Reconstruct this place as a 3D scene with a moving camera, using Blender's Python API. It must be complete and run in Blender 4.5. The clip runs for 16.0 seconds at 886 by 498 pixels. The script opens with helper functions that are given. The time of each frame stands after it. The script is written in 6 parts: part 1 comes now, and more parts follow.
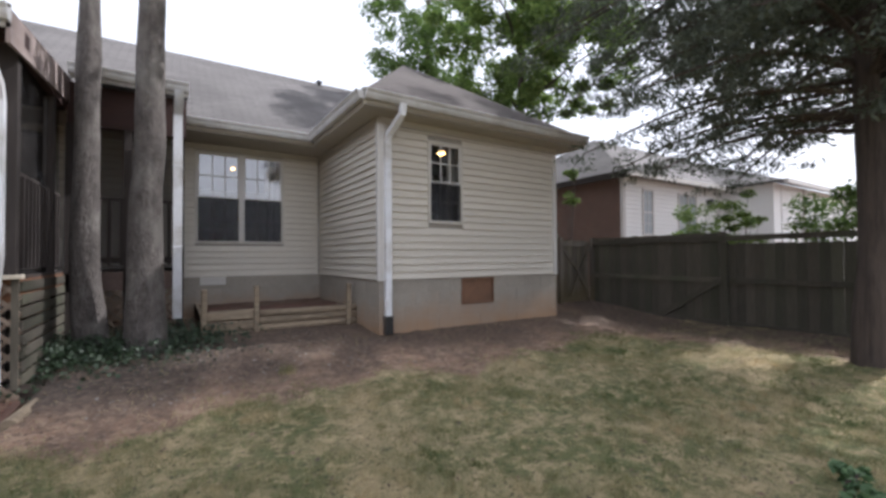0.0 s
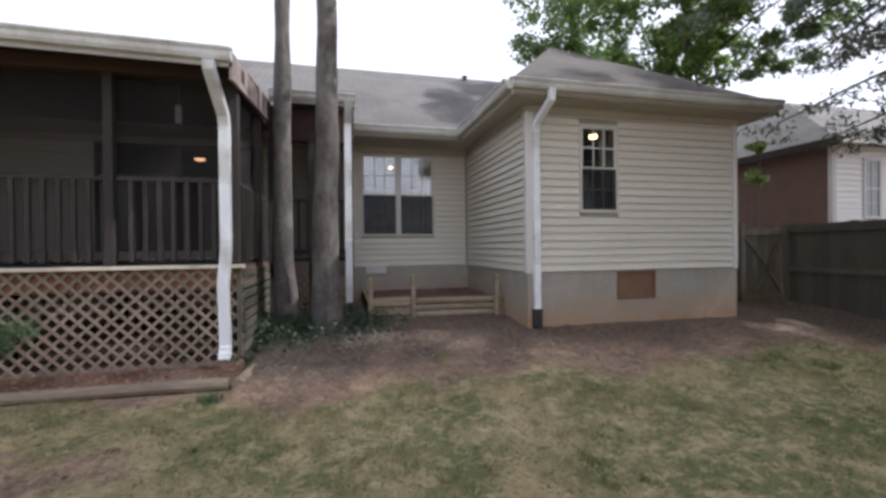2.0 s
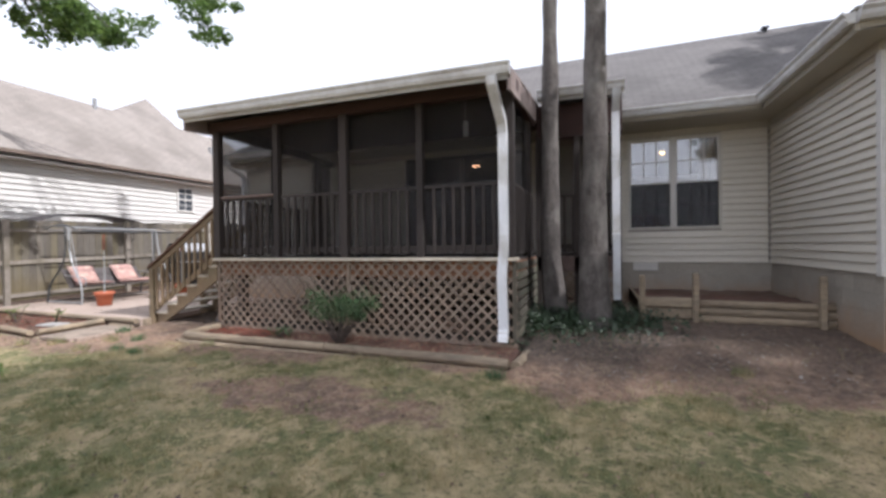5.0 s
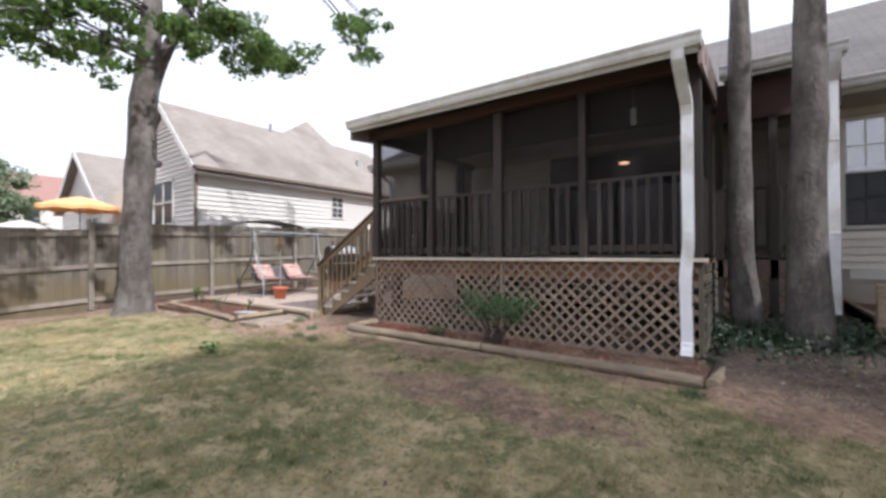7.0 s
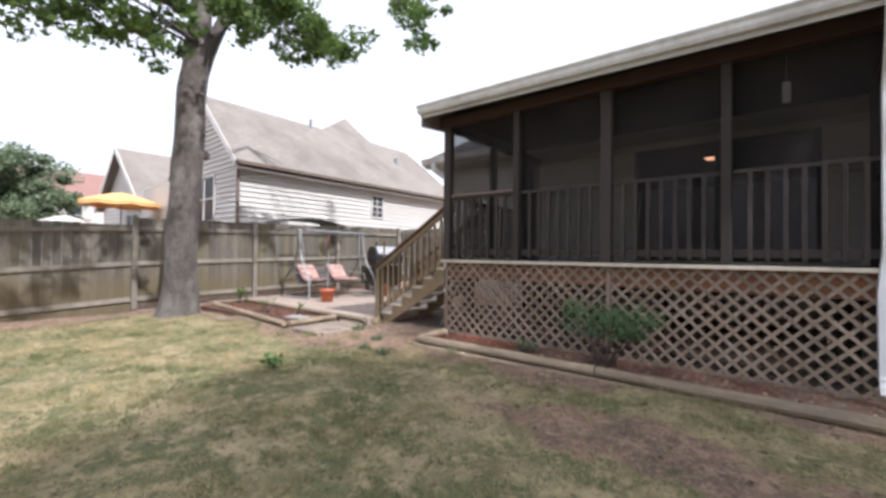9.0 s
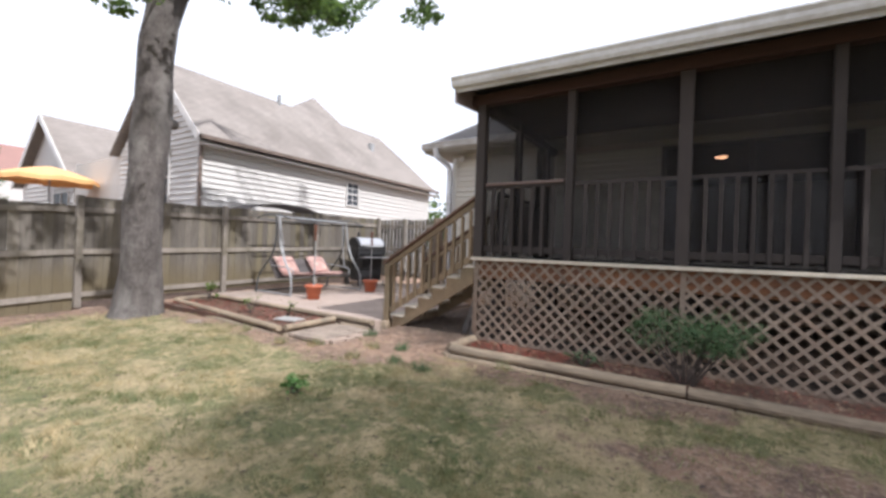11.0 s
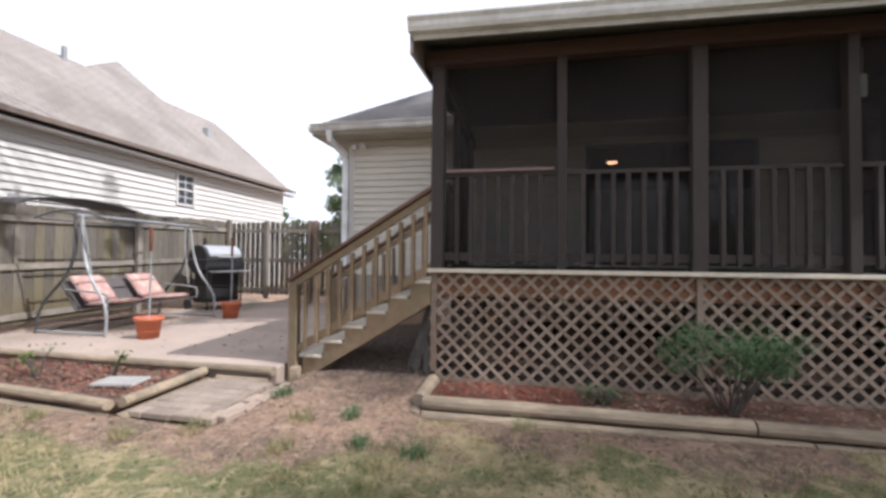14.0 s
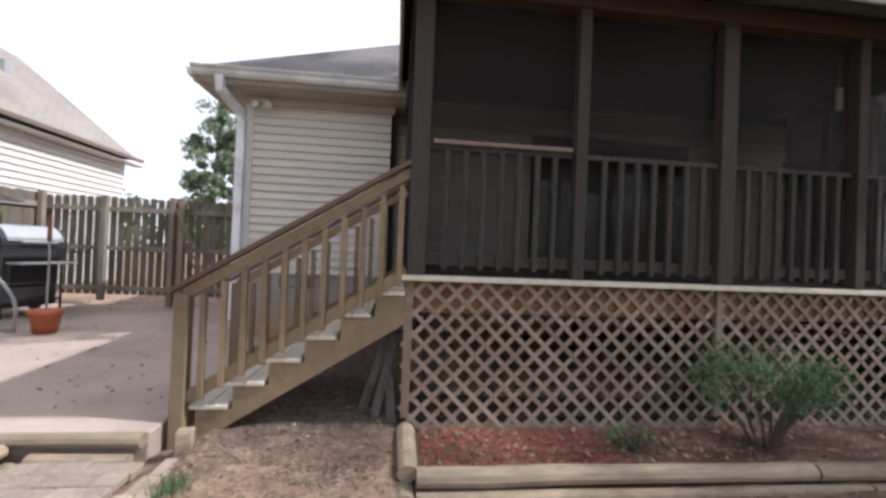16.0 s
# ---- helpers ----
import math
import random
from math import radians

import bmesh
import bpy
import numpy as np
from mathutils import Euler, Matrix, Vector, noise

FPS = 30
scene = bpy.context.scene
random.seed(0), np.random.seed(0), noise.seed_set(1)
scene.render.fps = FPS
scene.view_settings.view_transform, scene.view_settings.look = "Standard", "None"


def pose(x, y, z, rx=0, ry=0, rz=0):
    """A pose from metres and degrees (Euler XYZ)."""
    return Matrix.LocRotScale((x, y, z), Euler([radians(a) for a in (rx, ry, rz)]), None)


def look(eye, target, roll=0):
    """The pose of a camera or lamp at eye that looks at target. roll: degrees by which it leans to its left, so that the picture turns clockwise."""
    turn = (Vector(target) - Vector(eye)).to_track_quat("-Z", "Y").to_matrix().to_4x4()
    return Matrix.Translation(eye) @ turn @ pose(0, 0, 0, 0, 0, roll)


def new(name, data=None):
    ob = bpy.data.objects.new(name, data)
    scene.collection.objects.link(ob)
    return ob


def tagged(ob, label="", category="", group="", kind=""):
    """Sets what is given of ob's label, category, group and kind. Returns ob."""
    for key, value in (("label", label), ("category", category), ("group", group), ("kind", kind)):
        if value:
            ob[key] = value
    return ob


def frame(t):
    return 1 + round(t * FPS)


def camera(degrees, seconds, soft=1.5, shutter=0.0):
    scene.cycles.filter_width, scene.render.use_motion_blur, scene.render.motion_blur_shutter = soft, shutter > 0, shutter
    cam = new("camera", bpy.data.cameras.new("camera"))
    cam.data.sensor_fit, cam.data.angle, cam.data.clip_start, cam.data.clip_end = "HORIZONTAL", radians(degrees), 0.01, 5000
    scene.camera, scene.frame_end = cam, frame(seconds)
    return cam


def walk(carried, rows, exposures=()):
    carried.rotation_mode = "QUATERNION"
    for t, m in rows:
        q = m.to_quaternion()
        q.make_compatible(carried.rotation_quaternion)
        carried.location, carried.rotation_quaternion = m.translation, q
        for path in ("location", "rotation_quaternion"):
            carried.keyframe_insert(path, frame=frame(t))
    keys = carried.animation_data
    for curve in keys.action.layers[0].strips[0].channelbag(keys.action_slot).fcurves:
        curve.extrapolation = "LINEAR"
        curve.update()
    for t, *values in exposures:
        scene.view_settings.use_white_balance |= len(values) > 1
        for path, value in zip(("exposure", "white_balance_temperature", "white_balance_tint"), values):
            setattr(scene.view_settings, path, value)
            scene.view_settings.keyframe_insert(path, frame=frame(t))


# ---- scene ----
cam = camera(93.0, 16.0, soft=3.1)
EXPOSURE = 0.3
PATH = [
    (0, (-0.011, -0.06, 1.44), (1.064, 1.625, 1.479), -0.4),
    (0.5, (-0.016, -0.014, 1.474), (0.929, 1.748, 1.506), -0.6),
    (1, (-0.035, 0.005, 1.465), (0.768, 1.836, 1.487), -0.8),
    (1.5, (-0.045, 0.01, 1.473), (0.595, 1.904, 1.477), -0.6),
    (2, (-0.072, 0.024, 1.476), (0.391, 1.97, 1.469), -0.6),
    (2.5, (-0.109, 0.047, 1.473), (0.172, 2.027, 1.464), -0.6),
    (3, (-0.134, 0.043, 1.487), (-0.049, 2.041, 1.466), -0.4),
    (3.5, (-0.165, 0.036, 1.493), (-0.284, 2.032, 1.465), -0.5),
    (4, (-0.196, 0.04, 1.472), (-0.512, 2.015, 1.448), -0.6),
    (4.5, (-0.217, 0.019, 1.474), (-0.73, 1.953, 1.452), -0.7),
    (7, (-0.776, -0.057, 1.366), (-1.963, 1.553, 1.39), -0.2),
    (7.5, (-1.069, -0.025, 1.352), (-2.324, 1.532, 1.379), 0.1),
    (8, (-1.335, 0.037, 1.348), (-2.618, 1.571, 1.391), 0.8),
    (8.5, (-1.64, 0.096, 1.352), (-2.923, 1.63, 1.396), 0.8),
    (9, (-1.988, 0.1, 1.361), (-3.257, 1.645, 1.396), 0.8),
    (11.5, (-3.682, 0.123, 1.404), (-4.675, 1.859, 1.398), 2.0),
    (12, (-3.974, 0.217, 1.394), (-4.857, 2.012, 1.382), 1.4),
    (12.5, (-4.32, 0.279, 1.389), (-5.079, 2.129, 1.376), 0.6),
    (13, (-4.613, 0.487, 1.416), (-5.251, 2.382, 1.41), 0.5),
    (13.5, (-4.901, 0.73, 1.41), (-5.421, 2.661, 1.426), 0.1),
    (14, (-5.209, 1.022, 1.406), (-5.589, 2.985, 1.453), 0.6),
    (14.5, (-5.526, 1.281, 1.41), (-5.764, 3.266, 1.461), 0.9),
    (15, (-5.758, 1.636, 1.419), (-5.872, 3.633, 1.451), 0.8),
    (15.5, (-6.023, 1.843, 1.476), (-5.972, 3.842, 1.487), 1.0),
    (16, (-6.225, 2.136, 1.47), (-5.999, 4.123, 1.493), 2.3),
]
walk(cam, [(t, look(eye, target, roll)) for t, eye, target, roll in PATH], exposures=[(0, EXPOSURE, 5950, 14), (16, EXPOSURE, 5950, 14)])

# ---- light ----
SUN_AZ, SUN_EL = 102.0, 46.5          # degrees clockwise from +y, degrees up
world = bpy.data.worlds.new("world")
scene.world = world
world.use_nodes = True
wn = world.node_tree
sky = wn.nodes.new("ShaderNodeTexSky")
sky.sky_type = "NISHITA"
sky.sun_disc = False
sky.sun_elevation = radians(SUN_EL)
sky.sun_rotation = radians(SUN_AZ)
sky.air_density = 1.2
sky.dust_density = 6.0
sky.ozone_density = 0.6
wn.nodes["Background"].inputs["Strength"].default_value = 0.12
haze = wn.nodes.new("ShaderNodeMix")
haze.data_type = "RGBA"
haze.inputs[0].default_value = 0.82
haze.inputs[7].default_value = (10.0, 10.1, 10.5, 1)
wn.links.new(sky.outputs[0], haze.inputs[6])
wn.links.new(haze.outputs[2], wn.nodes["Background"].inputs[0])
sun_dir = Vector((math.sin(radians(SUN_AZ)) * math.cos(radians(SUN_EL)), math.cos(radians(SUN_AZ)) * math.cos(radians(SUN_EL)), math.sin(radians(SUN_EL))))
sun = new("sun", bpy.data.lights.new("sun", "SUN"))
sun.data.energy, sun.data.angle, sun.data.color = 4.7, radians(1.0), (1.0, 0.96, 0.90)
sun.matrix_world = look(sun_dir * 50, (0, 0, 0))


# ---- materials ----
def nd(tree, kind, **values):
    n = tree.nodes.new(kind)
    for k, v in values.items():
        n.inputs[k.replace("_", " ")].default_value = v
    return n


def mat(name, c1, c2=None, scale=3.0, fine=40.0, rough=0.8, bump=0.2, stretch=(1, 1, 1), vary=0.15, metal=0.0, stain=None, stain_scale=0.8, dist=0.01):
    """Two noises (large patches and fine grain) between two colours, a tint for each object, an optional third stain colour."""
    m = bpy.data.materials.new(name)
    m.use_nodes = True
    t = m.node_tree
    ln = t.links.new
    b = t.nodes["Principled BSDF"]
    b.inputs["Roughness"].default_value, b.inputs["Metallic"].default_value = rough, metal
    c2 = c2 or tuple(0.75 * v for v in c1)
    tc = t.nodes.new("ShaderNodeTexCoord")
    mp = t.nodes.new("ShaderNodeMapping")
    mp.inputs["Scale"].default_value = stretch
    info = t.nodes.new("ShaderNodeObjectInfo")
    add = t.nodes.new("ShaderNodeVectorMath")
    mul = nd(t, "ShaderNodeMath")
    mul.operation = "MULTIPLY"
    mul.inputs[1].default_value = 37.0
    ln(info.outputs["Random"], mul.inputs[0])
    ln(tc.outputs["Object"], add.inputs[0])
    ln(mul.outputs[0], add.inputs[1])
    ln(add.outputs[0], mp.inputs[0])
    n1 = nd(t, "ShaderNodeTexNoise", Scale=scale, Detail=5.0, Roughness=0.6)
    n2 = nd(t, "ShaderNodeTexNoise", Scale=fine, Detail=4.0, Roughness=0.65)
    ln(mp.outputs[0], n1.inputs["Vector"])
    ln(mp.outputs[0], n2.inputs["Vector"])
    mixf = nd(t, "ShaderNodeMath")
    mixf.operation = "ADD"
    ln(n1.outputs[0], mixf.inputs[0])
    ln(n2.outputs[0], mixf.inputs[1])
    ramp = t.nodes.new("ShaderNodeMapRange")
    ramp.inputs["From Min"].default_value, ramp.inputs["From Max"].default_value = 0.72, 1.28
    ln(mixf.outputs[0], ramp.inputs[0])
    mix = t.nodes.new("ShaderNodeMix")
    mix.data_type = "RGBA"
    mix.inputs[6].default_value, mix.inputs[7].default_value = (*c1, 1), (*c2, 1)
    ln(ramp.outputs[0], mix.inputs[0])
    out = mix.outputs[2]
    if stain:
        n3 = nd(t, "ShaderNodeTexNoise", Scale=stain_scale, Detail=6.0, Roughness=0.62)
        ln(mp.outputs[0], n3.inputs["Vector"])
        r3 = t.nodes.new("ShaderNodeMapRange")
        r3.inputs["From Min"].default_value, r3.inputs["From Max"].default_value, r3.inputs["To Max"].default_value = 0.48, 0.68, 0.8
        ln(n3.outputs[0], r3.inputs[0])
        m3 = t.nodes.new("ShaderNodeMix")
        m3.data_type = "RGBA"
        m3.inputs[7].default_value = (*stain, 1)
        ln(r3.outputs[0], m3.inputs[0])
        ln(out, m3.inputs[6])
        out = m3.outputs[2]
    hsv = t.nodes.new("ShaderNodeHueSaturation")
    vr = t.nodes.new("ShaderNodeMapRange")
    vr.inputs["To Min"].default_value, vr.inputs["To Max"].default_value = 1 - vary, 1 + vary
    ln(info.outputs["Random"], vr.inputs[0])
    ln(vr.outputs[0], hsv.inputs["Value"])
    ln(out, hsv.inputs["Color"])
    ln(hsv.outputs[0], b.inputs["Base Color"])
    if bump:
        bp = nd(t, "ShaderNodeBump", Strength=bump, Distance=dist)
        ln(mixf.outputs[0], bp.inputs["Height"])
        ln(bp.outputs[0], b.inputs["Normal"])
    return m


def plain(name, c, rough=0.5, metal=0.0, emit=0.0):
    m = bpy.data.materials.new(name)
    m.use_nodes = True
    b = m.node_tree.nodes["Principled BSDF"]
    b.inputs["Base Color"].default_value, b.inputs["Roughness"].default_value, b.inputs["Metallic"].default_value = (*c, 1), rough, metal
    if emit:
        b.inputs["Emission Color"].default_value, b.inputs["Emission Strength"].default_value = (*c, 1), emit
    return m


def see_through(name, c, clear, gloss=0.0, rough=0.5):
    """A sheet of insect screen or glass: part clear, part surface."""
    m = bpy.data.materials.new(name)
    m.use_nodes = True
    t = m.node_tree
    b = t.nodes["Principled BSDF"]
    b.inputs["Base Color"].default_value, b.inputs["Roughness"].default_value = (*c, 1), rough
    tr = t.nodes.new("ShaderNodeBsdfTransparent")
    mx = t.nodes.new("ShaderNodeMixShader")
    mx.inputs[0].default_value = clear
    surf = b.outputs[0]
    # noise in the mesh colour imitates mottled reflections
    if not gloss:
        tc = t.nodes.new("ShaderNodeTexCoord")
        n = nd(t, "ShaderNodeTexNoise", Scale=1.6, Detail=5.0, Roughness=0.6, Distortion=1.2)
        t.links.new(tc.outputs["Object"], n.inputs["Vector"])
        r = t.nodes.new("ShaderNodeMapRange")
        r.inputs["From Min"].default_value, r.inputs["From Max"].default_value = 0.35, 0.7
        t.links.new(n.outputs[0], r.inputs[0])
        x = t.nodes.new("ShaderNodeMix")
        x.data_type = "RGBA"
        x.inputs[6].default_value, x.inputs[7].default_value = (*[0.6 * v for v in c], 1), (*[2.2 * v for v in c], 1)
        t.links.new(r.outputs[0], x.inputs[0])
        t.links.new(x.outputs[2], b.inputs["Base Color"])
    if gloss:
        g = t.nodes.new("ShaderNodeBsdfGlossy")
        g.inputs["Roughness"].default_value = 0.03
        m2 = t.nodes.new("ShaderNodeMixShader")
        m2.inputs[0].default_value = gloss
        t.links.new(tr.outputs[0], m2.inputs[1])
        t.links.new(g.outputs[0], m2.inputs[2])
        t.links.new(m2.outputs[0], t.nodes["Material Output"].inputs[0])
        return m
    t.links.new(surf, mx.inputs[1])
    t.links.new(tr.outputs[0], mx.inputs[2])
    t.links.new(mx.outputs[0], t.nodes["Material Output"].inputs[0])
    return m


def leafy(name, c1, c2, trans=0.35):
    m = bpy.data.materials.new(name)
    m.use_nodes = True
    t = m.node_tree
    b = t.nodes["Principled BSDF"]
    b.inputs["Roughness"].default_value = 0.55
    geo = t.nodes.new("ShaderNodeNewGeometry")
    mix = t.nodes.new("ShaderNodeMix")
    mix.data_type = "RGBA"
    mix.inputs[6].default_value, mix.inputs[7].default_value = (*c1, 1), (*c2, 1)
    t.links.new(geo.outputs["Random Per Island"], mix.inputs[0])
    t.links.new(mix.outputs[2], b.inputs["Base Color"])
    tl = t.nodes.new("ShaderNodeBsdfTranslucent")
    t.links.new(mix.outputs[2], tl.inputs[0])
    mx = t.nodes.new("ShaderNodeMixShader")
    mx.inputs[0].default_value = trans
    t.links.new(b.outputs[0], mx.inputs[1])
    t.links.new(tl.outputs[0], mx.inputs[2])
    t.links.new(mx.outputs[0], t.nodes["Material Output"].inputs[0])
    return m


def shingle_mat(name, c1, c2):
    """Asphalt shingles: courses and tabs from a brick pattern run up the slope, with granules and streaks."""
    m = mat(name, c1, c2, scale=1.2, fine=60, rough=0.95, bump=0, vary=0.03, stain=tuple(0.8 * v for v in c1), stain_scale=0.5)
    t = m.node_tree
    b = t.nodes["Principled BSDF"]
    base = b.inputs["Base Color"].links[0].from_socket
    tc = t.nodes.new("ShaderNodeUVMap")
    br = nd(t, "ShaderNodeTexBrick", Scale=1.0, Mortar_Size=0.012, Brick_Width=0.3, Row_Height=0.14)
    br.inputs["Color1"].default_value, br.inputs["Color2"].default_value, br.inputs["Mortar"].default_value = (1, 1, 1, 1), (0.82, 0.82, 0.82, 1), (0.55, 0.55, 0.55, 1)
    t.links.new(tc.outputs[0], br.inputs["Vector"])
    mx = t.nodes.new("ShaderNodeMix")
    mx.data_type, mx.blend_type = "RGBA", "MULTIPLY"
    mx.inputs[0].default_value = 0.7
    t.links.new(base, mx.inputs[6])
    t.links.new(br.outputs[0], mx.inputs[7])
    t.links.new(mx.outputs[2], b.inputs["Base Color"])
    bp = nd(t, "ShaderNodeBump", Strength=0.5, Distance=0.01)
    t.links.new(br.outputs[0], bp.inputs["Height"])
    t.links.new(bp.outputs[0], b.inputs["Normal"])
    return m


M_SIDING = mat("vinyl_siding", (0.60, 0.56, 0.485), (0.54, 0.50, 0.43), scale=0.7, fine=25, rough=0.55, bump=0.05, stretch=(1, 1, 3), vary=0.03)
M_SIDING_W = mat("white_siding", (0.56, 0.54, 0.51), (0.49, 0.47, 0.44), scale=0.5, fine=20, rough=0.6, bump=0.05, vary=0.03)
M_TRIM = mat("white_trim", (0.62, 0.60, 0.57), (0.52, 0.50, 0.47), scale=2, fine=30, rough=0.45, bump=0.05, vary=0.04)
M_VINYL = mat("window_vinyl", (0.56, 0.53, 0.47), (0.50, 0.475, 0.42), scale=2, fine=30, rough=0.5, bump=0.03, vary=0.02)
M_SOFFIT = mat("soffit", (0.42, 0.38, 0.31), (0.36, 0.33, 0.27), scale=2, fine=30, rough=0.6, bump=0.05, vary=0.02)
M_GUTTER = mat("gutter_metal", (0.66, 0.66, 0.66), (0.50, 0.49, 0.47), scale=2, fine=20, rough=0.4, bump=0.05, vary=0.05, stain=(0.36, 0.34, 0.31), stain_scale=1.5)
M_SPOUT = mat("downspout_paint", (0.78, 0.79, 0.82), (0.66, 0.67, 0.69), scale=2, fine=20, rough=0.4, bump=0.05, vary=0.03, stain=(0.42, 0.40, 0.36), stain_scale=2.2)
M_ROOF = shingle_mat("shingles", (0.125, 0.116, 0.112), (0.18, 0.168, 0.162))
# hip roof: browner copy of the shingles with the slope's shade in its colour
M_ROOF_H = shingle_mat("brown_shaded_shingles", (0.088, 0.074, 0.068), (0.13, 0.113, 0.104))
M_ROOF_L = shingle_mat("shingles_tan", (0.235, 0.205, 0.18), (0.30, 0.268, 0.24))
def splash(m, z0, z1, colour):
    """Clay thrown up by the rain on the foot of a wall, with a ragged upper edge."""
    t = m.node_tree
    b = t.nodes["Principled BSDF"]
    base = b.inputs["Base Color"].links[0].from_socket
    tc = t.nodes.new("ShaderNodeTexCoord")
    sep = t.nodes.new("ShaderNodeSeparateXYZ")
    t.links.new(tc.outputs["Object"], sep.inputs[0])
    n = nd(t, "ShaderNodeTexNoise", Scale=1.7, Detail=7.0, Roughness=0.7)
    t.links.new(tc.outputs["Object"], n.inputs["Vector"])
    ad = nd(t, "ShaderNodeMath")
    ad.operation = "MULTIPLY_ADD"
    ad.inputs[1].default_value = 0.9
    t.links.new(n.outputs[0], ad.inputs[0])
    t.links.new(sep.outputs[2], ad.inputs[2])
    r = t.nodes.new("ShaderNodeMapRange")
    r.inputs["From Min"].default_value, r.inputs["From Max"].default_value = z1 + 0.45, z0 + 0.45
    t.links.new(ad.outputs[0], r.inputs[0])
    x = t.nodes.new("ShaderNodeMix")
    x.data_type = "RGBA"
    x.inputs[7].default_value = (*colour, 1)
    t.links.new(r.outputs[0], x.inputs[0])
    t.links.new(base, x.inputs[6])
    t.links.new(x.outputs[2], b.inputs["Base Color"])


M_BLOCK = mat("block_foundation", (0.36, 0.325, 0.275), (0.27, 0.245, 0.21), scale=1.6, fine=30, rough=0.9, bump=0.3, vary=0.03)


splash(M_BLOCK, 0.30, 0.85, (0.34, 0.22, 0.135))
M_MORTAR = mat("mortar", (0.33, 0.30, 0.26), (0.27, 0.245, 0.215), scale=3, fine=50, rough=0.95, vary=0)
splash(M_MORTAR, 0.30, 0.85, (0.34, 0.22, 0.135))
M_VENT = mat("rusty_hatch", (0.20, 0.105, 0.06), (0.13, 0.075, 0.048), scale=3, fine=30, rough=0.85, bump=0.2, vary=0.02)
M_POST = mat("dark_stained_wood", (0.030, 0.0235, 0.021), (0.047, 0.037, 0.032), scale=3, fine=30, rough=0.85, stretch=(1, 1, 0.15), vary=0.15)
M_RED = mat("red_stained_beam", (0.062, 0.027, 0.021), (0.04, 0.021, 0.018), scale=2, fine=30, rough=0.8, stretch=(0.15, 1, 1), vary=0.1)
M_LATTICE = mat("weathered_lattice", (0.30, 0.235, 0.18), (0.18, 0.135, 0.10), scale=3, fine=30, rough=0.9, vary=0.2, stain=(0.20, 0.13, 0.09), stain_scale=0.9)
M_STAIN = mat("faded_stained_board", (0.20, 0.145, 0.125), (0.13, 0.09, 0.078), scale=2, fine=25, rough=0.9, vary=0.1)
M_RAKE = mat("faded_rake_board", (0.34, 0.275, 0.255), (0.25, 0.195, 0.175), scale=2, fine=25, rough=0.9, stretch=(1, 0.2, 1), vary=0.08)
M_SIDING_WW = mat("bright_white_siding", (0.82, 0.82, 0.80), (0.74, 0.74, 0.72), scale=0.5, fine=20, rough=0.6, bump=0.05, vary=0.02)
# red roof tone washed out by painted-in distance haze
M_TILE = mat("hazed_red_roof", (0.30, 0.17, 0.14), (0.24, 0.14, 0.12), scale=1, fine=10, rough=0.95, vary=0.02)
M_RIM = mat("rim_joist", (0.23, 0.10, 0.042), (0.09, 0.045, 0.03), scale=2, fine=20, rough=0.9, stretch=(0.2, 1, 1), vary=0.1)
M_STAIR = mat("treated_wood", (0.25, 0.178, 0.105), (0.165, 0.117, 0.07), scale=2.5, fine=28, rough=0.85, stretch=(0.4, 0.4, 0.4), vary=0.12, stain=(0.14, 0.115, 0.07), stain_scale=2)
M_TREAD = mat("worn_tread", (0.62, 0.56, 0.46), (0.44, 0.38, 0.29), scale=3, fine=30, rough=0.9, stretch=(3, 0.3, 1), vary=0.1)
M_RAIL = mat("brown_handrail", (0.16, 0.085, 0.055), (0.11, 0.065, 0.045), scale=2, fine=30, rough=0.85, stretch=(0.3, 1, 1), vary=0.08)
M_FENCE = mat("grey_fence_boards", (0.165, 0.147, 0.124), (0.085, 0.072, 0.058), scale=1.4, fine=26, rough=0.92, stretch=(1.4, 1.4, 0.18), vary=0.25, stain=(0.16, 0.135, 0.075), stain_scale=0.9, bump=0.35)
def foot_tint(m, z0, z1, colour, amount=0.8):
    """Algae and damp on the lower part of upright boards, ragged at the top."""
    splash(m, z0, z1, colour)
    x = [n for n in m.node_tree.nodes if n.bl_idname == "ShaderNodeMapRange"][-1]
    x.inputs["To Max"].default_value = amount


M_FRAME = mat("fence_rail_wood", (0.29, 0.255, 0.215), (0.17, 0.148, 0.122), scale=3, fine=26, rough=0.92, vary=0.2, stain=(0.15, 0.13, 0.09), stain_scale=2)
# fence boards again, with the shade on the east-side boards put into the colour
M_FENCE_D = mat("shaded_fence_boards", (0.10, 0.087, 0.065), (0.06, 0.053, 0.041), scale=1.4, fine=26, rough=0.92, stretch=(1.4, 1.4, 0.18), vary=0.25, stain=(0.06, 0.065, 0.04), stain_scale=0.9, bump=0.35)
foot_tint(M_FENCE, 0.55, 1.05, (0.125, 0.098, 0.052), 0.8)
M_LOG = mat("landscape_timber", (0.35, 0.278, 0.19), (0.18, 0.138, 0.097), scale=5, fine=30, rough=0.95, bump=0.6, stretch=(0.25, 1, 1), vary=0.2, stain=(0.13, 0.11, 0.085), stain_scale=3.5)
M_BARK = mat("grey_bark", (0.145, 0.127, 0.115), (0.052, 0.044, 0.04), scale=9, fine=34, rough=0.95, bump=1.0, stretch=(1, 1, 0.5), vary=0.1, stain=(0.215, 0.20, 0.18), stain_scale=3.2, dist=0.03)
M_BARK_R = mat("cedar_bark", (0.105, 0.08, 0.066), (0.045, 0.035, 0.03), scale=4, fine=20, rough=0.95, bump=0.9, stretch=(1.5, 1.5, 0.15), vary=0.1, dist=0.03)
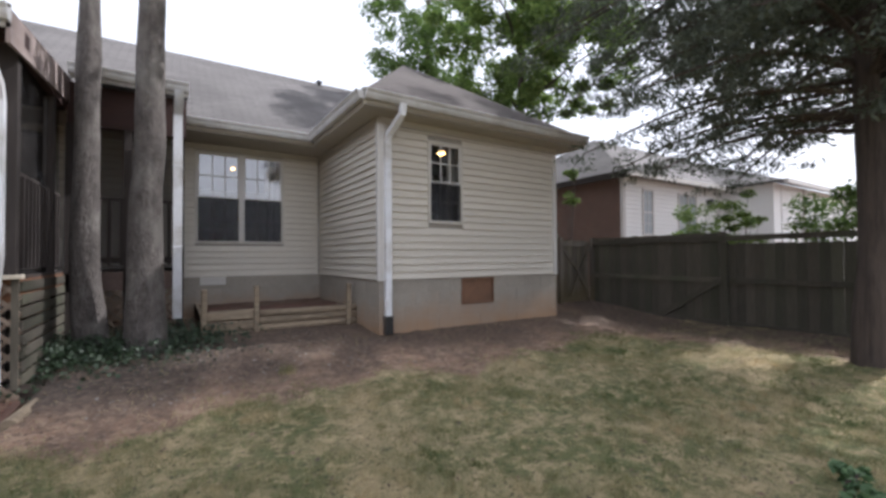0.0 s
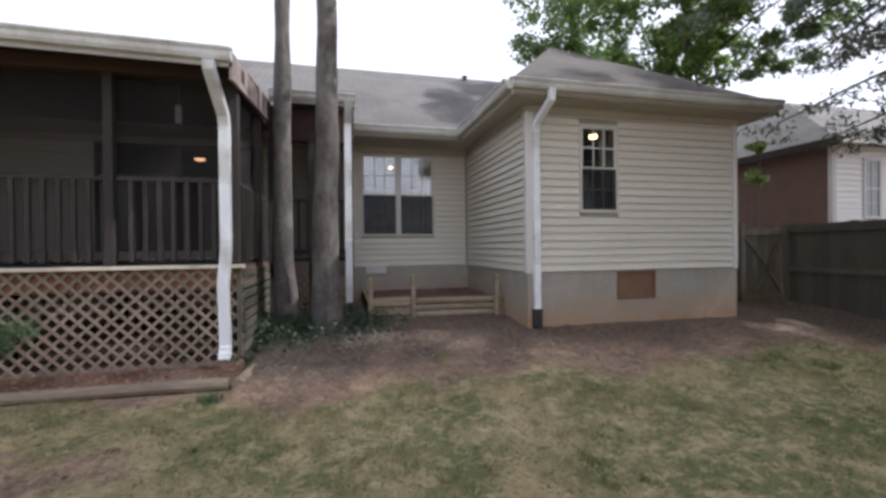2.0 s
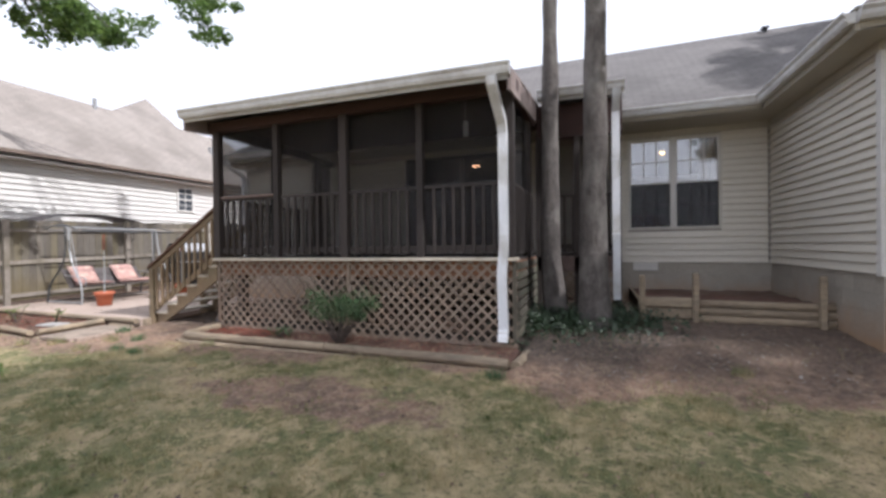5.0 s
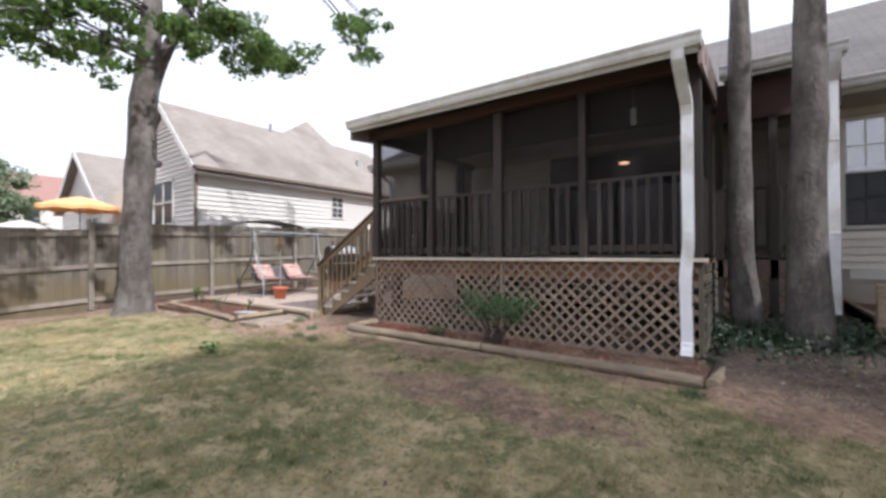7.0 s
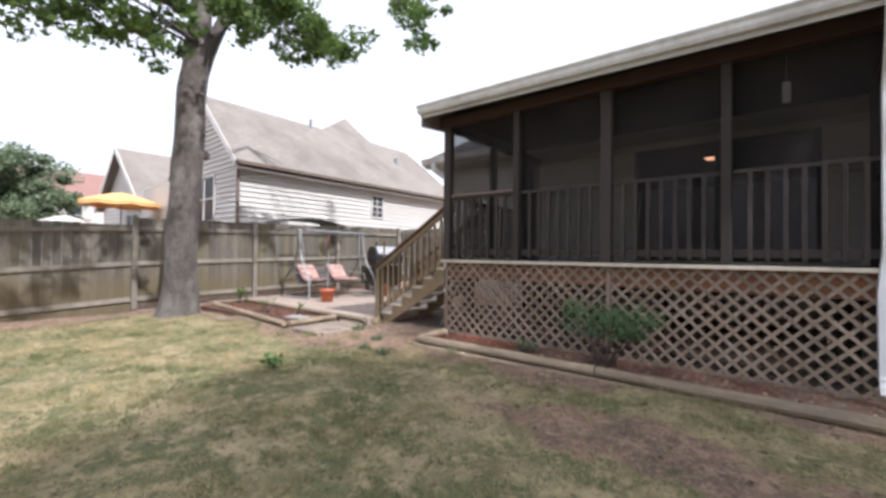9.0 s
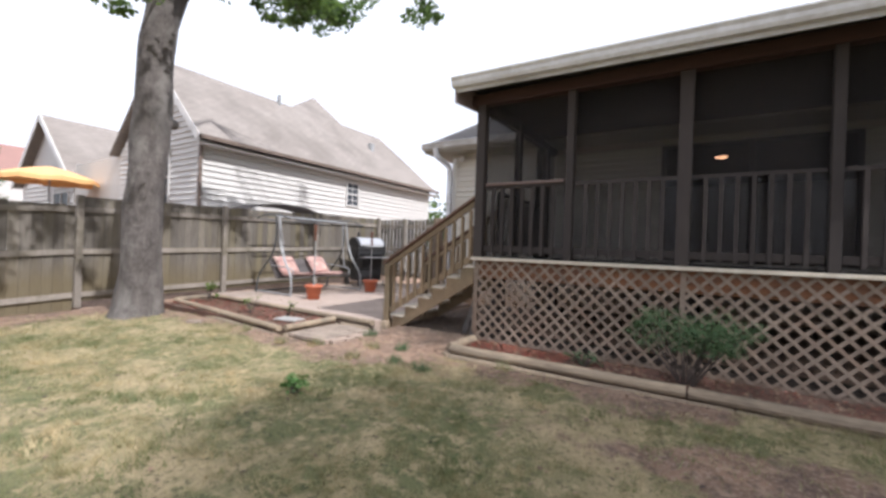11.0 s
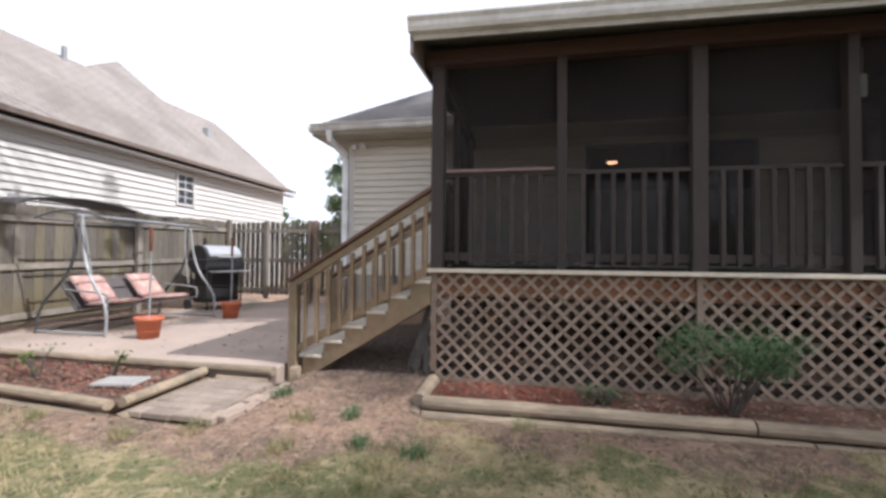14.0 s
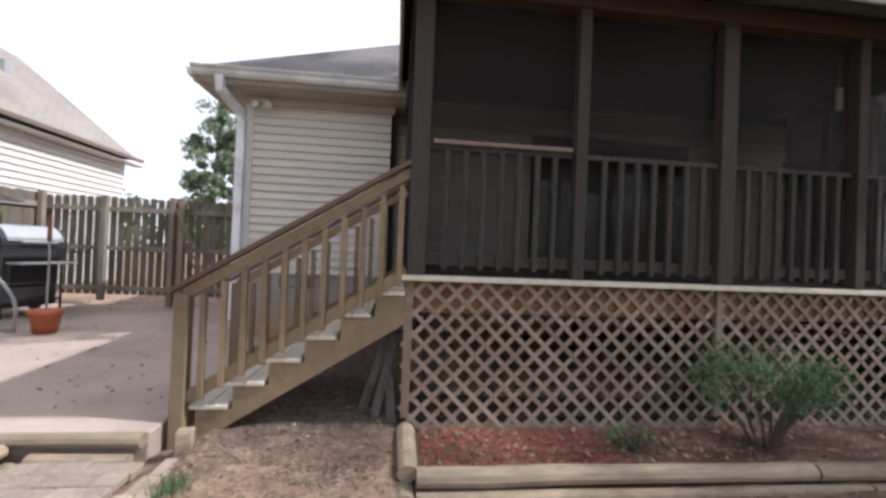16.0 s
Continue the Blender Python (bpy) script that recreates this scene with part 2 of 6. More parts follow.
M_LEAF = leafy("maple_leaves", (0.15, 0.235, 0.055), (0.05, 0.09, 0.03), 0.5)
# brighter, yellower leaf tone with the sunlight put into the colour
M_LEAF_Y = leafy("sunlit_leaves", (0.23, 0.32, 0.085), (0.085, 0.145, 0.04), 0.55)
M_CEDAR = leafy("cedar_foliage", (0.06, 0.078, 0.05), (0.115, 0.13, 0.092), 0.3)
M_BUSH = leafy("shrub_leaves", (0.05, 0.105, 0.042), (0.12, 0.20, 0.085), 0.3)
# leaves paled and greyed: distance haze is in the colour
M_HAZY = leafy("hazed_far_leaves", (0.15, 0.21, 0.12), (0.24, 0.30, 0.19), 0.4)
M_WEED = leafy("weed_leaves", (0.09, 0.19, 0.05), (0.14, 0.26, 0.07), 0.3)
M_IVY = leafy("ivy_leaves", (0.016, 0.032, 0.015), (0.035, 0.058, 0.026), 0.1)
M_GRASS = leafy("grass_blades", (0.13, 0.165, 0.06), (0.55, 0.44, 0.255), 0.35)
t = M_GRASS.node_tree
tc_ = t.nodes.new("ShaderNodeTexCoord")
n_ = nd(t, "ShaderNodeTexNoise", Scale=1.5, Detail=8.0, Roughness=0.75)
r_ = t.nodes.new("ShaderNodeMapRange")
r_.inputs["From Min"].default_value, r_.inputs["From Max"].default_value = 0.40, 0.62
t.links.new(tc_.outputs["Object"], n_.inputs["Vector"])
t.links.new(n_.outputs[0], r_.inputs[0])
t.links.new(r_.outputs[0], [n for n in t.nodes if n.bl_idname == "ShaderNodeMix"][0].inputs[0])
M_LITTER = leafy("dry_leaves", (0.055, 0.035, 0.025), (0.30, 0.205, 0.13), 0.1)
M_MULCH = leafy("red_mulch", (0.36, 0.085, 0.055), (0.17, 0.06, 0.04), 0.0)
M_MULCH_B = mat("mulch_bed", (0.15, 0.07, 0.047), (0.085, 0.052, 0.04), scale=4, fine=45, rough=0.95, bump=0.8, vary=0.02, stain=(0.15, 0.115, 0.085), stain_scale=1.3)
M_PATIO = mat("patio_concrete", (0.42, 0.33, 0.27), (0.33, 0.26, 0.215), scale=1.1, fine=35, rough=0.85, bump=0.15, vary=0.02, stain=(0.24, 0.195, 0.16), stain_scale=0.7)
M_EDGE = mat("edging_brick_clay", (0.37, 0.285, 0.225), (0.25, 0.19, 0.15), scale=5, fine=40, rough=0.9, bump=0.3, vary=0.12)
M_PAVER = mat("grey_paver", (0.33, 0.265, 0.21), (0.20, 0.16, 0.125), scale=5, fine=40, rough=0.9, bump=0.3, vary=0.14)
M_SCREEN = see_through("insect_screen", (0.016, 0.014, 0.0132), 0.68, rough=0.9)
M_GLASS_D = see_through("door_glass", (0, 0, 0), 0, gloss=0.03)
M_GLASS = see_through("window_glass", (0, 0, 0), 0, gloss=0.2)
M_SCREEN_W = see_through("window_screen", (0.008, 0.008, 0.009), 0.5, rough=0.9)
# indoor gloom as a base colour for the closing surfaces
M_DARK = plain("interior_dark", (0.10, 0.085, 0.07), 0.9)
M_CURTAIN = mat("curtain_cloth", (0.42, 0.40, 0.37), (0.32, 0.30, 0.28), scale=3, fine=30, rough=0.9, stretch=(6, 1, 0.2), vary=0.03)
M_REDCLOTH = plain("red_furniture", (0.25, 0.05, 0.035), 0.8)
M_LAMP = plain("lamp_glow", (1.0, 0.62, 0.22), 0.5, 0, 9.0)
M_AMBER = plain("amber_lamp_glow", (1.0, 0.50, 0.26), 0.5, 0, 2.6)
M_WHITE = plain("white_plastic", (0.62, 0.62, 0.62), 0.5)
M_TERRA = mat("orange_pot", (0.50, 0.145, 0.068), (0.42, 0.12, 0.06), scale=3, fine=30, rough=0.6, bump=0.05, vary=0.05)
# soil in the pots; its near-black also serves as shade under the porch
M_SOIL_SHADE = mat("soil_and_shade", (0.06, 0.045, 0.035), scale=8, fine=50, rough=1, bump=0.5, vary=0)
M_RUST = mat("rusty_stake", (0.24, 0.085, 0.045), (0.16, 0.07, 0.045), scale=4, fine=30, rough=0.8, vary=0.1)
M_STEEL = mat("grey_tube", (0.34, 0.35, 0.35), (0.25, 0.25, 0.25), scale=4, fine=30, rough=0.4, bump=0, vary=0.05, metal=0.1)
M_STEEL_D = mat("dark_tube", (0.09, 0.095, 0.10), (0.06, 0.06, 0.06), scale=4, fine=30, rough=0.45, bump=0, vary=0.05, metal=0.3)
M_SLING = mat("grey_sling", (0.10, 0.085, 0.08), (0.07, 0.062, 0.06), scale=3, fine=60, rough=0.85, vary=0.03)
M_CUSHION = mat("pink_floral_cushion", (0.46, 0.29, 0.255), (0.31, 0.17, 0.15), scale=6, fine=18, rough=0.95, bump=0.1, vary=0.05, stain=(0.56, 0.43, 0.34), stain_scale=9)
M_BLACK = mat("black_enamel", (0.022, 0.022, 0.024), (0.03, 0.03, 0.03), scale=3, fine=30, rough=0.3, bump=0.02, vary=0.05)
M_SILVER = mat("silver_lid", (0.62, 0.62, 0.62), (0.50, 0.50, 0.50), scale=3, fine=30, rough=0.3, bump=0, vary=0.02, metal=0.8)
M_ORANGE = mat("orange_umbrella_cloth", (0.76, 0.44, 0.18), (0.66, 0.37, 0.15), scale=2, fine=30, rough=0.8, bump=0.05, vary=0.02)
M_BRICK = mat("brown_brick", (0.19, 0.115, 0.088), (0.12, 0.08, 0.065), scale=3, fine=30, rough=0.9, vary=0.02)
M_STONE = mat("pebble", (0.45, 0.42, 0.38), scale=8, fine=40, rough=0.85, vary=0.2)
M_BLUEGREY = mat("stepping_slab", (0.36, 0.35, 0.33), (0.28, 0.27, 0.25), scale=4, fine=40, rough=0.9, vary=0.05)


# ---- shape helpers ----
def put(name, data, material, parent=None, m=None, label="", kind=""):
    if material is not None and not data.materials:
        data.materials.append(material)
    ob = new(name, data)
    if parent is not None:
        ob.parent = parent
    if m is not None:
        ob.matrix_basis = m
    return tagged(ob, label=label, kind=kind)


def bm_mesh(bm, name, smooth=False):
    me = bpy.data.meshes.new(name)
    bmesh.ops.recalc_face_normals(bm, faces=bm.faces[:])
    bm.to_mesh(me)
    bm.free()
    if smooth:
        for p in me.polygons:
            p.use_smooth = True
    return me


def part(name, bm, material, parent=None, label="", m=None, kind="", smooth=False):
    return put(name, bm_mesh(bm, name, smooth), material, parent, m, label, kind)


def thing(name, loc, label, category, group="", rz=0.0):
    ob = new(name)
    ob.matrix_basis = pose(*loc, 0, 0, rz)
    ob.empty_display_size = 0.2
    return tagged(ob, label=label, category=category, group=group)


def box(bm, x0, x1, y0, y1, z0, z1, bevel=0.0):
    vs = [bm.verts.new((x, y, z)) for x in (x0, x1) for y in (y0, y1) for z in (z0, z1)]
    fs = [bm.faces.new([vs[i] for i in f]) for f in ((0, 1, 3, 2), (4, 6, 7, 5), (0, 4, 5, 1), (2, 3, 7, 6), (0, 2, 6, 4), (1, 5, 7, 3))]
    if bevel:
        bmesh.ops.bevel(bm, geom=list({e for f in fs for e in f.edges}), offset=bevel, segments=1, affect="EDGES")
    return bm


def cube(x0, x1, y0, y1, z0, z1, bevel=0.0):
    return box(bmesh.new(), x0, x1, y0, y1, z0, z1, bevel)


def prism(bm, profile, x0, x1):
    """A (y, z) profile run along x."""
    a = [bm.verts.new((x0, y, z)) for y, z in profile]
    b = [bm.verts.new((x1, y, z)) for y, z in profile]
    n = len(profile)
    bm.faces.new(a)
    bm.faces.new(b[::-1])
    for i in range(n):
        bm.faces.new((a[i], b[i], b[(i + 1) % n], a[(i + 1) % n]))
    return bm


def tube(bm, pts, radii, sides=8, squash=None, caps=True):
    """A tube or bar along points. radii: one number each; squash: (width, depth) halves for a square bar when sides is 4."""
    pts = [Vector(p) for p in pts]
    rings = []
    up = Vector((0, 0, 1))
    for i, p in enumerate(pts):
        d = (pts[min(i + 1, len(pts) - 1)] - pts[max(i - 1, 0)]).normalized()
        ref = up if abs(d.z) < 0.9 else Vector((0, 1, 0))
        a = d.cross(ref).normalized()
        c = a.cross(d).normalized()
        r = radii[i] if isinstance(radii, (list, tuple)) else radii
        w, h = squash or (1, 1)
        off = math.pi / 4 if sides == 4 else 0
        k = math.sqrt(2) if sides == 4 else 1
        rings.append([bm.verts.new(p + a * (k * r * w * math.cos(off + 2 * math.pi * j / sides)) + c * (k * r * h * math.sin(off + 2 * math.pi * j / sides))) for j in range(sides)])
    for r0, r1 in zip(rings, rings[1:]):
        for j in range(sides):
            bm.faces.new((r0[j], r0[(j + 1) % sides], r1[(j + 1) % sides], r1[j]))
    if caps:
        bm.faces.new(rings[0])
        bm.faces.new(rings[-1][::-1])
    return bm


def bend(pts, steps=4):
    """A smooth line through points (Catmull-Rom)."""
    p = [Vector(q) for q in pts]
    p = [p[0]] + p + [p[-1]]
    out = []
    for i in range(1, len(p) - 2):
        for s in range(steps):
            t = s / steps
            out.append(0.5 * (2 * p[i] + (p[i + 1] - p[i - 1]) * t + (2 * p[i - 1] - 5 * p[i] + 4 * p[i + 1] - p[i + 2]) * t * t + (3 * p[i] - p[i - 1] - 3 * p[i + 1] + p[i + 2]) * t ** 3))
    return out + [p[-2]]


def slab(name, polys, thick, material, parent=None, label="", kind=""):
    """Sloping sheets with thickness, with a UV run along each one's eave (first edge) and up its slope."""
    me = bpy.data.meshes.new(name)
    verts, faces, uvs = [], [], []
    for poly in polys:
        q = [Vector(v) for v in poly]
        n = (q[1] - q[0]).cross(q[2] - q[0]).normalized()
        if n.z < 0:
            q.reverse()
            n = -n
        low = min(range(len(q)), key=lambda i: q[i].z + q[(i + 1) % len(q)].z)
        u = (q[(low + 1) % len(q)] - q[low]).normalized()
        v = n.cross(u)
        o = q[low]
        k = len(verts)
        verts += q + [a - n * thick for a in q]
        c = len(q)
        fl = [list(range(c)), list(range(2 * c - 1, c - 1, -1))] + [[i, c + i, c + (i + 1) % c, (i + 1) % c] for i in range(c)]
        for f in fl:
            faces.append([k + i for i in f])
            uvs += [((verts[k + i] - o).dot(u), (verts[k + i] - o).dot(v)) for i in f]
    me.from_pydata([tuple(v) for v in verts], [], faces)
    lay = me.uv_layers.new(name="UVMap")
    lay.data.foreach_set("uv", [c for uv in uvs for c in uv])
    return put(name, me, material, parent, None, label, kind)


def quads(name, centres, normals, sizes, material, parent=None, label="", kind="", aspect=0.6, m=None, seed=1):
    """Many small leaf-shaped pieces at once: four corners each, folded a little."""
    rng = np.random.default_rng(seed)
    c = np.asarray(centres, float)
    n = np.asarray(normals, float)
    n /= np.linalg.norm(n, axis=1)[:, None] + 1e-9
    r = rng.normal(size=c.shape)
    u = np.cross(n, r)
    u /= np.linalg.norm(u, axis=1)[:, None] + 1e-9
    v = np.cross(n, u)
    s = np.asarray(sizes, float)[:, None]
    pts = np.stack([c - u * s, c - v * s * aspect + n * s * 0.2, c + u * s, c + v * s * aspect + n * s * 0.2], 1).reshape(-1, 3)
    k = len(c)
    me = bpy.data.meshes.new(name)
    me.vertices.add(4 * k)
    me.vertices.foreach_set("co", pts.ravel())
    me.loops.add(4 * k)
    me.loops.foreach_set("vertex_index", np.arange(4 * k))
    me.polygons.add(k)
    me.polygons.foreach_set("loop_start", np.arange(0, 4 * k, 4))
    me.update(calc_edges=True)
    me.validate()
    return put(name, me, material, parent, m, label, kind)


# ---- ground ----
def smooth(a, b, v):
    """Rises from 0 at a to 1 at b; a may be the greater."""
    t = np.clip((v - a) / (b - a), 0.0, 1.0)
    return t * t * (3 - 2 * t)


def ground_z(x, y):
    x, y = np.asarray(x, float), np.asarray(y, float)
    right = smooth(-8.5, -1.0, x)
    rise = smooth(3.0, 7.0, y) * (0.12 + 0.18 * right) + 0.07 * smooth(1.0, 4.0, y)
    out = rise + 0.06 + 0.02 * np.sin(x * 0.9 + 1.3) * np.cos(y * 0.8) + 0.008 * np.sin(3.1 * x) * np.sin(2.7 * y + 1)
    dip = smooth(-6.25, -6.0, x) * smooth(-0.95, -1.2, x) * smooth(4.1, 4.5, y) * smooth(5.9, 5.4, y)
    dip = np.maximum(dip, smooth(-12.4, -12.2, x) * smooth(-7.4, -7.7, x) * smooth(3.75, 4.0, y) * smooth(12, 11, y))
    return (out + 0.17 * smooth(4, 7.5, x) * smooth(5, 2, y)) * (1 - 0.6 * dip)


def bare(x, y):
    """How bare the lawn is: 0 grass, 1 red-brown dirt."""
    x, y = np.asarray(x, float), np.asarray(y, float)
    w = 0.35 * np.sin(1.7 * x + 0.6 * y) + 0.25 * np.sin(3.9 * x - 1.3 * y + 2) + 0.15 * np.sin(7.3 * x + 5.1 * y)
    d = smooth(3.55, 4.35, y + 0.5 * w)
    d = np.maximum(d, 0.85 * smooth(1.0, 0.3, np.hypot((x + 3.1) / 2.1, (y - 3.1) / 0.6) + 0.35 * w))
    d = np.maximum(d, smooth(-4.9, -6.4, x - 0.3 * w) * smooth(3.1, 3.8, y + 0.3 * w))
    d = np.maximum(d, 0.8 * smooth(6.2, 7.2, x + 0.5 * w + 0.2 * y))
    d = np.maximum(d, smooth(-11.2, -12.3, x + 0.3 * w))
    return np.clip(d, 0, 1)


def make_ground():
    xs = np.concatenate([[-600, -200, -80, -45, -30, -22, -18], np.arange(-15, 10.01, 0.11), [11, 13, 17, 24, 35, 60, 120, 300, 600]])
    ys = np.concatenate([[-600, -200, -80, -40, -20, -10, -5, -3], np.arange(-2, 8.61, 0.11), [9.2, 10, 11, 13, 16, 22, 35, 60, 120, 300, 600]])
    X, Y = np.meshgrid(xs, ys)
    Z = ground_z(X, Y)
    rng = np.random.default_rng(3)
    Z += rng.normal(size=Z.shape) * 0.006 * (np.abs(X) < 16)
    v = np.stack([X, Y, Z], -1).reshape(-1, 3)
    nx, ny = len(xs), len(ys)
    i = (np.arange(ny - 1)[:, None] * nx + np.arange(nx - 1)[None]).ravel()
    f = np.stack([i, i + 1, i + nx + 1, i + nx], 1)
    me = bpy.data.meshes.new("ground")
    me.vertices.add(len(v))
    me.vertices.foreach_set("co", v.ravel())
    me.loops.add(f.size)
    me.loops.foreach_set("vertex_index", f.ravel())
    me.polygons.add(len(f))
    me.polygons.foreach_set("loop_start", np.arange(0, f.size, 4))
    me.update(calc_edges=True)
    me.polygons.foreach_set("use_smooth", [True] * len(f))
    att = me.attributes.new("bare", "FLOAT", "POINT")
    att.data.foreach_set("value", bare(X, Y).ravel())
    # darker dirt by the twin trees, house, east fence and stairs
    att = me.attributes.new("dark_dirt", "FLOAT", "POINT")
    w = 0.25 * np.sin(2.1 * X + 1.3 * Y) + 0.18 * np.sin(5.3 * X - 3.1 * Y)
    dark_dirt = np.maximum(smooth(1.25, 0.55, np.hypot((X + 0.5) / 1.7, (Y - 5.7) / 1.25) + 0.5 * w), 0.75 * smooth(4.1, 5.2, Y + w) * smooth(-0.5, 1.0, X) * smooth(8.0, 6.0, X))
    dark_dirt = np.maximum(dark_dirt, 0.8 * smooth(6.0, 7.4, X + w) * smooth(0.0, 2.0, Y))
    dark_dirt = np.maximum(dark_dirt, 0.9 * smooth(-7.5, -7.2, X) * smooth(-5.8, -6.2, X) * smooth(4.7, 5.4, Y))
    att.data.foreach_set("value", dark_dirt.ravel())
    m = bpy.data.materials.new("lawn_and_dirt")
    m.use_nodes = True
    t = m.node_tree
    ln = t.links.new
    b = t.nodes["Principled BSDF"]
    b.inputs["Roughness"].default_value = 0.97
    tc = t.nodes.new("ShaderNodeTexCoord")
    at = t.nodes.new("ShaderNodeAttribute")
    at.attribute_name = "bare"

    def noise_of(scale, detail=6.0, rough=0.65):
        n = nd(t, "ShaderNodeTexNoise", Scale=scale, Detail=detail, Roughness=rough)
        ln(tc.outputs["Object"], n.inputs["Vector"])
        return n.outputs[0]

    def ranged(src, a, bb, lo=0.0, hi=1.0):
        r = t.nodes.new("ShaderNodeMapRange")
        r.inputs["From Min"].default_value, r.inputs["From Max"].default_value, r.inputs["To Min"].default_value, r.inputs["To Max"].default_value = a, bb, lo, hi
        ln(src, r.inputs[0])
        return r.outputs[0]

    def blend(fac, a, bb):
        x = t.nodes.new("ShaderNodeMix")
        x.data_type = "RGBA"
        ln(fac, x.inputs[0])
        for slot, val in ((6, a), (7, bb)):
            if isinstance(val, tuple):
                x.inputs[slot].default_value = (*val, 1)
            else:
                ln(val, x.inputs[slot])
        return x.outputs[2]

    grass = blend(ranged(noise_of(1.1), 0.46, 0.64), (0.155, 0.16, 0.065), (0.40, 0.315, 0.18))
    grass = blend(ranged(noise_of(3.3), 0.51, 0.67, 0, 0.85), grass, (0.52, 0.40, 0.235))
    grass = blend(ranged(noise_of(9), 0.50, 0.62, 0, 0.85), grass, (0.45, 0.355, 0.20))
    grass = blend(ranged(noise_of(26), 0.53, 0.66, 0, 0.9), grass, (0.062, 0.066, 0.03))
    dirt = blend(ranged(noise_of(2.2), 0.38, 0.62), (0.32, 0.203, 0.134), (0.16, 0.105, 0.076))
    dirt = blend(ranged(noise_of(7.0), 0.52, 0.62, 0, 0.7), dirt, (0.42, 0.295, 0.20))
    dirt = blend(ranged(noise_of(35), 0.5, 0.68, 0, 0.8), dirt, (0.44, 0.33, 0.25))
    dirt = blend(ranged(noise_of(16), 0.52, 0.66, 0, 0.85), dirt, (0.10, 0.072, 0.055))
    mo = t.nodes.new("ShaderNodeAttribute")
    mo.attribute_name = "dark_dirt"
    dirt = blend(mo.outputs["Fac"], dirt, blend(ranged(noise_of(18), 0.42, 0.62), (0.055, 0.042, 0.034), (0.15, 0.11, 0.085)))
    sm = t.nodes.new("ShaderNodeMath")
    sm.operation = "ADD"
    ln(at.outputs["Fac"], sm.inputs[0])
    ln(ranged(noise_of(5.0), 0.3, 0.7, -0.35, 0.35), sm.inputs[1])
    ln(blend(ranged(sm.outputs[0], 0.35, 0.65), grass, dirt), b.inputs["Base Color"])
    bp = nd(t, "ShaderNodeBump", Strength=1.0, Distance=0.03)
    ln(noise_of(40, 8.0, 0.7), bp.inputs["Height"])
    ln(bp.outputs[0], b.inputs["Normal"])
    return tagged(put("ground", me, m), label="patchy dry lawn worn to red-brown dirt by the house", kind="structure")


make_ground()


# ---- house walls ----
BOARD = 0.110


def cut(x0, x1, z0, z1, holes):
    """The stretches of x0..x1 left free of holes (x0, x1, z0, z1) between z0 and z1."""
    spans = [(x0, x1)]
    for a, b, c, d in holes:
        if d - 1e-4 <= z0 or c + 1e-4 >= z1:
            continue
        spans = [s for lo, hi in spans for s in ((lo, min(hi, a)), (max(lo, b), hi)) if s[1] - s[0] > 1e-3]
    return spans


def backing(name, m, length, z0, z1, thick, holes, material, label):
    """A solid wall, its outer face on local y = 0, facing -y, with holes through it."""
    bm = bmesh.new()
    cuts = sorted({z0, z1, *[min(max(h[i], z0), z1) for h in holes for i in (2, 3)]})
    for a, b in zip(cuts, cuts[1:]):
        for u, v in cut(0, length, a, b, holes):
            box(bm, u, v, 0, thick, a, b)
    return tagged(part(name, bm, material, m=m), label=label, kind="structure")


def siding(wall, length, z0, z1, holes, material, inset=0.045):
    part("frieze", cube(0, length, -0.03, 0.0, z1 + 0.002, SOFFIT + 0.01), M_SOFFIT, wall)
    k = 0
    while z0 + k * BOARD < z1 - 0.01:
        a, b = z0 + k * BOARD, min(z0 + (k + 1) * BOARD, z1)
        for u, v in cut(inset, length - inset, a, b, holes):
            part("siding_board", prism(bmesh.new(), [(0, a), (-0.033, a), (-0.034, a + 0.010), (-0.004, b), (0, b)], u, v), material, wall)
        k += 1


def blocks(wall, length, z0, z1, holes):
    rows = int(math.ceil((z1 - z0) / 0.2))
    for r in range(rows):
        b = z1 - r * 0.2
        a = max(b - 0.196, z0)
        x = -0.2 if r % 2 else 0.0
        while x < length:
            for u, v in cut(max(x, 0.0), min(x + 0.396, length), a, b, holes):
                if v - u > 0.05:
                    part("block", cube(u, v, -0.004, 0.0, a, b), M_BLOCK, wall)
            x += 0.4


def corner_post(wall, x, z0, z1, w=0.09):
    part("corner_trim", cube(x - w / 2, x + w / 2, -0.035, 0.0, z0, z1, 0.004), M_TRIM, wall)


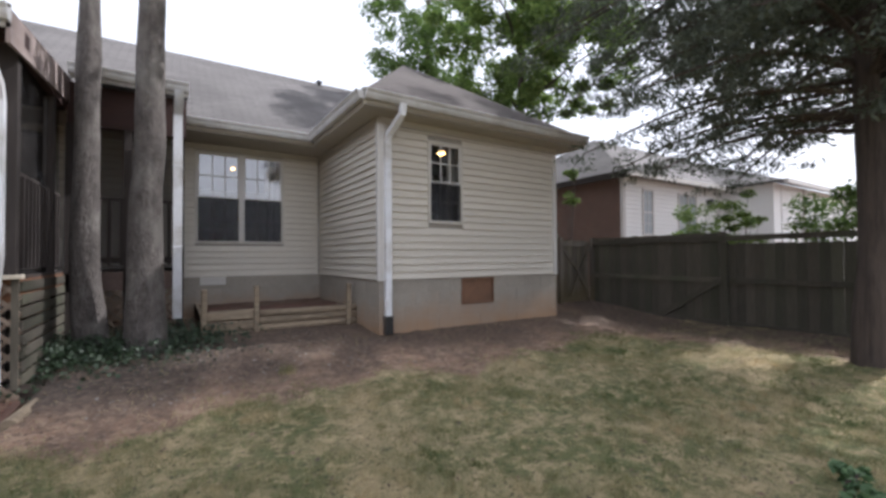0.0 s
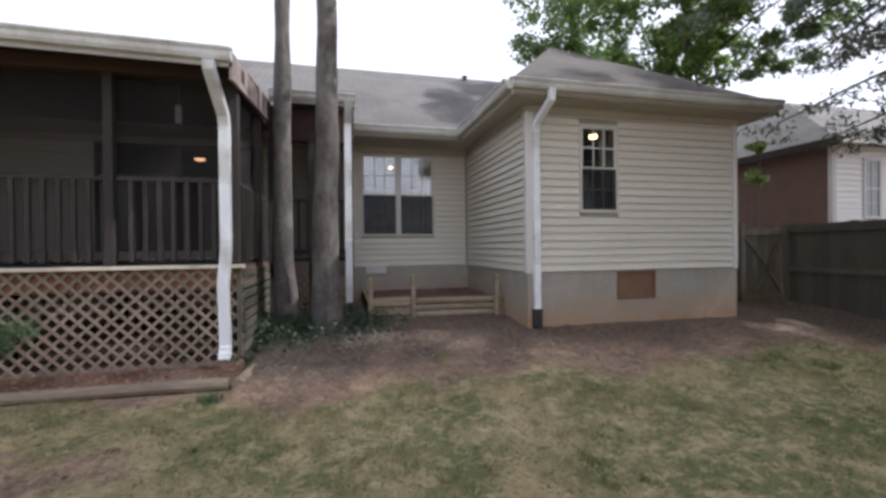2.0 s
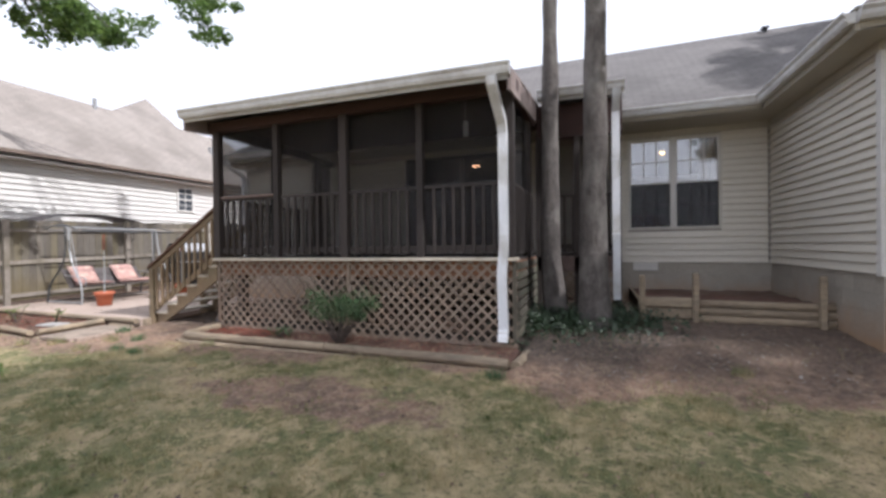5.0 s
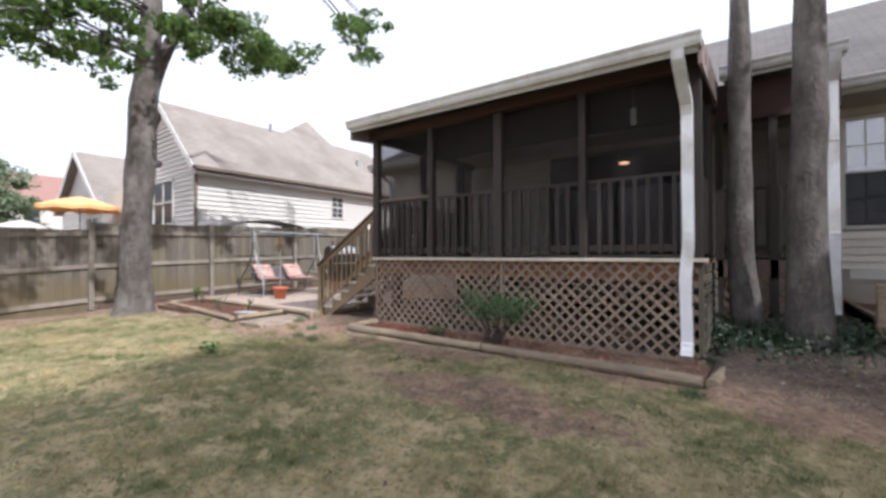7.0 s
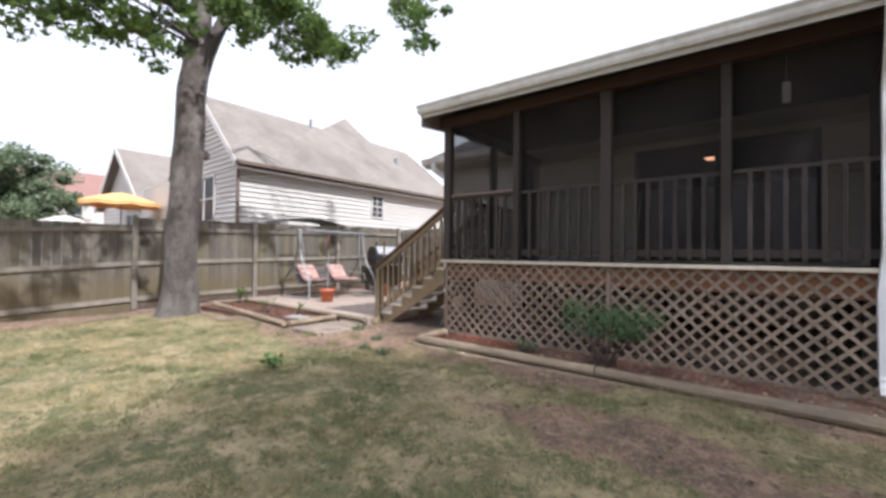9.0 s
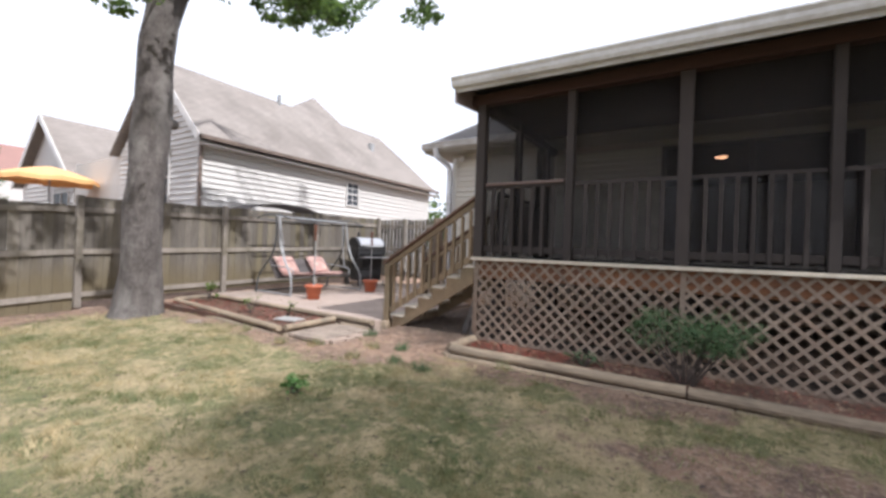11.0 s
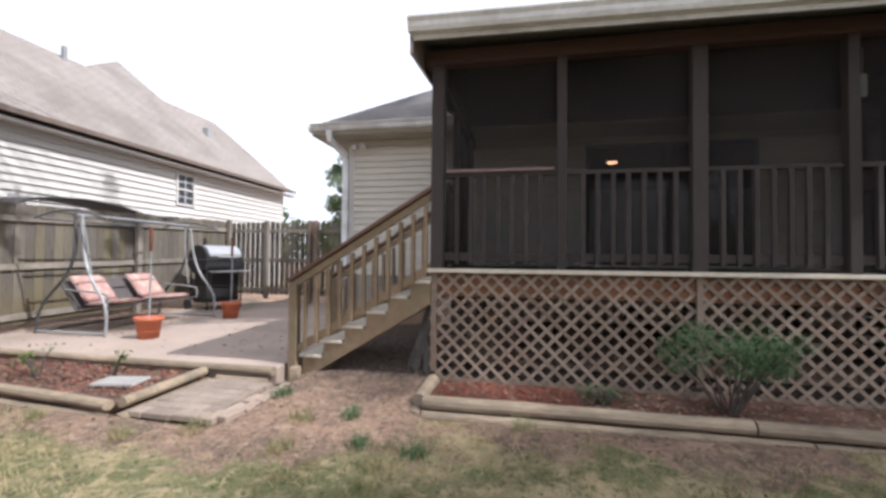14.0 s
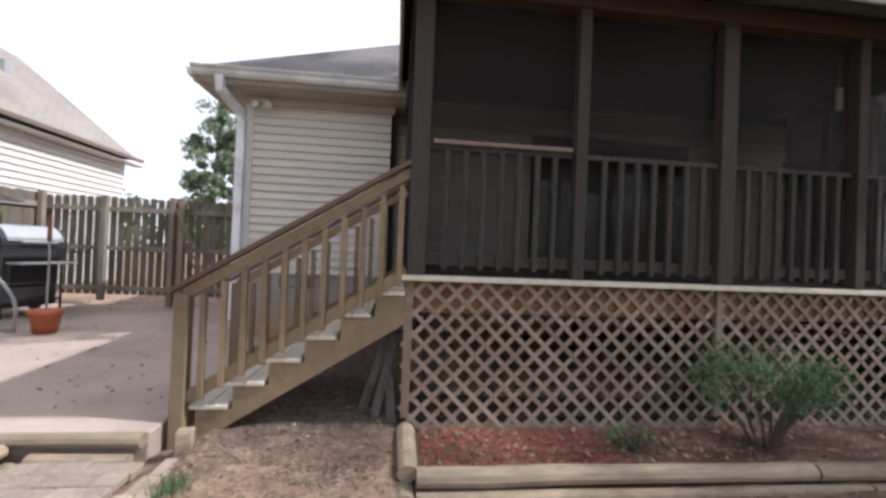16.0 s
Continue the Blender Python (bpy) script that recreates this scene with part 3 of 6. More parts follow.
def window(name, m, w, h, label, cols=2, rows=2, mull=False, blind=None):
    """A vinyl sash window in the hole of a wall, origin at its lower left corner; parts: frame, sashes, panes, bars."""
    win = thing(name, (0, 0, 0), label, "window")
    win.matrix_basis = m
    tagged(win, kind="structure")
    f = 0.04
    bm = bmesh.new()
    for a in ((-f, 0, -f, h + f), (w, w + f, -f, h + f), (0, w, -f, 0), (0, w, h, h + f)):
        box(bm, a[0], a[1], -0.036, 0.03, a[2], a[3])
    part("window_frame", bm, M_VINYL, win)
    lights = [(0, w)] if not mull else [(0, w / 2 - 0.045), (w / 2 + 0.045, w)]
    if mull:
        part("mullion", cube(w / 2 - 0.045, w / 2 + 0.045, -0.036, 0.03, 0, h), M_TRIM, win)
    for a, b in lights:
        for z0, z1, yy in ((0, h / 2, 0.012), (h / 2, h, -0.012)):
            s = 0.022
            bm = bmesh.new()
            for q in ((a, a + s, z0, z1), (b - s, b, z0, z1), (a + s, b - s, z0, z0 + s), (a + s, b - s, z1 - s, z1)):
                box(bm, q[0], q[1], yy - 0.010, yy + 0.010, q[2], q[3])
            sash = part("sash", bm, M_TRIM, win)
            p = part("pane", cube(a + s, b - s, yy - 0.002, yy + 0.002, z0 + s, z1 - s), M_GLASS, sash)
            p.visible_shadow = False
            bm = bmesh.new()
            for i in range(1, cols):
                x = a + s + (b - a - 2 * s) * i / cols
                box(bm, x - 0.010, x + 0.010, yy - 0.009, yy - 0.003, z0 + s, z1 - s)
            for i in range(1, rows):
                z = z0 + s + (z1 - z0 - 2 * s) * i / rows
                box(bm, a + s, b - s, yy - 0.0085, yy - 0.0035, z - 0.010, z + 0.010)
            part("grille", bm, M_TRIM, sash)
        sc = part("insect_screen", cube(a + 0.005, b - 0.005, -0.031, -0.029, 0.005, h / 2 - 0.005), M_SCREEN_W, win)
    return win


# places of the walls
JUT_Y, JUT_L, JUT_R = 5.484, 2.45, 6.05
MAIN_Y, WING_Y, WING_X = 8.42, 8.0, -8.26
SILL, SOFFIT, EAVE = 1.12, 3.465, 3.55

# the wall of the projecting room
h_w2 = (3.29 - JUT_L, 3.85 - JUT_L, 2.0, 3.2)
h_vent = (3.87 - JUT_L, 4.53 - JUT_L, 0.68, 1.10)
w_jut = backing("wall_south", pose(JUT_L, JUT_Y, 0), JUT_R - JUT_L, -0.2, 3.5, 0.15, [h_w2, h_vent], M_MORTAR, "beige lap-sided wall of the projecting room on stained blocks")
siding(w_jut, JUT_R - JUT_L, SILL, 3.36, [(h_w2[0] - 0.04, h_w2[1] + 0.04, h_w2[2] - 0.04, h_w2[3] + 0.04)], M_SIDING)
blocks(w_jut, JUT_R - JUT_L, 0.1, SILL - 0.01, [h_vent])
corner_post(w_jut, 0.045, SILL - 0.02, 3.36)
corner_post(w_jut, JUT_R - JUT_L - 0.045, SILL - 0.02, 3.36)
window("window_small", pose(JUT_L + h_w2[0], JUT_Y, h_w2[2]), 0.56, 1.2, "white-framed double-hung window with a lit room behind it", 3, 2)
hatch = thing("crawlspace_hatch", (JUT_L + h_vent[0], JUT_Y, h_vent[2]), "rust-brown plywood hatch in the block foundation", "hatch")
part("panel", cube(0.012, 0.648, 0.01, 0.035, 0.012, 0.408), M_VENT, hatch)
bm = bmesh.new()
for a in ((0, 0.66, 0, 0.03), (0, 0.66, 0.39, 0.42), (0, 0.03, 0.03, 0.39), (0.63, 0.66, 0.03, 0.39)):
    box(bm, a[0], a[1], -0.016, 0.012, a[2], a[3])
part("hatch_frame", bm, M_VENT, hatch)

# its side wall, facing -x
w_side = backing("wall_west", pose(JUT_L, MAIN_Y, 0, 0, 0, -90), MAIN_Y - JUT_Y, -0.2, 3.5, 0.15, [], M_MORTAR, "beige lap-sided side wall of the projecting room")
siding(w_side, MAIN_Y - JUT_Y, SILL, 3.36, [], M_SIDING)
blocks(w_side, MAIN_Y - JUT_Y, 0.1, SILL - 0.01, [])
corner_post(w_side, MAIN_Y - JUT_Y - 0.01, SILL - 0.02, 3.36)

# the main wall
MX = -6.3
h_w1 = (0.32 - MX, 1.71 - MX, 1.75, 3.3)
h_door = (-4.2 - MX, -1.6 - MX, 1.35, 3.35)
w_main = backing("wall_main", pose(MX, MAIN_Y, 0), JUT_L - MX, -0.2, 3.6, 0.15, [h_w1, h_door], M_MORTAR, "beige lap-sided main wall on a block foundation")
siding(w_main, JUT_L - MX, SILL, 3.36, [(h_w1[0] - 0.04, h_w1[1] + 0.04, h_w1[2] - 0.04, h_w1[3] + 0.04), h_door], M_SIDING)
blocks(w_main, JUT_L - MX, 0.1, SILL - 0.01, [(0, 6.1, 0, 2)])
window("window_double", pose(0.32, MAIN_Y, 1.75), 1.39, 1.55, "white-framed pair of double-hung windows reflecting the sky", 3, 2, mull=True)

# the wing at the far end
w_wing = backing("wall_wing", pose(WING_X, WING_Y, 0), MX - WING_X, -0.2, 3.5, 0.15, [], M_MORTAR, "beige lap-sided wing wall beside the porch")
siding(w_wing, MX - WING_X, SILL, 3.36, [], M_SIDING)
blocks(w_wing, MX - WING_X, 0.1, SILL - 0.01, [])
corner_post(w_wing, 0.045, SILL - 0.02, 3.36)
w_wing2 = backing("wall_wing_west", pose(WING_X, 15.0, 0, 0, 0, -90), 7.0, -0.2, 3.68, 0.15, [], M_MORTAR, "beige lap-sided end wall of the wing")
siding(w_wing2, 7.0, SILL, 3.36, [], M_SIDING)
w_east = backing("wall_east", pose(JUT_R, JUT_Y, 0, 0, 0, 90), 9.5, -0.2, 3.68, 0.15, [], M_SIDING, "beige outer end wall of the house")
w_step = backing("wall_step", pose(MX, 8.0, 0, 0, 0, 90), 0.42, -0.2, 3.5, 0.15, [], M_SIDING, "short beige return wall inside the porch")
w_north = backing("wall_north", pose(WING_X, 15.0, 0), JUT_R - WING_X, -0.2, 3.68, 0.15, [], M_SIDING, "beige rear wall of the house")

# rooms behind the windows: plain surfaces whose dark colour stands in for shade
tagged(part("room_floor", cube(WING_X + 0.2, JUT_R - 0.2, MAIN_Y + 0.16, 14.9, 1.2, 1.3), M_DARK), label="plain floor indoors, coloured dark for the unlit room", kind="structure")
tagged(part("room_ceiling", cube(WING_X + 0.2, JUT_R - 0.2, MAIN_Y + 0.155, 14.99, 3.60, 3.65), M_DARK), label="plain ceiling indoors, coloured dark for the unlit room", kind="structure")
tagged(part("room_floor_small", cube(JUT_L + 0.16, JUT_R - 0.16, JUT_Y + 0.16, MAIN_Y + 0.15, 1.2, 1.3), M_DARK), label="plain floor of the small room, coloured dark as if unlit", kind="structure")
tagged(part("room_ceiling_small", cube(JUT_L + 0.16, JUT_R - 0.16, JUT_Y + 0.16, MAIN_Y + 0.15, 3.42, 3.47), M_DARK), label="plain ceiling of the small room, coloured dark as if unlit", kind="structure")
tagged(part("room_wall", cube(JUT_L + 0.16, JUT_R - 0.16, MAIN_Y + 0.16, MAIN_Y + 0.24, 1.3, 3.42), M_DARK), label="plain wall of the small room, coloured dark as if unlit", kind="structure")


# ---- roofs ----
EZ = 3.66
roof_main = slab("roof_main", [
    [(-8.78, 7.6, EZ), (2.1, 7.6, EZ), (2.1, 11.4, 6.22), (-5.4, 11.4, 6.22)],
    [(-8.78, 7.6, EZ), (-5.4, 11.4, 6.22), (-8.78, 15.3, EZ)],
    [(2.1, 7.6, EZ), (6.5, 7.6, EZ), (6.5, 11.4, 6.22), (2.1, 11.4, 6.22)],
    [(-8.78, 15.3, EZ), (6.5, 15.3, EZ), (6.5, 11.4, 6.22), (-5.4, 11.4, 6.22)]], 0.05, M_ROOF)
tagged(roof_main, label="grey asphalt shingle main roof with darker streaks", kind="structure")
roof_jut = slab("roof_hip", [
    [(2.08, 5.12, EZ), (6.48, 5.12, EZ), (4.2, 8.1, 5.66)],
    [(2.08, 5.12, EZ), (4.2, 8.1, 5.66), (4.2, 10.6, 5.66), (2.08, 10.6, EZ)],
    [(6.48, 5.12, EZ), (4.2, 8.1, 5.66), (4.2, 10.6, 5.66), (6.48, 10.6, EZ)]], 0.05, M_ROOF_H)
tagged(roof_jut, label="brown-grey asphalt shingle hip roof of the projecting room, coloured darker for shade", kind="structure")
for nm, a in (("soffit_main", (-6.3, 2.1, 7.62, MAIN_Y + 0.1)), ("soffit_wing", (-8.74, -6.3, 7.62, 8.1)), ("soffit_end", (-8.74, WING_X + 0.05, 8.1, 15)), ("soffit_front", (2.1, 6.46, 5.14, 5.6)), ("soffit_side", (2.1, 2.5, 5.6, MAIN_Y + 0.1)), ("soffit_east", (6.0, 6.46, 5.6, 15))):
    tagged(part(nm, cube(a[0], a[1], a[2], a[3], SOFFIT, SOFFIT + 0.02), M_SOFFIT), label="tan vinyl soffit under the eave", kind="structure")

GUT = [(0.0, 0.0), (-0.075, 0.0), (-0.095, 0.035), (-0.10, 0.075), (-0.125, 0.105), (-0.125, 0.12), (-0.11, 0.12), (-0.11, 0.105), (-0.015, 0.10), (0.0, 0.12)]


def gutter(name, x, y, z, length, rz=0.0, deep=0.07, board=None):
    """A K-style gutter on its fascia board, back on local y = 0."""
    g = thing(name, (x, y, z), "white painted metal gutter along the eave", "gutter", "gutters", rz)
    part("trough", prism(bmesh.new(), GUT, 0, length), M_GUTTER, g)
    part("fascia", cube(0, length, 0.0, 0.02, -deep, 0.14), board or M_SOFFIT, g)
    part("drip_edge", cube(0, length, -0.03, 0.03, 0.145, 0.152), M_GUTTER, g)
    return g


gutter("gutter", -6.3, 7.62, 3.54, 8.4)
gutter("gutter", -8.78, 7.62, 3.54, 2.48)
gutter("gutter", 2.08, 5.14, 3.54, 4.4)
gutter("gutter", 2.1, 7.6, 3.54, 2.47, -90)
gutter("gutter", -8.76, 15.3, 3.54, 7.7, -90)
gutter("gutter", 6.46, 5.12, 3.54, 9.0, 90)


def downspout(pts, label, w=0.05, d=0.04):
    s = thing("downspout", pts[-1], label, "downspout", "downspouts")
    o = Vector(pts[-1])
    q = [Vector(p) - o for p in pts]
    bm = bmesh.new()
    tube(bm, q, 1.0, 4, (w, d))
    part("pipe", bm, M_SPOUT, s)
    for z in (0.35, 0.75):
        a = q[-2] * z + q[-1] * (1 - z) if len(q) > 1 else q[0]
        part("strap", cube(a.x - w - 0.004, a.x + w + 0.004, a.y - d - 0.004, a.y + d + 0.004, a.z - 0.015, a.z + 0.015), M_SPOUT, s)
    return s


downspout([(2.62, 5.06, 3.56), (2.62, 5.08, 3.42), (2.56, 5.38, 3.2), (2.555, 5.42, 3.1), (2.555, 5.42, 0.55)], "white downspout on the corner of the projecting room", 0.045, 0.035)
part("boot", cube(-0.055, 0.055, -0.05, 0.05, -0.2, 0.06), M_BLACK, bpy.data.objects["downspout"], "black drain boot")
downspout([(-8.45, 7.56, 3.56), (-8.45, 7.6, 3.40), (-8.32, 7.9, 3.22), (-8.30, 7.93, 3.1), (-8.30, 7.93, 0.5)], "white downspout on the corner of the wing", 0.05, 0.04)
downspout([(-1.36, 4.65, 3.38), (-1.36, 4.67, 3.31), (-1.33, 5.05, 2.96), (-1.33, 5.10, 2.84), (-1.33, 5.11, 1.45), (-1.36, 5.10, 1.1), (-1.35, 5.12, 0.42), (-1.35, 5.06, 0.27)], "tall white downspout with dents on the porch corner", 0.055, 0.04)
downspout([(0.03, 6.68, 3.76), (0.03, 6.72, 3.66), (0.02, 6.86, 3.45), (0.02, 6.87, 0.62)], "white downspout at the end of the rear porch", 0.055, 0.04)

pipe = thing("vent_pipe", (3.25, 11.2, 6.1), "short dark vent pipe on the roof ridge", "vent pipe")
bm = bmesh.new()
tube(bm, [(0, 0, -0.2), (0, 0, 0.06)], 0.045, 10)
part("pipe", bm, M_BLACK, pipe)
part("cap", cube(-0.07, 0.07, -0.07, 0.07, 0.06, 0.10, 0.01), M_BLACK, pipe)
vent = thing("foundation_vent", (0.36, MAIN_Y - 0.012, 0.98), "small white louvred vent in the block foundation", "vent")
part("vent_frame", cube(0, 0.40, -0.012, 0.0, 0, 0.14), M_TRIM, vent)
for k in range(4):
    part("louvre", cube(0.02, 0.38, -0.022, -0.012, 0.015 + k * 0.032, 0.035 + k * 0.032), M_TRIM, vent)

flood = thing("flood_light", (-8.02, 7.93, 3.38), "small twin flood light under the wing's soffit", "light")
part("base", cube(-0.05, 0.05, 0.0, 0.03, -0.05, 0.05, 0.006), M_TRIM, flood)
for x in (-0.06, 0.06):
    bm = bmesh.new()
    tube(bm, [(x * 0.5, 0.0, 0.0), (x, -0.06, -0.03), (x * 1.4, -0.13, -0.07)], [0.012, 0.03, 0.045], 10)
    part("lamp_head", bm, M_TRIM, flood)
vent2 = thing("foundation_vent", (-7.75, WING_Y - 0.012, 0.93), "grey louvred vent in the block foundation", "vent")
part("vent_frame", cube(0, 0.40, -0.012, 0.0, 0, 0.16), M_STEEL_D, vent2)
for k in range(5):
    part("louvre", cube(0.02, 0.38, -0.022, -0.012, 0.015 + k * 0.028, 0.032 + k * 0.028), M_STEEL, vent2)

# ---- screened porch ----
# near-black sheet: the shade behind the lattice, painted as a surface
tagged(part("crawl_soil", cube(-6.12, 0.05, 5.32, 8.40, -0.1, 0.24, 0.02), M_SOIL_SHADE), label="dark sheet that stands in for the shade under the porch", kind="structure")
PX0, PX1, PY0, PY1, DECK = -6.14, -1.2, 5.2, 7.0, 1.30
PORCH = thing("screened_porch", (0, 0, 0), "raised screened wooden porch with dark posts and rails", "porch")
POSTS = (-6.07, -4.86, -3.66, -2.47, -1.27)
for x in POSTS:
    w = 0.065 if x in (-6.07, -3.66, -1.27) else 0.045
    part("post", cube(x - w, x + w, PY0 - 0.06, PY0 + 0.04, DECK + 0.011, 3.36, 0.004), M_POST, PORCH)
for y in (6.5, 7.85):
    part("post", cube(PX0, PX0 + 0.1, y - 0.05, y + 0.05, DECK, 3.5, 0.004), M_POST, PORCH)
    if y < 7:
        part("post", cube(PX1 - 0.1, PX1, y - 0.05, y + 0.05, DECK, 3.5, 0.004), M_POST, PORCH)
part("beam", cube(PX0 - 0.06, PX1 + 0.04, PY0 - 0.08, PY0 + 0.07, 3.36, 3.505, 0.004), M_RED, PORCH, "dark red stained beam")
part("beam", cube(PX0 - 0.02, PX0 + 0.08, PY0 + 0.08, 8.4, 3.34, 3.55), M_POST, PORCH)
part("beam", cube(PX1 - 0.08, PX1 + 0.02, PY0 + 0.08, PY1, 3.34, 3.55), M_RED, PORCH, "dark red stained beam")
part("beam", cube(PX1 + 0.02, 0.12, PY1, PY1 + 0.1, 3.18, 3.72), M_RED, PORCH, "dark red stained beam")
part("deck_edge", cube(PX0 - 0.03, PX1 + 0.04, PY0 - 0.06, PY0 + 0.02, DECK - 0.03, DECK + 0.01, 0.004), M_TREAD, PORCH, "pale worn edge board")
part("rim_joist", cube(PX0, PX1, PY0 + 0.05, PY0 + 0.09, DECK - 0.27, DECK - 0.03), M_RIM, PORCH, "orange-brown rim joist")
part("rim_joist", cube(PX1 - 0.04, PX1, PY0 + 0.09, PY1, DECK - 0.27, DECK - 0.03), M_RIM, PORCH)
part("rim_joist", cube(PX0, PX0 + 0.04, PY0 + 0.09, 8.4, DECK - 0.27, DECK - 0.03), M_RIM, PORCH)
part("rim_joist", cube(PX1, 0.1, PY1, PY1 + 0.04, DECK - 0.27, DECK - 0.03), M_STAIN, PORCH)
for k in range(12):
    x = PX0 + 0.05 + k * 0.44
    part("joist", cube(x, x + 0.04, PY0 + 0.09, 8.38, DECK - 0.22, DECK - 0.031), M_POST, PORCH)
for k in range(22):
    y = PY0 + 0.02 + k * 0.146
    part("deck_board", cube(PX0, PX1 if y < PY1 else 0.1, y, y + 0.14, DECK - 0.03, DECK), M_POST, PORCH)


def railing(parent, m, length, z, pitch=0.126, top=True):
    """A rail of square balusters between two rails, along local x."""
    if top:
        part("top_rail", cube(0, length, -0.02, 0.03, z + 0.93, z + 0.965), M_POST, parent, m=m)
        part("bottom_rail", cube(0, length, 0.0, 0.03, z + 0.09, z + 0.17), M_POST, parent, m=m)
    n = int(length / pitch)
    me = bm_mesh(cube(-0.019, 0.019, -0.035, 0.0, z + 0.06, z + 0.93), "baluster")
    for i in range(1, n):
        put("baluster", me, M_POST, parent, m @ pose(i * length / n, 0, 0))


for a, b in zip(POSTS, POSTS[1:]):
    railing(PORCH, pose(a + 0.06, PY0 + 0.0, 0), b - a - 0.12, DECK)
part("rail_cap", cube(-5.98, -4.93, PY0 - 0.055, PY0 + 0.05, 2.268, 2.30, 0.004), M_STAIN, PORCH, "worn loose rail cap board")
railing(PORCH, pose(PX0 + 0.05, 6.62, 0, 0, 0, 90), 1.2, DECK)
railing(PORCH, pose(PX1 - 0.05, PY0 + 0.1, 0, 0, 0, 90), PY1 - PY0 - 0.1, DECK)
railing(PORCH, pose(PX1 + 0.05, PY1 + 0.06, 0), 1.2, DECK)
for x in (-1.15, -0.55, 0.05):
    part("post", cube(x - 0.045, x + 0.045, PY1, PY1 + 0.09, DECK - 1.1, 3.2), M_POST, PORCH)
part("insect_screen", cube(PX0 + 0.05, PX1 - 0.05, PY0 + 0.045, PY0 + 0.048, DECK, 3.4), M_SCREEN, PORCH, "dark insect screen")
part("insect_screen", cube(PX1 - 0.055, PX1 - 0.052, PY0 + 0.11, PY1, DECK, 3.4), M_SCREEN, PORCH)
part("insect_screen", cube(PX0 + 0.052, PX0 + 0.055, PY0 + 0.11, 8.3, DECK, 3.4), M_SCREEN, PORCH)
part("insect_screen", cube(PX1, 0.1, PY1 + 0.095, PY1 + 0.098, DECK, 3.2), M_SCREEN, PORCH)
part("insect_screen", cube(0.07, 0.073, PY1 + 0.1, 8.4, DECK, 3.2), M_SCREEN, PORCH)
roof_p = slab("roof_porch", [[(-6.27, 4.72, 3.60), (-1.17, 4.72, 3.525), (-1.17, 8.0, 3.91), (-6.27, 8.0, 3.95)]], 0.04, M_ROOF)
tagged(roof_p, label="low shed roof of the porch in grey shingles", kind="structure")
roof_p2 = slab("roof_porch_rear", [[(-1.1, 6.70, 3.86), (0.14, 6.70, 3.86), (0.14, 8.0, 4.0), (-1.1, 8.0, 4.0)]], 0.04, M_ROOF)
tagged(roof_p2, label="low roof over the rear strip of the porch", kind="structure")
tagged(part("ceiling_porch", cube(PX0, PX1, PY0, 8.4, 3.505, 3.54), M_POST), label="dark boarded porch ceiling", kind="structure")
tagged(part("ceiling_porch_rear", cube(PX1, 0.12, PY1 + 0.1, 8.4, 3.505, 3.54), M_POST), label="dark boarded porch ceiling", kind="structure")
g_ = gutter("gutter", -6.26, 4.74, 3.47, 5.10, deep=0.04, board=M_GUTTER)
g_.matrix_basis = pose(-6.26, 4.74, 3.47, 0, 0.84, 0)
gutter("gutter", -1.12, 6.74, 3.73, 1.26, deep=0.04, board=M_GUTTER)
for x, y0, y1, z0, z1 in ((-6.26, 4.74, 8.0, 3.58, 3.92), (-1.19, 4.74, 7.3, 3.51, 3.82)):
    bm = bmesh.new()
    a = [bm.verts.new(v) for v in ((x, y0, z0 - 0.28), (x, y1, z1 - 0.34), (x, y1, z1), (x, y0, z0))]
    f = bm.faces.new(a)
    ext = bmesh.ops.extrude_face_region(bm, geom=[f])
    for v in ext["geom"]:
        if isinstance(v, bmesh.types.BMVert):
            v.co.x += 0.03
    tagged(part("rake_board", bm, M_RAKE), label="weathered brown rake board at the porch roof's end", category="board")


# lattice skirt, each strip a part
def lattice(parent, m, length, z0, z1, flip=False, layer=0.0):
    """Diagonal strips in two layers, clipped to a rectangle, along local x."""
    pitch, h = 0.153, z1 - z0
    for d, yy in ((1, -0.006), (-1, -0.013)):
        k = -int(h / pitch) - 1
        while k * pitch < length + h:
            x0 = k * pitch
            if d > 0:
                a, b = max(0.0, -x0), min(h, length - x0)
                p0, p1 = (x0 + a, z0 + a), (x0 + b, z0 + b)
            else:
                a, b = max(0.0, x0 - length), min(h, x0)
                p0, p1 = (x0 - a, z0 + a), (x0 - b, z0 + b)
            if b - a > 0.03:
                w = 0.0235
                bm = bmesh.new()
                vs = []
                for y in (yy, yy + 0.006):
                    vs.append([bm.verts.new((px + s * w, y, min(max(pz, z0), z1))) for px, pz, s in ((p0[0], p0[1], -1), (p0[0], p0[1], 1), (p1[0], p1[1], 1), (p1[0], p1[1], -1))])
                bm.faces.new(vs[0])
                bm.faces.new(vs[1][::-1])
                for i in range(4):
                    bm.faces.new((vs[0][i], vs[1][i], vs[1][(i + 1) % 4], vs[0][(i + 1) % 4]))
                part("lattice_strip", bm, M_LATTICE, parent, m=m)
            k += 1


skirt = thing("lattice_skirt", (0, 0, 0), "weathered diagonal wooden lattice under the porch floor", "lattice")
lattice(skirt, pose(PX0, PY0 + 0.03, 0), 2.46, 0.185, DECK - 0.03)
lattice(skirt, pose(PX0 + 2.50, PY0 + 0.03, 0), PX1 - PX0 - 2.50, 0.185, DECK - 0.03)
lattice(skirt, pose(PX1, PY1 + 0.03, 0), 1.25, 0.45, DECK - 0.1)
part("frame_board", cube(PX0, PX1, PY0 + 0.034, PY0 + 0.05, 0.16, 0.215), M_LATTICE, skirt)
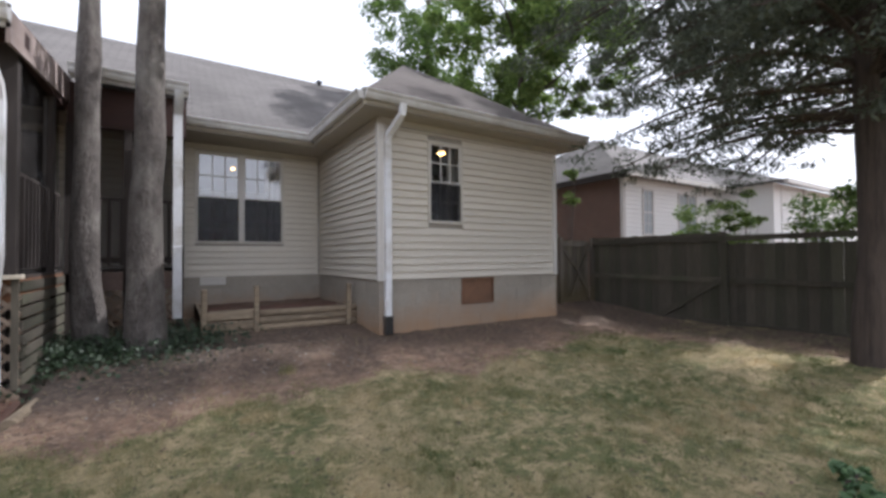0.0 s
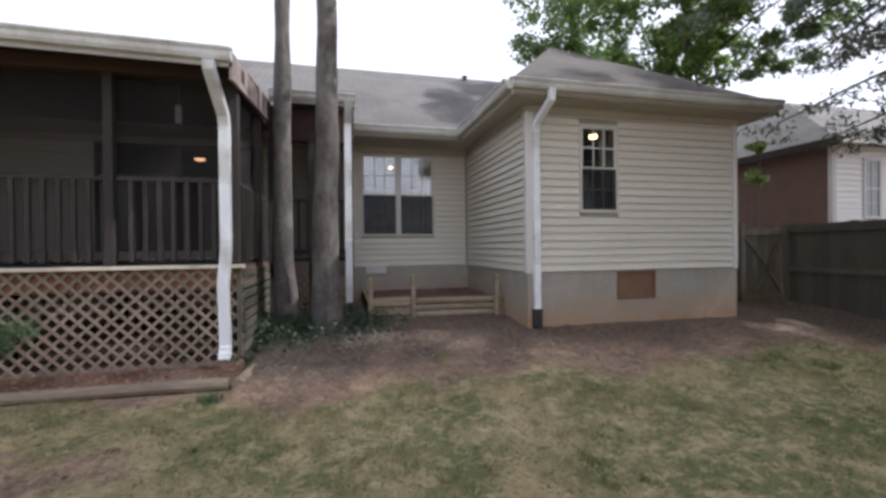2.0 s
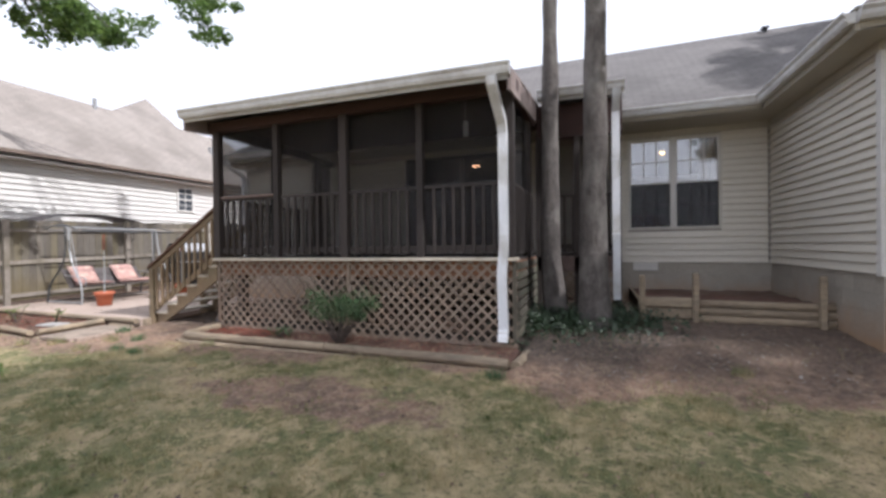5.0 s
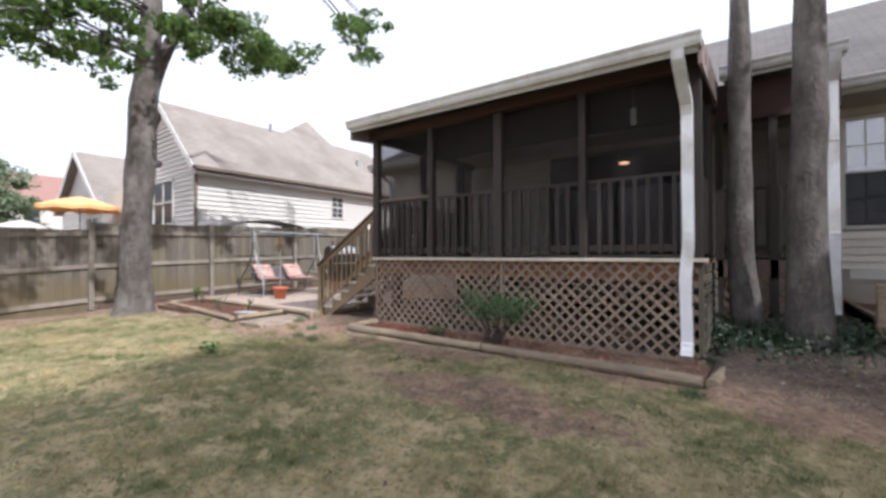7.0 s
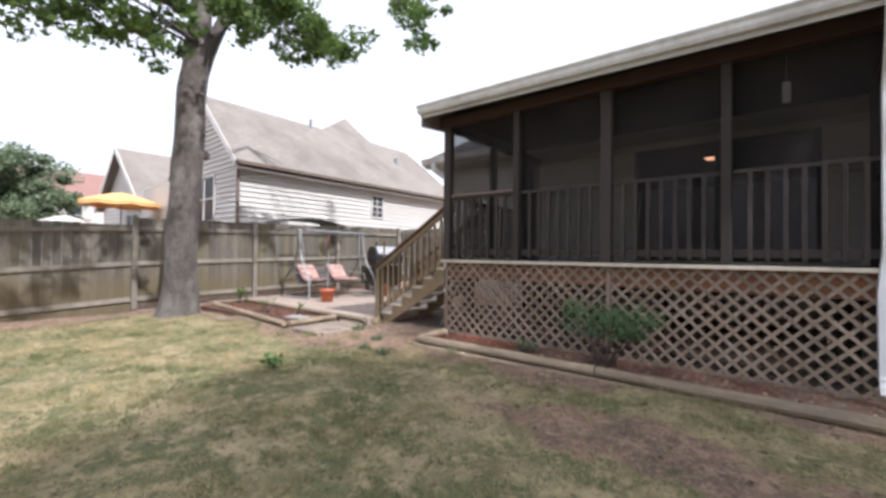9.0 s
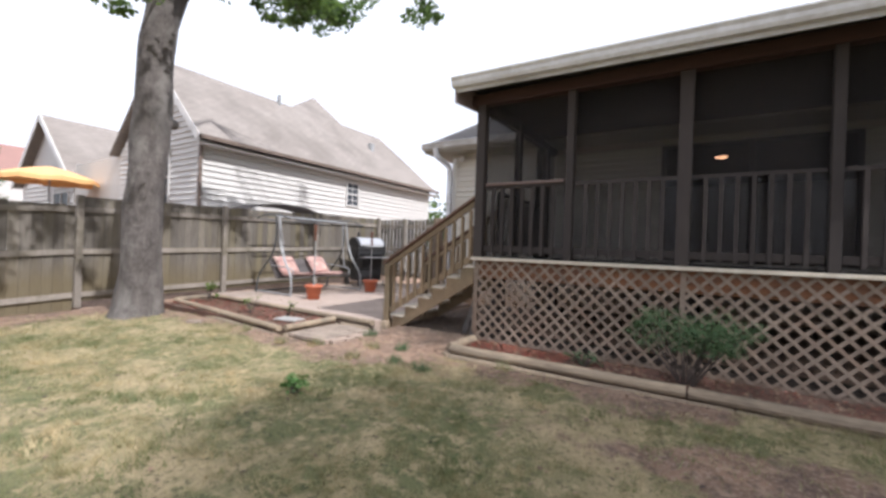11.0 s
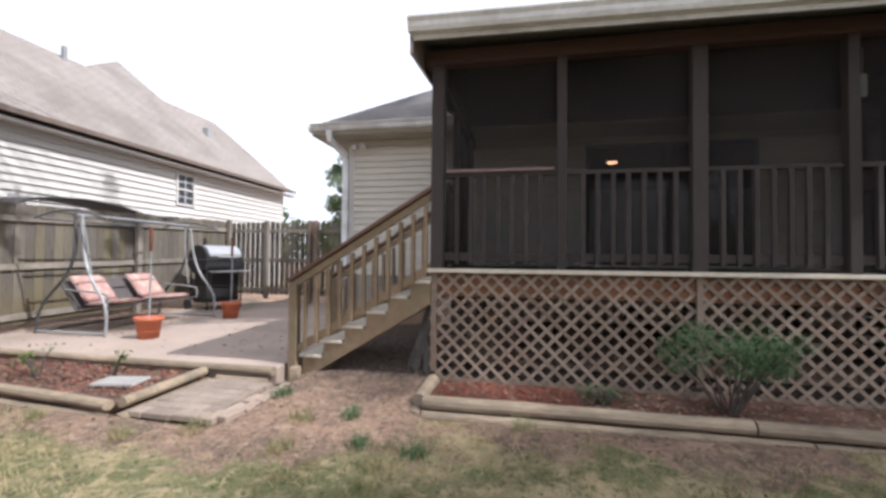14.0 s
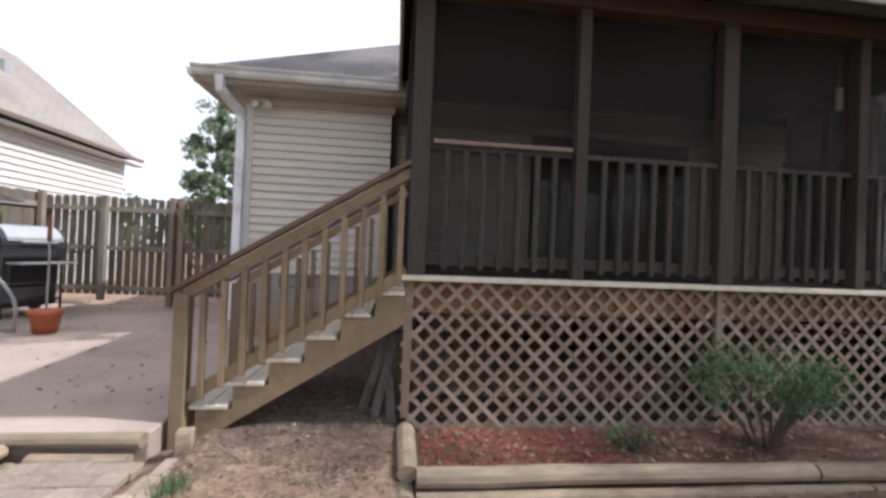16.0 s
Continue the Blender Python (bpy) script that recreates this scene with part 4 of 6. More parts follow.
part("frame_board", cube(-3.665, -3.615, PY0 + 0.012, PY0 + 0.05, 0.27, DECK - 0.03), M_LATTICE, skirt)
part("frame_board", cube(PX0, PX0 + 0.06, PY0 + 0.012, PY0 + 0.05, 0.27, DECK - 0.03), M_LATTICE, skirt)
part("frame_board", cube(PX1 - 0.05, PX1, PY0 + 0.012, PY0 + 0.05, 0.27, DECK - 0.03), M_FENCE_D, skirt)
# slats in the darkened boards, for the shade on this side of the porch
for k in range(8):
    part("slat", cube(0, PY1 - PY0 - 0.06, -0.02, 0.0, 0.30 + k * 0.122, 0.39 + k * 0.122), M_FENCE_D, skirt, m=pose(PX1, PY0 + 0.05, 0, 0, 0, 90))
gate_p = thing("lattice_gate", (PX0 + 0.04, 5.78, DECK), "dark weathered lattice gate at the head of the stairs", "gate")
lattice(gate_p, pose(0, 0, 0, 0, 0, 90), 0.80, 0.10, 0.95)
for a in ((0.0, 0.80, 0.06, 0.11), (0.0, 0.80, 0.93, 0.98), (0.0, 0.05, 0.11, 0.93), (0.75, 0.80, 0.11, 0.93)):
    part("gate_frame", cube(a[0], a[1], -0.03, 0.0, a[2], a[3]), M_POST, gate_p, m=pose(0, 0, 0, 0, 0, 90))
for x, y in ((-5.9, 5.5), (-3.6, 5.5), (-1.4, 5.5), (-5.9, 7.9), (-3.6, 7.9), (-1.4, 7.9)):
    part("pier", cube(x - 0.07, x + 0.07, y - 0.07, y + 0.07, -0.1, DECK - 0.27), M_POST, PORCH)

# ---- stairs ----
stairs = thing("stairs", (-7.56, PY0, 0), "treated wooden stairs with worn grey treads beside the porch", "stairs")
RUN, RISE, Z0, WID = 0.238, 0.163, 0.37, 0.95
for yy in (0.0, WID - 0.04):
    bm = bmesh.new()
    top = []
    for k in range(6):
        top += [(k * RUN + 0.02, Z0 + (k - 1) * RISE - 0.03), (k * RUN + 0.02, Z0 + k * RISE - 0.03)]
    top += [(6 * RUN - 0.01, Z0 + 5 * RISE - 0.03), (6 * RUN - 0.01, Z0 + 5 * RISE - 0.24), (0.13, 0.16), (0.02, 0.16)]
    a = [bm.verts.new((x, yy, z)) for x, z in top]
    b = [bm.verts.new((x, yy + 0.04, z)) for x, z in top]
    bm.faces.new(a)
    bm.faces.new(b[::-1])
    for i in range(len(a)):
        bm.faces.new((a[i], b[i], b[(i + 1) % len(a)], a[(i + 1) % len(a)]))
    part("stringer", bm, M_STAIR, stairs)
for k in range(6):
    for j in range(2):
        part("tread", cube(k * RUN - 0.018 + j * 0.125, k * RUN + 0.103 + j * 0.125, -0.02, WID + 0.02, Z0 + k * RISE - 0.03, Z0 + k * RISE, 0.004), M_TREAD, stairs)
for yy in (-0.05, WID):
    part("newel", cube(-0.13, -0.035, yy, yy + 0.09, 0.05, 1.13, 0.006), M_STAIR, stairs)
    sl = 0.615
    bm = bmesh.new()
    tube(bm, [(-0.16, yy + 0.045, 1.15), (1.43, yy + 0.045, 1.15 + 1.59 * sl)], 1.0, 4, (0.05, 0.016))
    part("handrail", bm, M_RAIL, stairs, "brown-stained rail cap")
    bm = bmesh.new()
    tube(bm, [(-0.08, yy + 0.045, 1.12), (1.43, yy + 0.045, 1.12 + 1.51 * sl)], 1.0, 4, (0.02, 0.034))
    part("upper_rail", bm, M_STAIR, stairs)
    bm = bmesh.new()
    tube(bm, [(-0.04, yy + 0.045, 0.42), (1.43, yy + 0.045, 0.42 + 1.47 * sl)], 1.0, 4, (0.02, 0.042))
    part("lower_rail", bm, M_STAIR, stairs)
    for i in range(11):
        x = 0.06 + i * 0.131
        part("baluster", cube(x - 0.019, x + 0.019, yy - 0.005, yy + 0.03, 0.38 + x * sl, 1.10 + x * sl), M_STAIR, stairs)

for k, (a, b) in enumerate((((-6.35, 5.35, 0.16), (-6.2, 5.5, 0.85)), ((-6.2, 5.3, 0.14), (-6.27, 5.55, 0.80)), ((-6.45, 5.5, 0.16), (-6.23, 5.6, 0.95)))):
    s = thing("wood_stick", a, "old grey stick leaning against the porch under the stairs", "stick", "leaning sticks")
    bm = bmesh.new()
    tube(bm, [(0, 0, 0), (Vector(b) - Vector(a)) * 0.5 + Vector((0.01, 0, 0)), Vector(b) - Vector(a)], [0.034, 0.03, 0.024], 4, (1.0, 0.45))
    part("stick", bm, M_BARK, s)


# ---- timbers ----
def log(a, b, r=0.065, label="weathered round landscape timber", parent=None):
    a, b = Vector(a), Vector(b)
    s = thing("landscape_timber", a, label, "timber", "landscape timbers")
    rng = random.Random(int(a.x * 100 + b.y * 37))
    d = b - a
    n = max(2, int(d.length / 0.4))
    bm = bmesh.new()
    pts = [d * (i / n) + Vector((0, rng.uniform(-0.006, 0.006), rng.uniform(-0.005, 0.005))) for i in range(n + 1)]
    tube(bm, pts, [r * rng.uniform(0.94, 1.05) for _ in pts], 10, (1.0, 0.85))
    part("timber", bm, M_LOG, s, smooth=False)
    return s


log((-6.05, 4.56, 0.185), (-3.55, 4.53, 0.185))
log((-3.53, 4.53, 0.185), (-1.16, 4.46, 0.185))
log((-6.05, 4.50, 0.085), (-3.2, 4.47, 0.085), 0.05)
log((-3.18, 4.47, 0.085), (-1.04, 4.38, 0.085), 0.05)
log((-6.10, 4.60, 0.185), (-6.10, 5.18, 0.19))
log((-6.12, 4.46, 0.085), (-6.12, 5.18, 0.085))
log((-1.08, 4.44, 0.17), (-1.0, 5.0, 0.19))
log((-0.98, 4.34, 0.085), (-0.9, 4.9, 0.10))
# the bed before the patio
log((-12.3, 4.28, 0.20), (-10.3, 4.06, 0.20), 0.052)
log((-10.28, 4.06, 0.20), (-8.5, 3.88, 0.20), 0.052)
log((-12.3, 4.22, 0.10), (-8.48, 3.83, 0.09), 0.052)
log((-8.44, 3.93, 0.20), (-8.46, 4.86, 0.22), 0.052)
log((-8.38, 3.85, 0.10), (-8.40, 4.86, 0.11), 0.06)
log((-9.6, 4.97, 0.235), (-7.735, 4.965, 0.232), 0.052)
log((-12.3, 5.02, 0.235), (-9.62, 4.98, 0.235), 0.05)
log((-8.35, 4.92, 0.13), (-7.78, 4.90, 0.13), 0.05)
log((-12.34, 4.3, 0.20), (-12.36, 5.0, 0.22), 0.06)
edge_r = random.Random(12)
for i in range(5):
    for j in range(2):
        b_ = thing("edging_brick", (-7.60 + 0.10 * j + 0.02 * i, 3.98 + 0.205 * i + 0.05 * j, 0.105 + edge_r.uniform(-0.01, 0.01)), "pale reddish brick set along the path's edge", "brick", "edging bricks", 90 + edge_r.uniform(-8, 4))
        part("brick_body", cube(-0.098, 0.098, -0.045, 0.045, 0, 0.055, 0.006), M_EDGE, b_)
chunk = thing("wood_block", (-7.50, 4.98, 0.14), "short upright block of weathered wood at the stair foot", "wood block", rz=12)
part("block", cube(-0.05, 0.05, -0.045, 0.045, 0, 0.15, 0.008), M_LOG, chunk)


def sheet(name, x0, x1, y0, y1, z, material, label, amp=0.02, step=0.12, thick=0.12):
    """A low uneven bed of soil or mulch."""
    nx, ny = int((x1 - x0) / step) + 1, int((y1 - y0) / step) + 1
    bm = bmesh.new()
    g = [[bm.verts.new((x0 + (x1 - x0) * i / nx, y0 + (y1 - y0) * j / ny, z + amp * noise.noise(Vector((i * 0.7, j * 0.7, x0))))) for j in range(ny + 1)] for i in range(nx + 1)]
    for i in range(nx):
        for j in range(ny):
            bm.faces.new((g[i][j], g[i + 1][j], g[i + 1][j + 1], g[i][j + 1]))
    me = bpy.data.meshes.new(name)
    ext = bmesh.ops.extrude_face_region(bm, geom=bm.faces[:])
    for v in ext["geom"]:
        if isinstance(v, bmesh.types.BMVert):
            v.co.z -= thick
    bmesh.ops.recalc_face_normals(bm, faces=bm.faces[:])
    bm.to_mesh(me)
    bm.free()
    return put(name, me, material, None, None, label, "stuff")


sheet("mulch_bed", -6.05, -1.15, 4.58, 5.22, 0.17, M_MULCH_B, "red-brown mulch bed before the lattice")
sheet("mulch_bed", -12.25, -8.52, 4.0, 4.95, 0.175, M_MULCH_B, "red mulch bed edged with timbers")
sheet("soil_bed", 0.28, 2.43, 6.45, 8.40, 0.64, M_MULCH_B, "dark red soil in the raised bed", 0.03)

# raised bed by the house
bed = thing("raised_bed", (0.28, 6.36, 0), "raised planting bed of weathered boards and stakes", "raised bed")
for x, h in ((0.04, 1.03), (0.68, 1.06), (2.02, 1.04)):
    part("stake", cube(x - 0.035, x + 0.035, -0.06, 0.0, 0.2, h, 0.008), M_LOG, bed)
for z in (0.30, 0.45, 0.60):
    part("board", cube(0.0, 0.68, 0.0, 0.05, z, z + 0.13, 0.01), M_LOG, bed)
for z in (0.36, 0.46, 0.56, 0.66):
    bm = bmesh.new()
    tube(bm, [(0.69, 0.03, z), (2.16, 0.03, z - 0.01)], 0.05, 8)
    part("log", bm, M_LOG, bed)
part("board", cube(0.0, 0.05, 0.05, 2.0, 0.3, 0.68), M_LOG, bed)

# ---- patio ----
patio = part("patio_slab", cube(-12.55, -7.73, 5.02, 10.75, 0.0, 0.26, 0.01), M_PATIO)
tagged(patio, label="pinkish concrete patio with dark damp stains and leaf bits", kind="structure")
walkway = new("paved_path")
tagged(walkway, label="grey paver path between the mulch bed and the stairs", kind="structure")
rp = random.Random(4)
me_pav = {w: bm_mesh(cube(-w / 2 + 0.003, w / 2 - 0.003, -0.066, 0.066, 0, 0.05, 0.006), "paver") for w in (0.28, 0.14)}
for j in range(7):
    x = -8.36
    for w in ((0.28, 0.28, 0.14) if j % 2 else (0.14, 0.28, 0.28)):
        put("paver", me_pav[w], M_PAVER, walkway, pose(x + w / 2 + 0.01 * math.sin(j), 3.97 + j * 0.137, 0.105 + rp.uniform(-0.004, 0.004), rp.uniform(-1.5, 1.5), rp.uniform(-1, 1), rp.uniform(-1.5, 1.5)))
        x += w
slab_s = thing("stepping_stone", (-8.97, 4.40, 0.19), "flat grey stepping slab on the mulch", "stepping stone", rz=12)
part("slab", cube(-0.20, 0.20, -0.13, 0.13, 0, 0.035, 0.01), M_BLUEGREY, slab_s)


# ---- fences ----
def fence(name, m, length, z_of, material, label, side=1, gap=0.004, rails=(0.12, 0.88, 1.62), posts=2.45, first=0.0, base_of=None, rail_mat=None):
    """Pickets on local y = 0..0.02, rails and posts on the -y side. z_of gives the top at a distance along x."""
    f = new(name)
    f.matrix_basis = m
    tagged(f, label=label, category="fence")
    rng = random.Random(len(name) + int(length * 10))
    x, w = 0.0, 0.14
    base_of = base_of or (lambda u: z_of(u) - 1.85)
    while x < length - 0.02:
        t = z_of(x) + rng.uniform(-0.012, 0.012)
        lo = base_of(x)
        e = 0.028 if gap > 0.01 else 0.008
        bm = bmesh.new()
        prof = [(x, lo), (x + w - gap, lo), (x + w - gap, t - e), (x + w - gap - e, t), (x + e, t), (x, t - e)]
        yy = rng.uniform(-0.003, 0.004)
        a = [bm.verts.new((u, yy, v)) for u, v in prof]
        b = [bm.verts.new((u, yy + 0.017, v)) for u, v in prof]
        bm.faces.new(a)
        bm.faces.new(b[::-1])
        for i in range(6):
            bm.faces.new((a[i], b[i], b[(i + 1) % 6], a[(i + 1) % 6]))
        part("picket", bm, material, f)
        x += w
    n = max(1, int(round(length / posts)))
    x = first
    xs = []
    while x <= length + 0.01:
        xs.append(x)
        t = z_of(x) + 0.02
        part("post", cube(x - 0.05, x + 0.05, -0.135, -0.042, base_of(x) - 0.1, t, 0.006), rail_mat or material, f)
        x += posts
    stops = [0.0] + [v for v in xs if 0.05 < v < length - 0.05] + [length]
    for a, b in zip(stops, stops[1:]):
        if b - a < 0.1:
            continue
        for r in rails:
            za, zb = base_of(a + 0.01) + r, base_of(b - 0.01) + r
            bm = bmesh.new()
            q = [bm.verts.new((u, yy, zz + dz)) for u, zz in ((a + 0.002, za), (b - 0.002, zb)) for yy, dz in ((-0.044, -0.045), (-0.004, -0.045), (-0.004, 0.045), (-0.044, 0.045))]
            for i in range(4):
                bm.faces.new((q[i], q[(i + 1) % 4], q[4 + (i + 1) % 4], q[4 + i]))
            bm.faces.new(q[3::-1])
            bm.faces.new(q[4:])
            part("rail", bm, rail_mat or material, f)
    return f


# the boundary opposite, seen along its face; local x runs to +y
def top_left(u):
    y = -6.0 + u
    return 1.93 if y < 2.8 else 2.09 + 0.03 * (y - 2.8)


fence_west = fence("fence", pose(-12.8, -6.0, 0, 0, 0, 90), 16.8, top_left, M_FENCE, "tall weathered grey-brown board fence with green stains", first=1.05, posts=2.6, rail_mat=M_FRAME)
fence("fence", pose(-12.75, 10.8, 0), 4.6, lambda u: 2.30, M_FENCE, "grey dog-eared picket fence behind the patio", gap=0.03, first=1.07, posts=1.33, rail_mat=M_FRAME)
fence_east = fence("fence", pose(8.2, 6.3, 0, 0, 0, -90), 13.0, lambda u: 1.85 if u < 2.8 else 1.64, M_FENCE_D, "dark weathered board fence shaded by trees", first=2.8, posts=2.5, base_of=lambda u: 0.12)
fence("fence", pose(6.12, 6.4, 0), 1.0, lambda u: 1.74, M_FENCE, "short grey board fence between house and gate", first=0.03, posts=2.0, base_of=lambda u: 0.27)
bm = bmesh.new()
tube(bm, [(0, -0.045, 0.22), (1.15, -0.045, 1.0)], 1.0, 4, (0.02, 0.045))
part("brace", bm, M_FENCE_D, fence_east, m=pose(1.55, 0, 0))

gate = thing("gate", (7.16, 6.4, 0), "grey wooden garden gate with crossed braces", "gate")
for x in (-0.05, 1.02):
    part("gate_post", cube(x - 0.045, x + 0.045, -0.12, -0.03, 0.15, 1.86, 0.006), M_FENCE, gate)
for i in range(7):
    part("board", cube(0.01 + i * 0.137, 0.14 + i * 0.137, -0.01, 0.01, 0.32, 1.80), M_FENCE, gate)
for z in (0.42, 1.66):
    part("rail", cube(0.02, 0.96, -0.045, -0.011, z, z + 0.09), M_FENCE, gate)
for a, b in (((0.05, 1.62), (0.5, 1.15)), ((0.92, 1.62), (0.3, 0.55)), ((0.5, 1.15), (0.92, 0.55))):
    bm = bmesh.new()
    tube(bm, [(a[0], -0.062, a[1]), (b[0], -0.062, b[1])], 1.0, 4, (0.015, 0.035))
    part("brace", bm, M_FENCE, gate)

# gate in the rear fence: two pale posts and slack ropes
gate2 = thing("rear_gate_posts", (-10.35, 10.6, 0), "pale grey gate posts with slack rope loops", "gate post")
for x in (-0.07, 0.10):
    part("gate_post", cube(x - 0.045, x + 0.045, -0.045, 0.045, 0.2, 2.32, 0.006), M_LATTICE, gate2)
for k in range(3):
    bm = bmesh.new()
    tube(bm, bend([(0.02, -0.06, 2.1), (0.22 + 0.06 * k, -0.08, 1.45), (0.42 + 0.10 * k, -0.05, 0.9 - 0.1 * k)], 5), 0.014, 5)
    part("rope", bm, M_LATTICE, gate2)


# ---- leaves and trees ----
def ball(rng, n):
    v = rng.normal(size=(n, 3))
    v /= np.linalg.norm(v, axis=1)[:, None]
    return v * rng.random(n)[:, None] ** 0.45


def clumps(rng, centres, radius, per, flat=0.7):
    """Leaf places and directions round clump centres of uneven size."""
    P, N = [], []
    for c in centres:
        r = radius * rng.uniform(0.55, 1.3)
        k = int(per * rng.uniform(0.5, 1.3))
        b = ball(rng, k) * np.array([r, r, r * flat])
        P.append(np.array(c) + b)
        N.append(rng.normal(size=(k, 3)) * 0.7 + np.array([0, 0, 0.9]))
    return np.concatenate(P), np.concatenate(N)


def tree(name, base, height, lean, r0, crown_z, crown_r, n_limbs, n_clumps, per, leaf, label, bark, leafmat, seed, crown_c=None, clump_r=0.5, extra=(), limbs=()):
    rng = np.random.default_rng(seed)
    t = thing(name, base, label, "tree")
    h = height
    pts = [(lean[0] * s + 0.05 * math.sin(5 * s + seed), lean[1] * s + 0.05 * math.cos(4 * s + seed), h * s) for s in np.linspace(0, 0.92, 12)]
    pts[0] = (0, 0, -0.15)
    rad = [r0 * (1.0 - 0.72 * s) for s in np.linspace(0, 0.92, 12)]
    pts.insert(1, (0, 0, 0.12))
    rad[0] = r0 * 1.38
    rad.insert(1, r0 * 1.14)
    P = bend(pts, 5)
    bm = bmesh.new()
    R = [float(np.interp(i, np.arange(len(rad)) * 5, rad)) for i in range(len(P))]
    tube(bm, P, R, 18)
    for v in bm.verts:
        w = noise.noise(Vector((v.co.x * 4, v.co.y * 4, v.co.z * 1.3)) + Vector((seed, 0, 0)))
        ax = Vector((v.co.x, v.co.y, 0)) - Vector((np.interp(v.co.z, [p[2] for p in pts], [p[0] for p in pts]), np.interp(v.co.z, [p[2] for p in pts], [p[1] for p in pts]), 0))
        v.co += ax * (0.22 * w)
    part("trunk", bm, bark, t, smooth=True)
    cc = np.array(crown_c if crown_c is not None else (lean[0] * 0.8, lean[1] * 0.8, (crown_z[0] + crown_z[1]) / 2))
    hz = (crown_z[1] - crown_z[0]) / 2
    centres = [cc + b * np.array([crown_r, crown_r, hz]) for b in ball(rng, n_clumps)]
    centres += [np.array(e) for e in extra]
    ends = [centres[i] for i in rng.choice(n_clumps, n_limbs, replace=False)]
    for e in list(ends) + [np.array(v) for v in limbs]:
        z = float(np.clip(e[2] - rng.uniform(0.4, 1.0) * np.hypot(e[0], e[1]) * 0.7, h * 0.40, h * 0.85))
        s = z / h
        a = np.array([lean[0] * s, lean[1] * s, z])
        mid = (a + e) / 2 + np.array([0, 0, 0.25]) + rng.normal(size=3) * 0.12
        bm = bmesh.new()
        rr = r0 * rng.uniform(0.22, 0.38)
        tube(bm, bend([a, mid, e], 4), [rr * (1 - 0.8 * i / 8) for i in range(9)], 7)
        part("limb", bm, bark, t, smooth=True)
    c, n = clumps(rng, centres, clump_r, per)
    quads("crown", c, n, leaf * rng.uniform(0.6, 1.3, len(c)), leafmat, t, seed=seed, kind="")
    return t


def gz(x, y):
    return float(ground_z(x, y))


tree("maple_tree", (-0.85, 6.35, gz(-0.85, 6.35)), 11, (-0.13, 0.1), 0.145, (9.0, 12.0), 1.6, 5, 9, 110, 0.075, "slim grey-barked tree close beside its twin by the porch", M_BARK, M_LEAF, 11, extra=((-0.5, -0.8, 5.2), (0.45, -0.5, 5.0)))
tree("maple_tree", (-0.29, 5.93, gz(-0.29, 5.93)), 12, (-0.02, -0.1), 0.18, (9.2, 13.0), 1.7, 5, 10, 110, 0.075, "tall grey-barked tree growing by the porch corner", M_BARK, M_LEAF, 12, extra=((1.0, -0.6, 5.1), (1.5, -0.5, 5.35)))


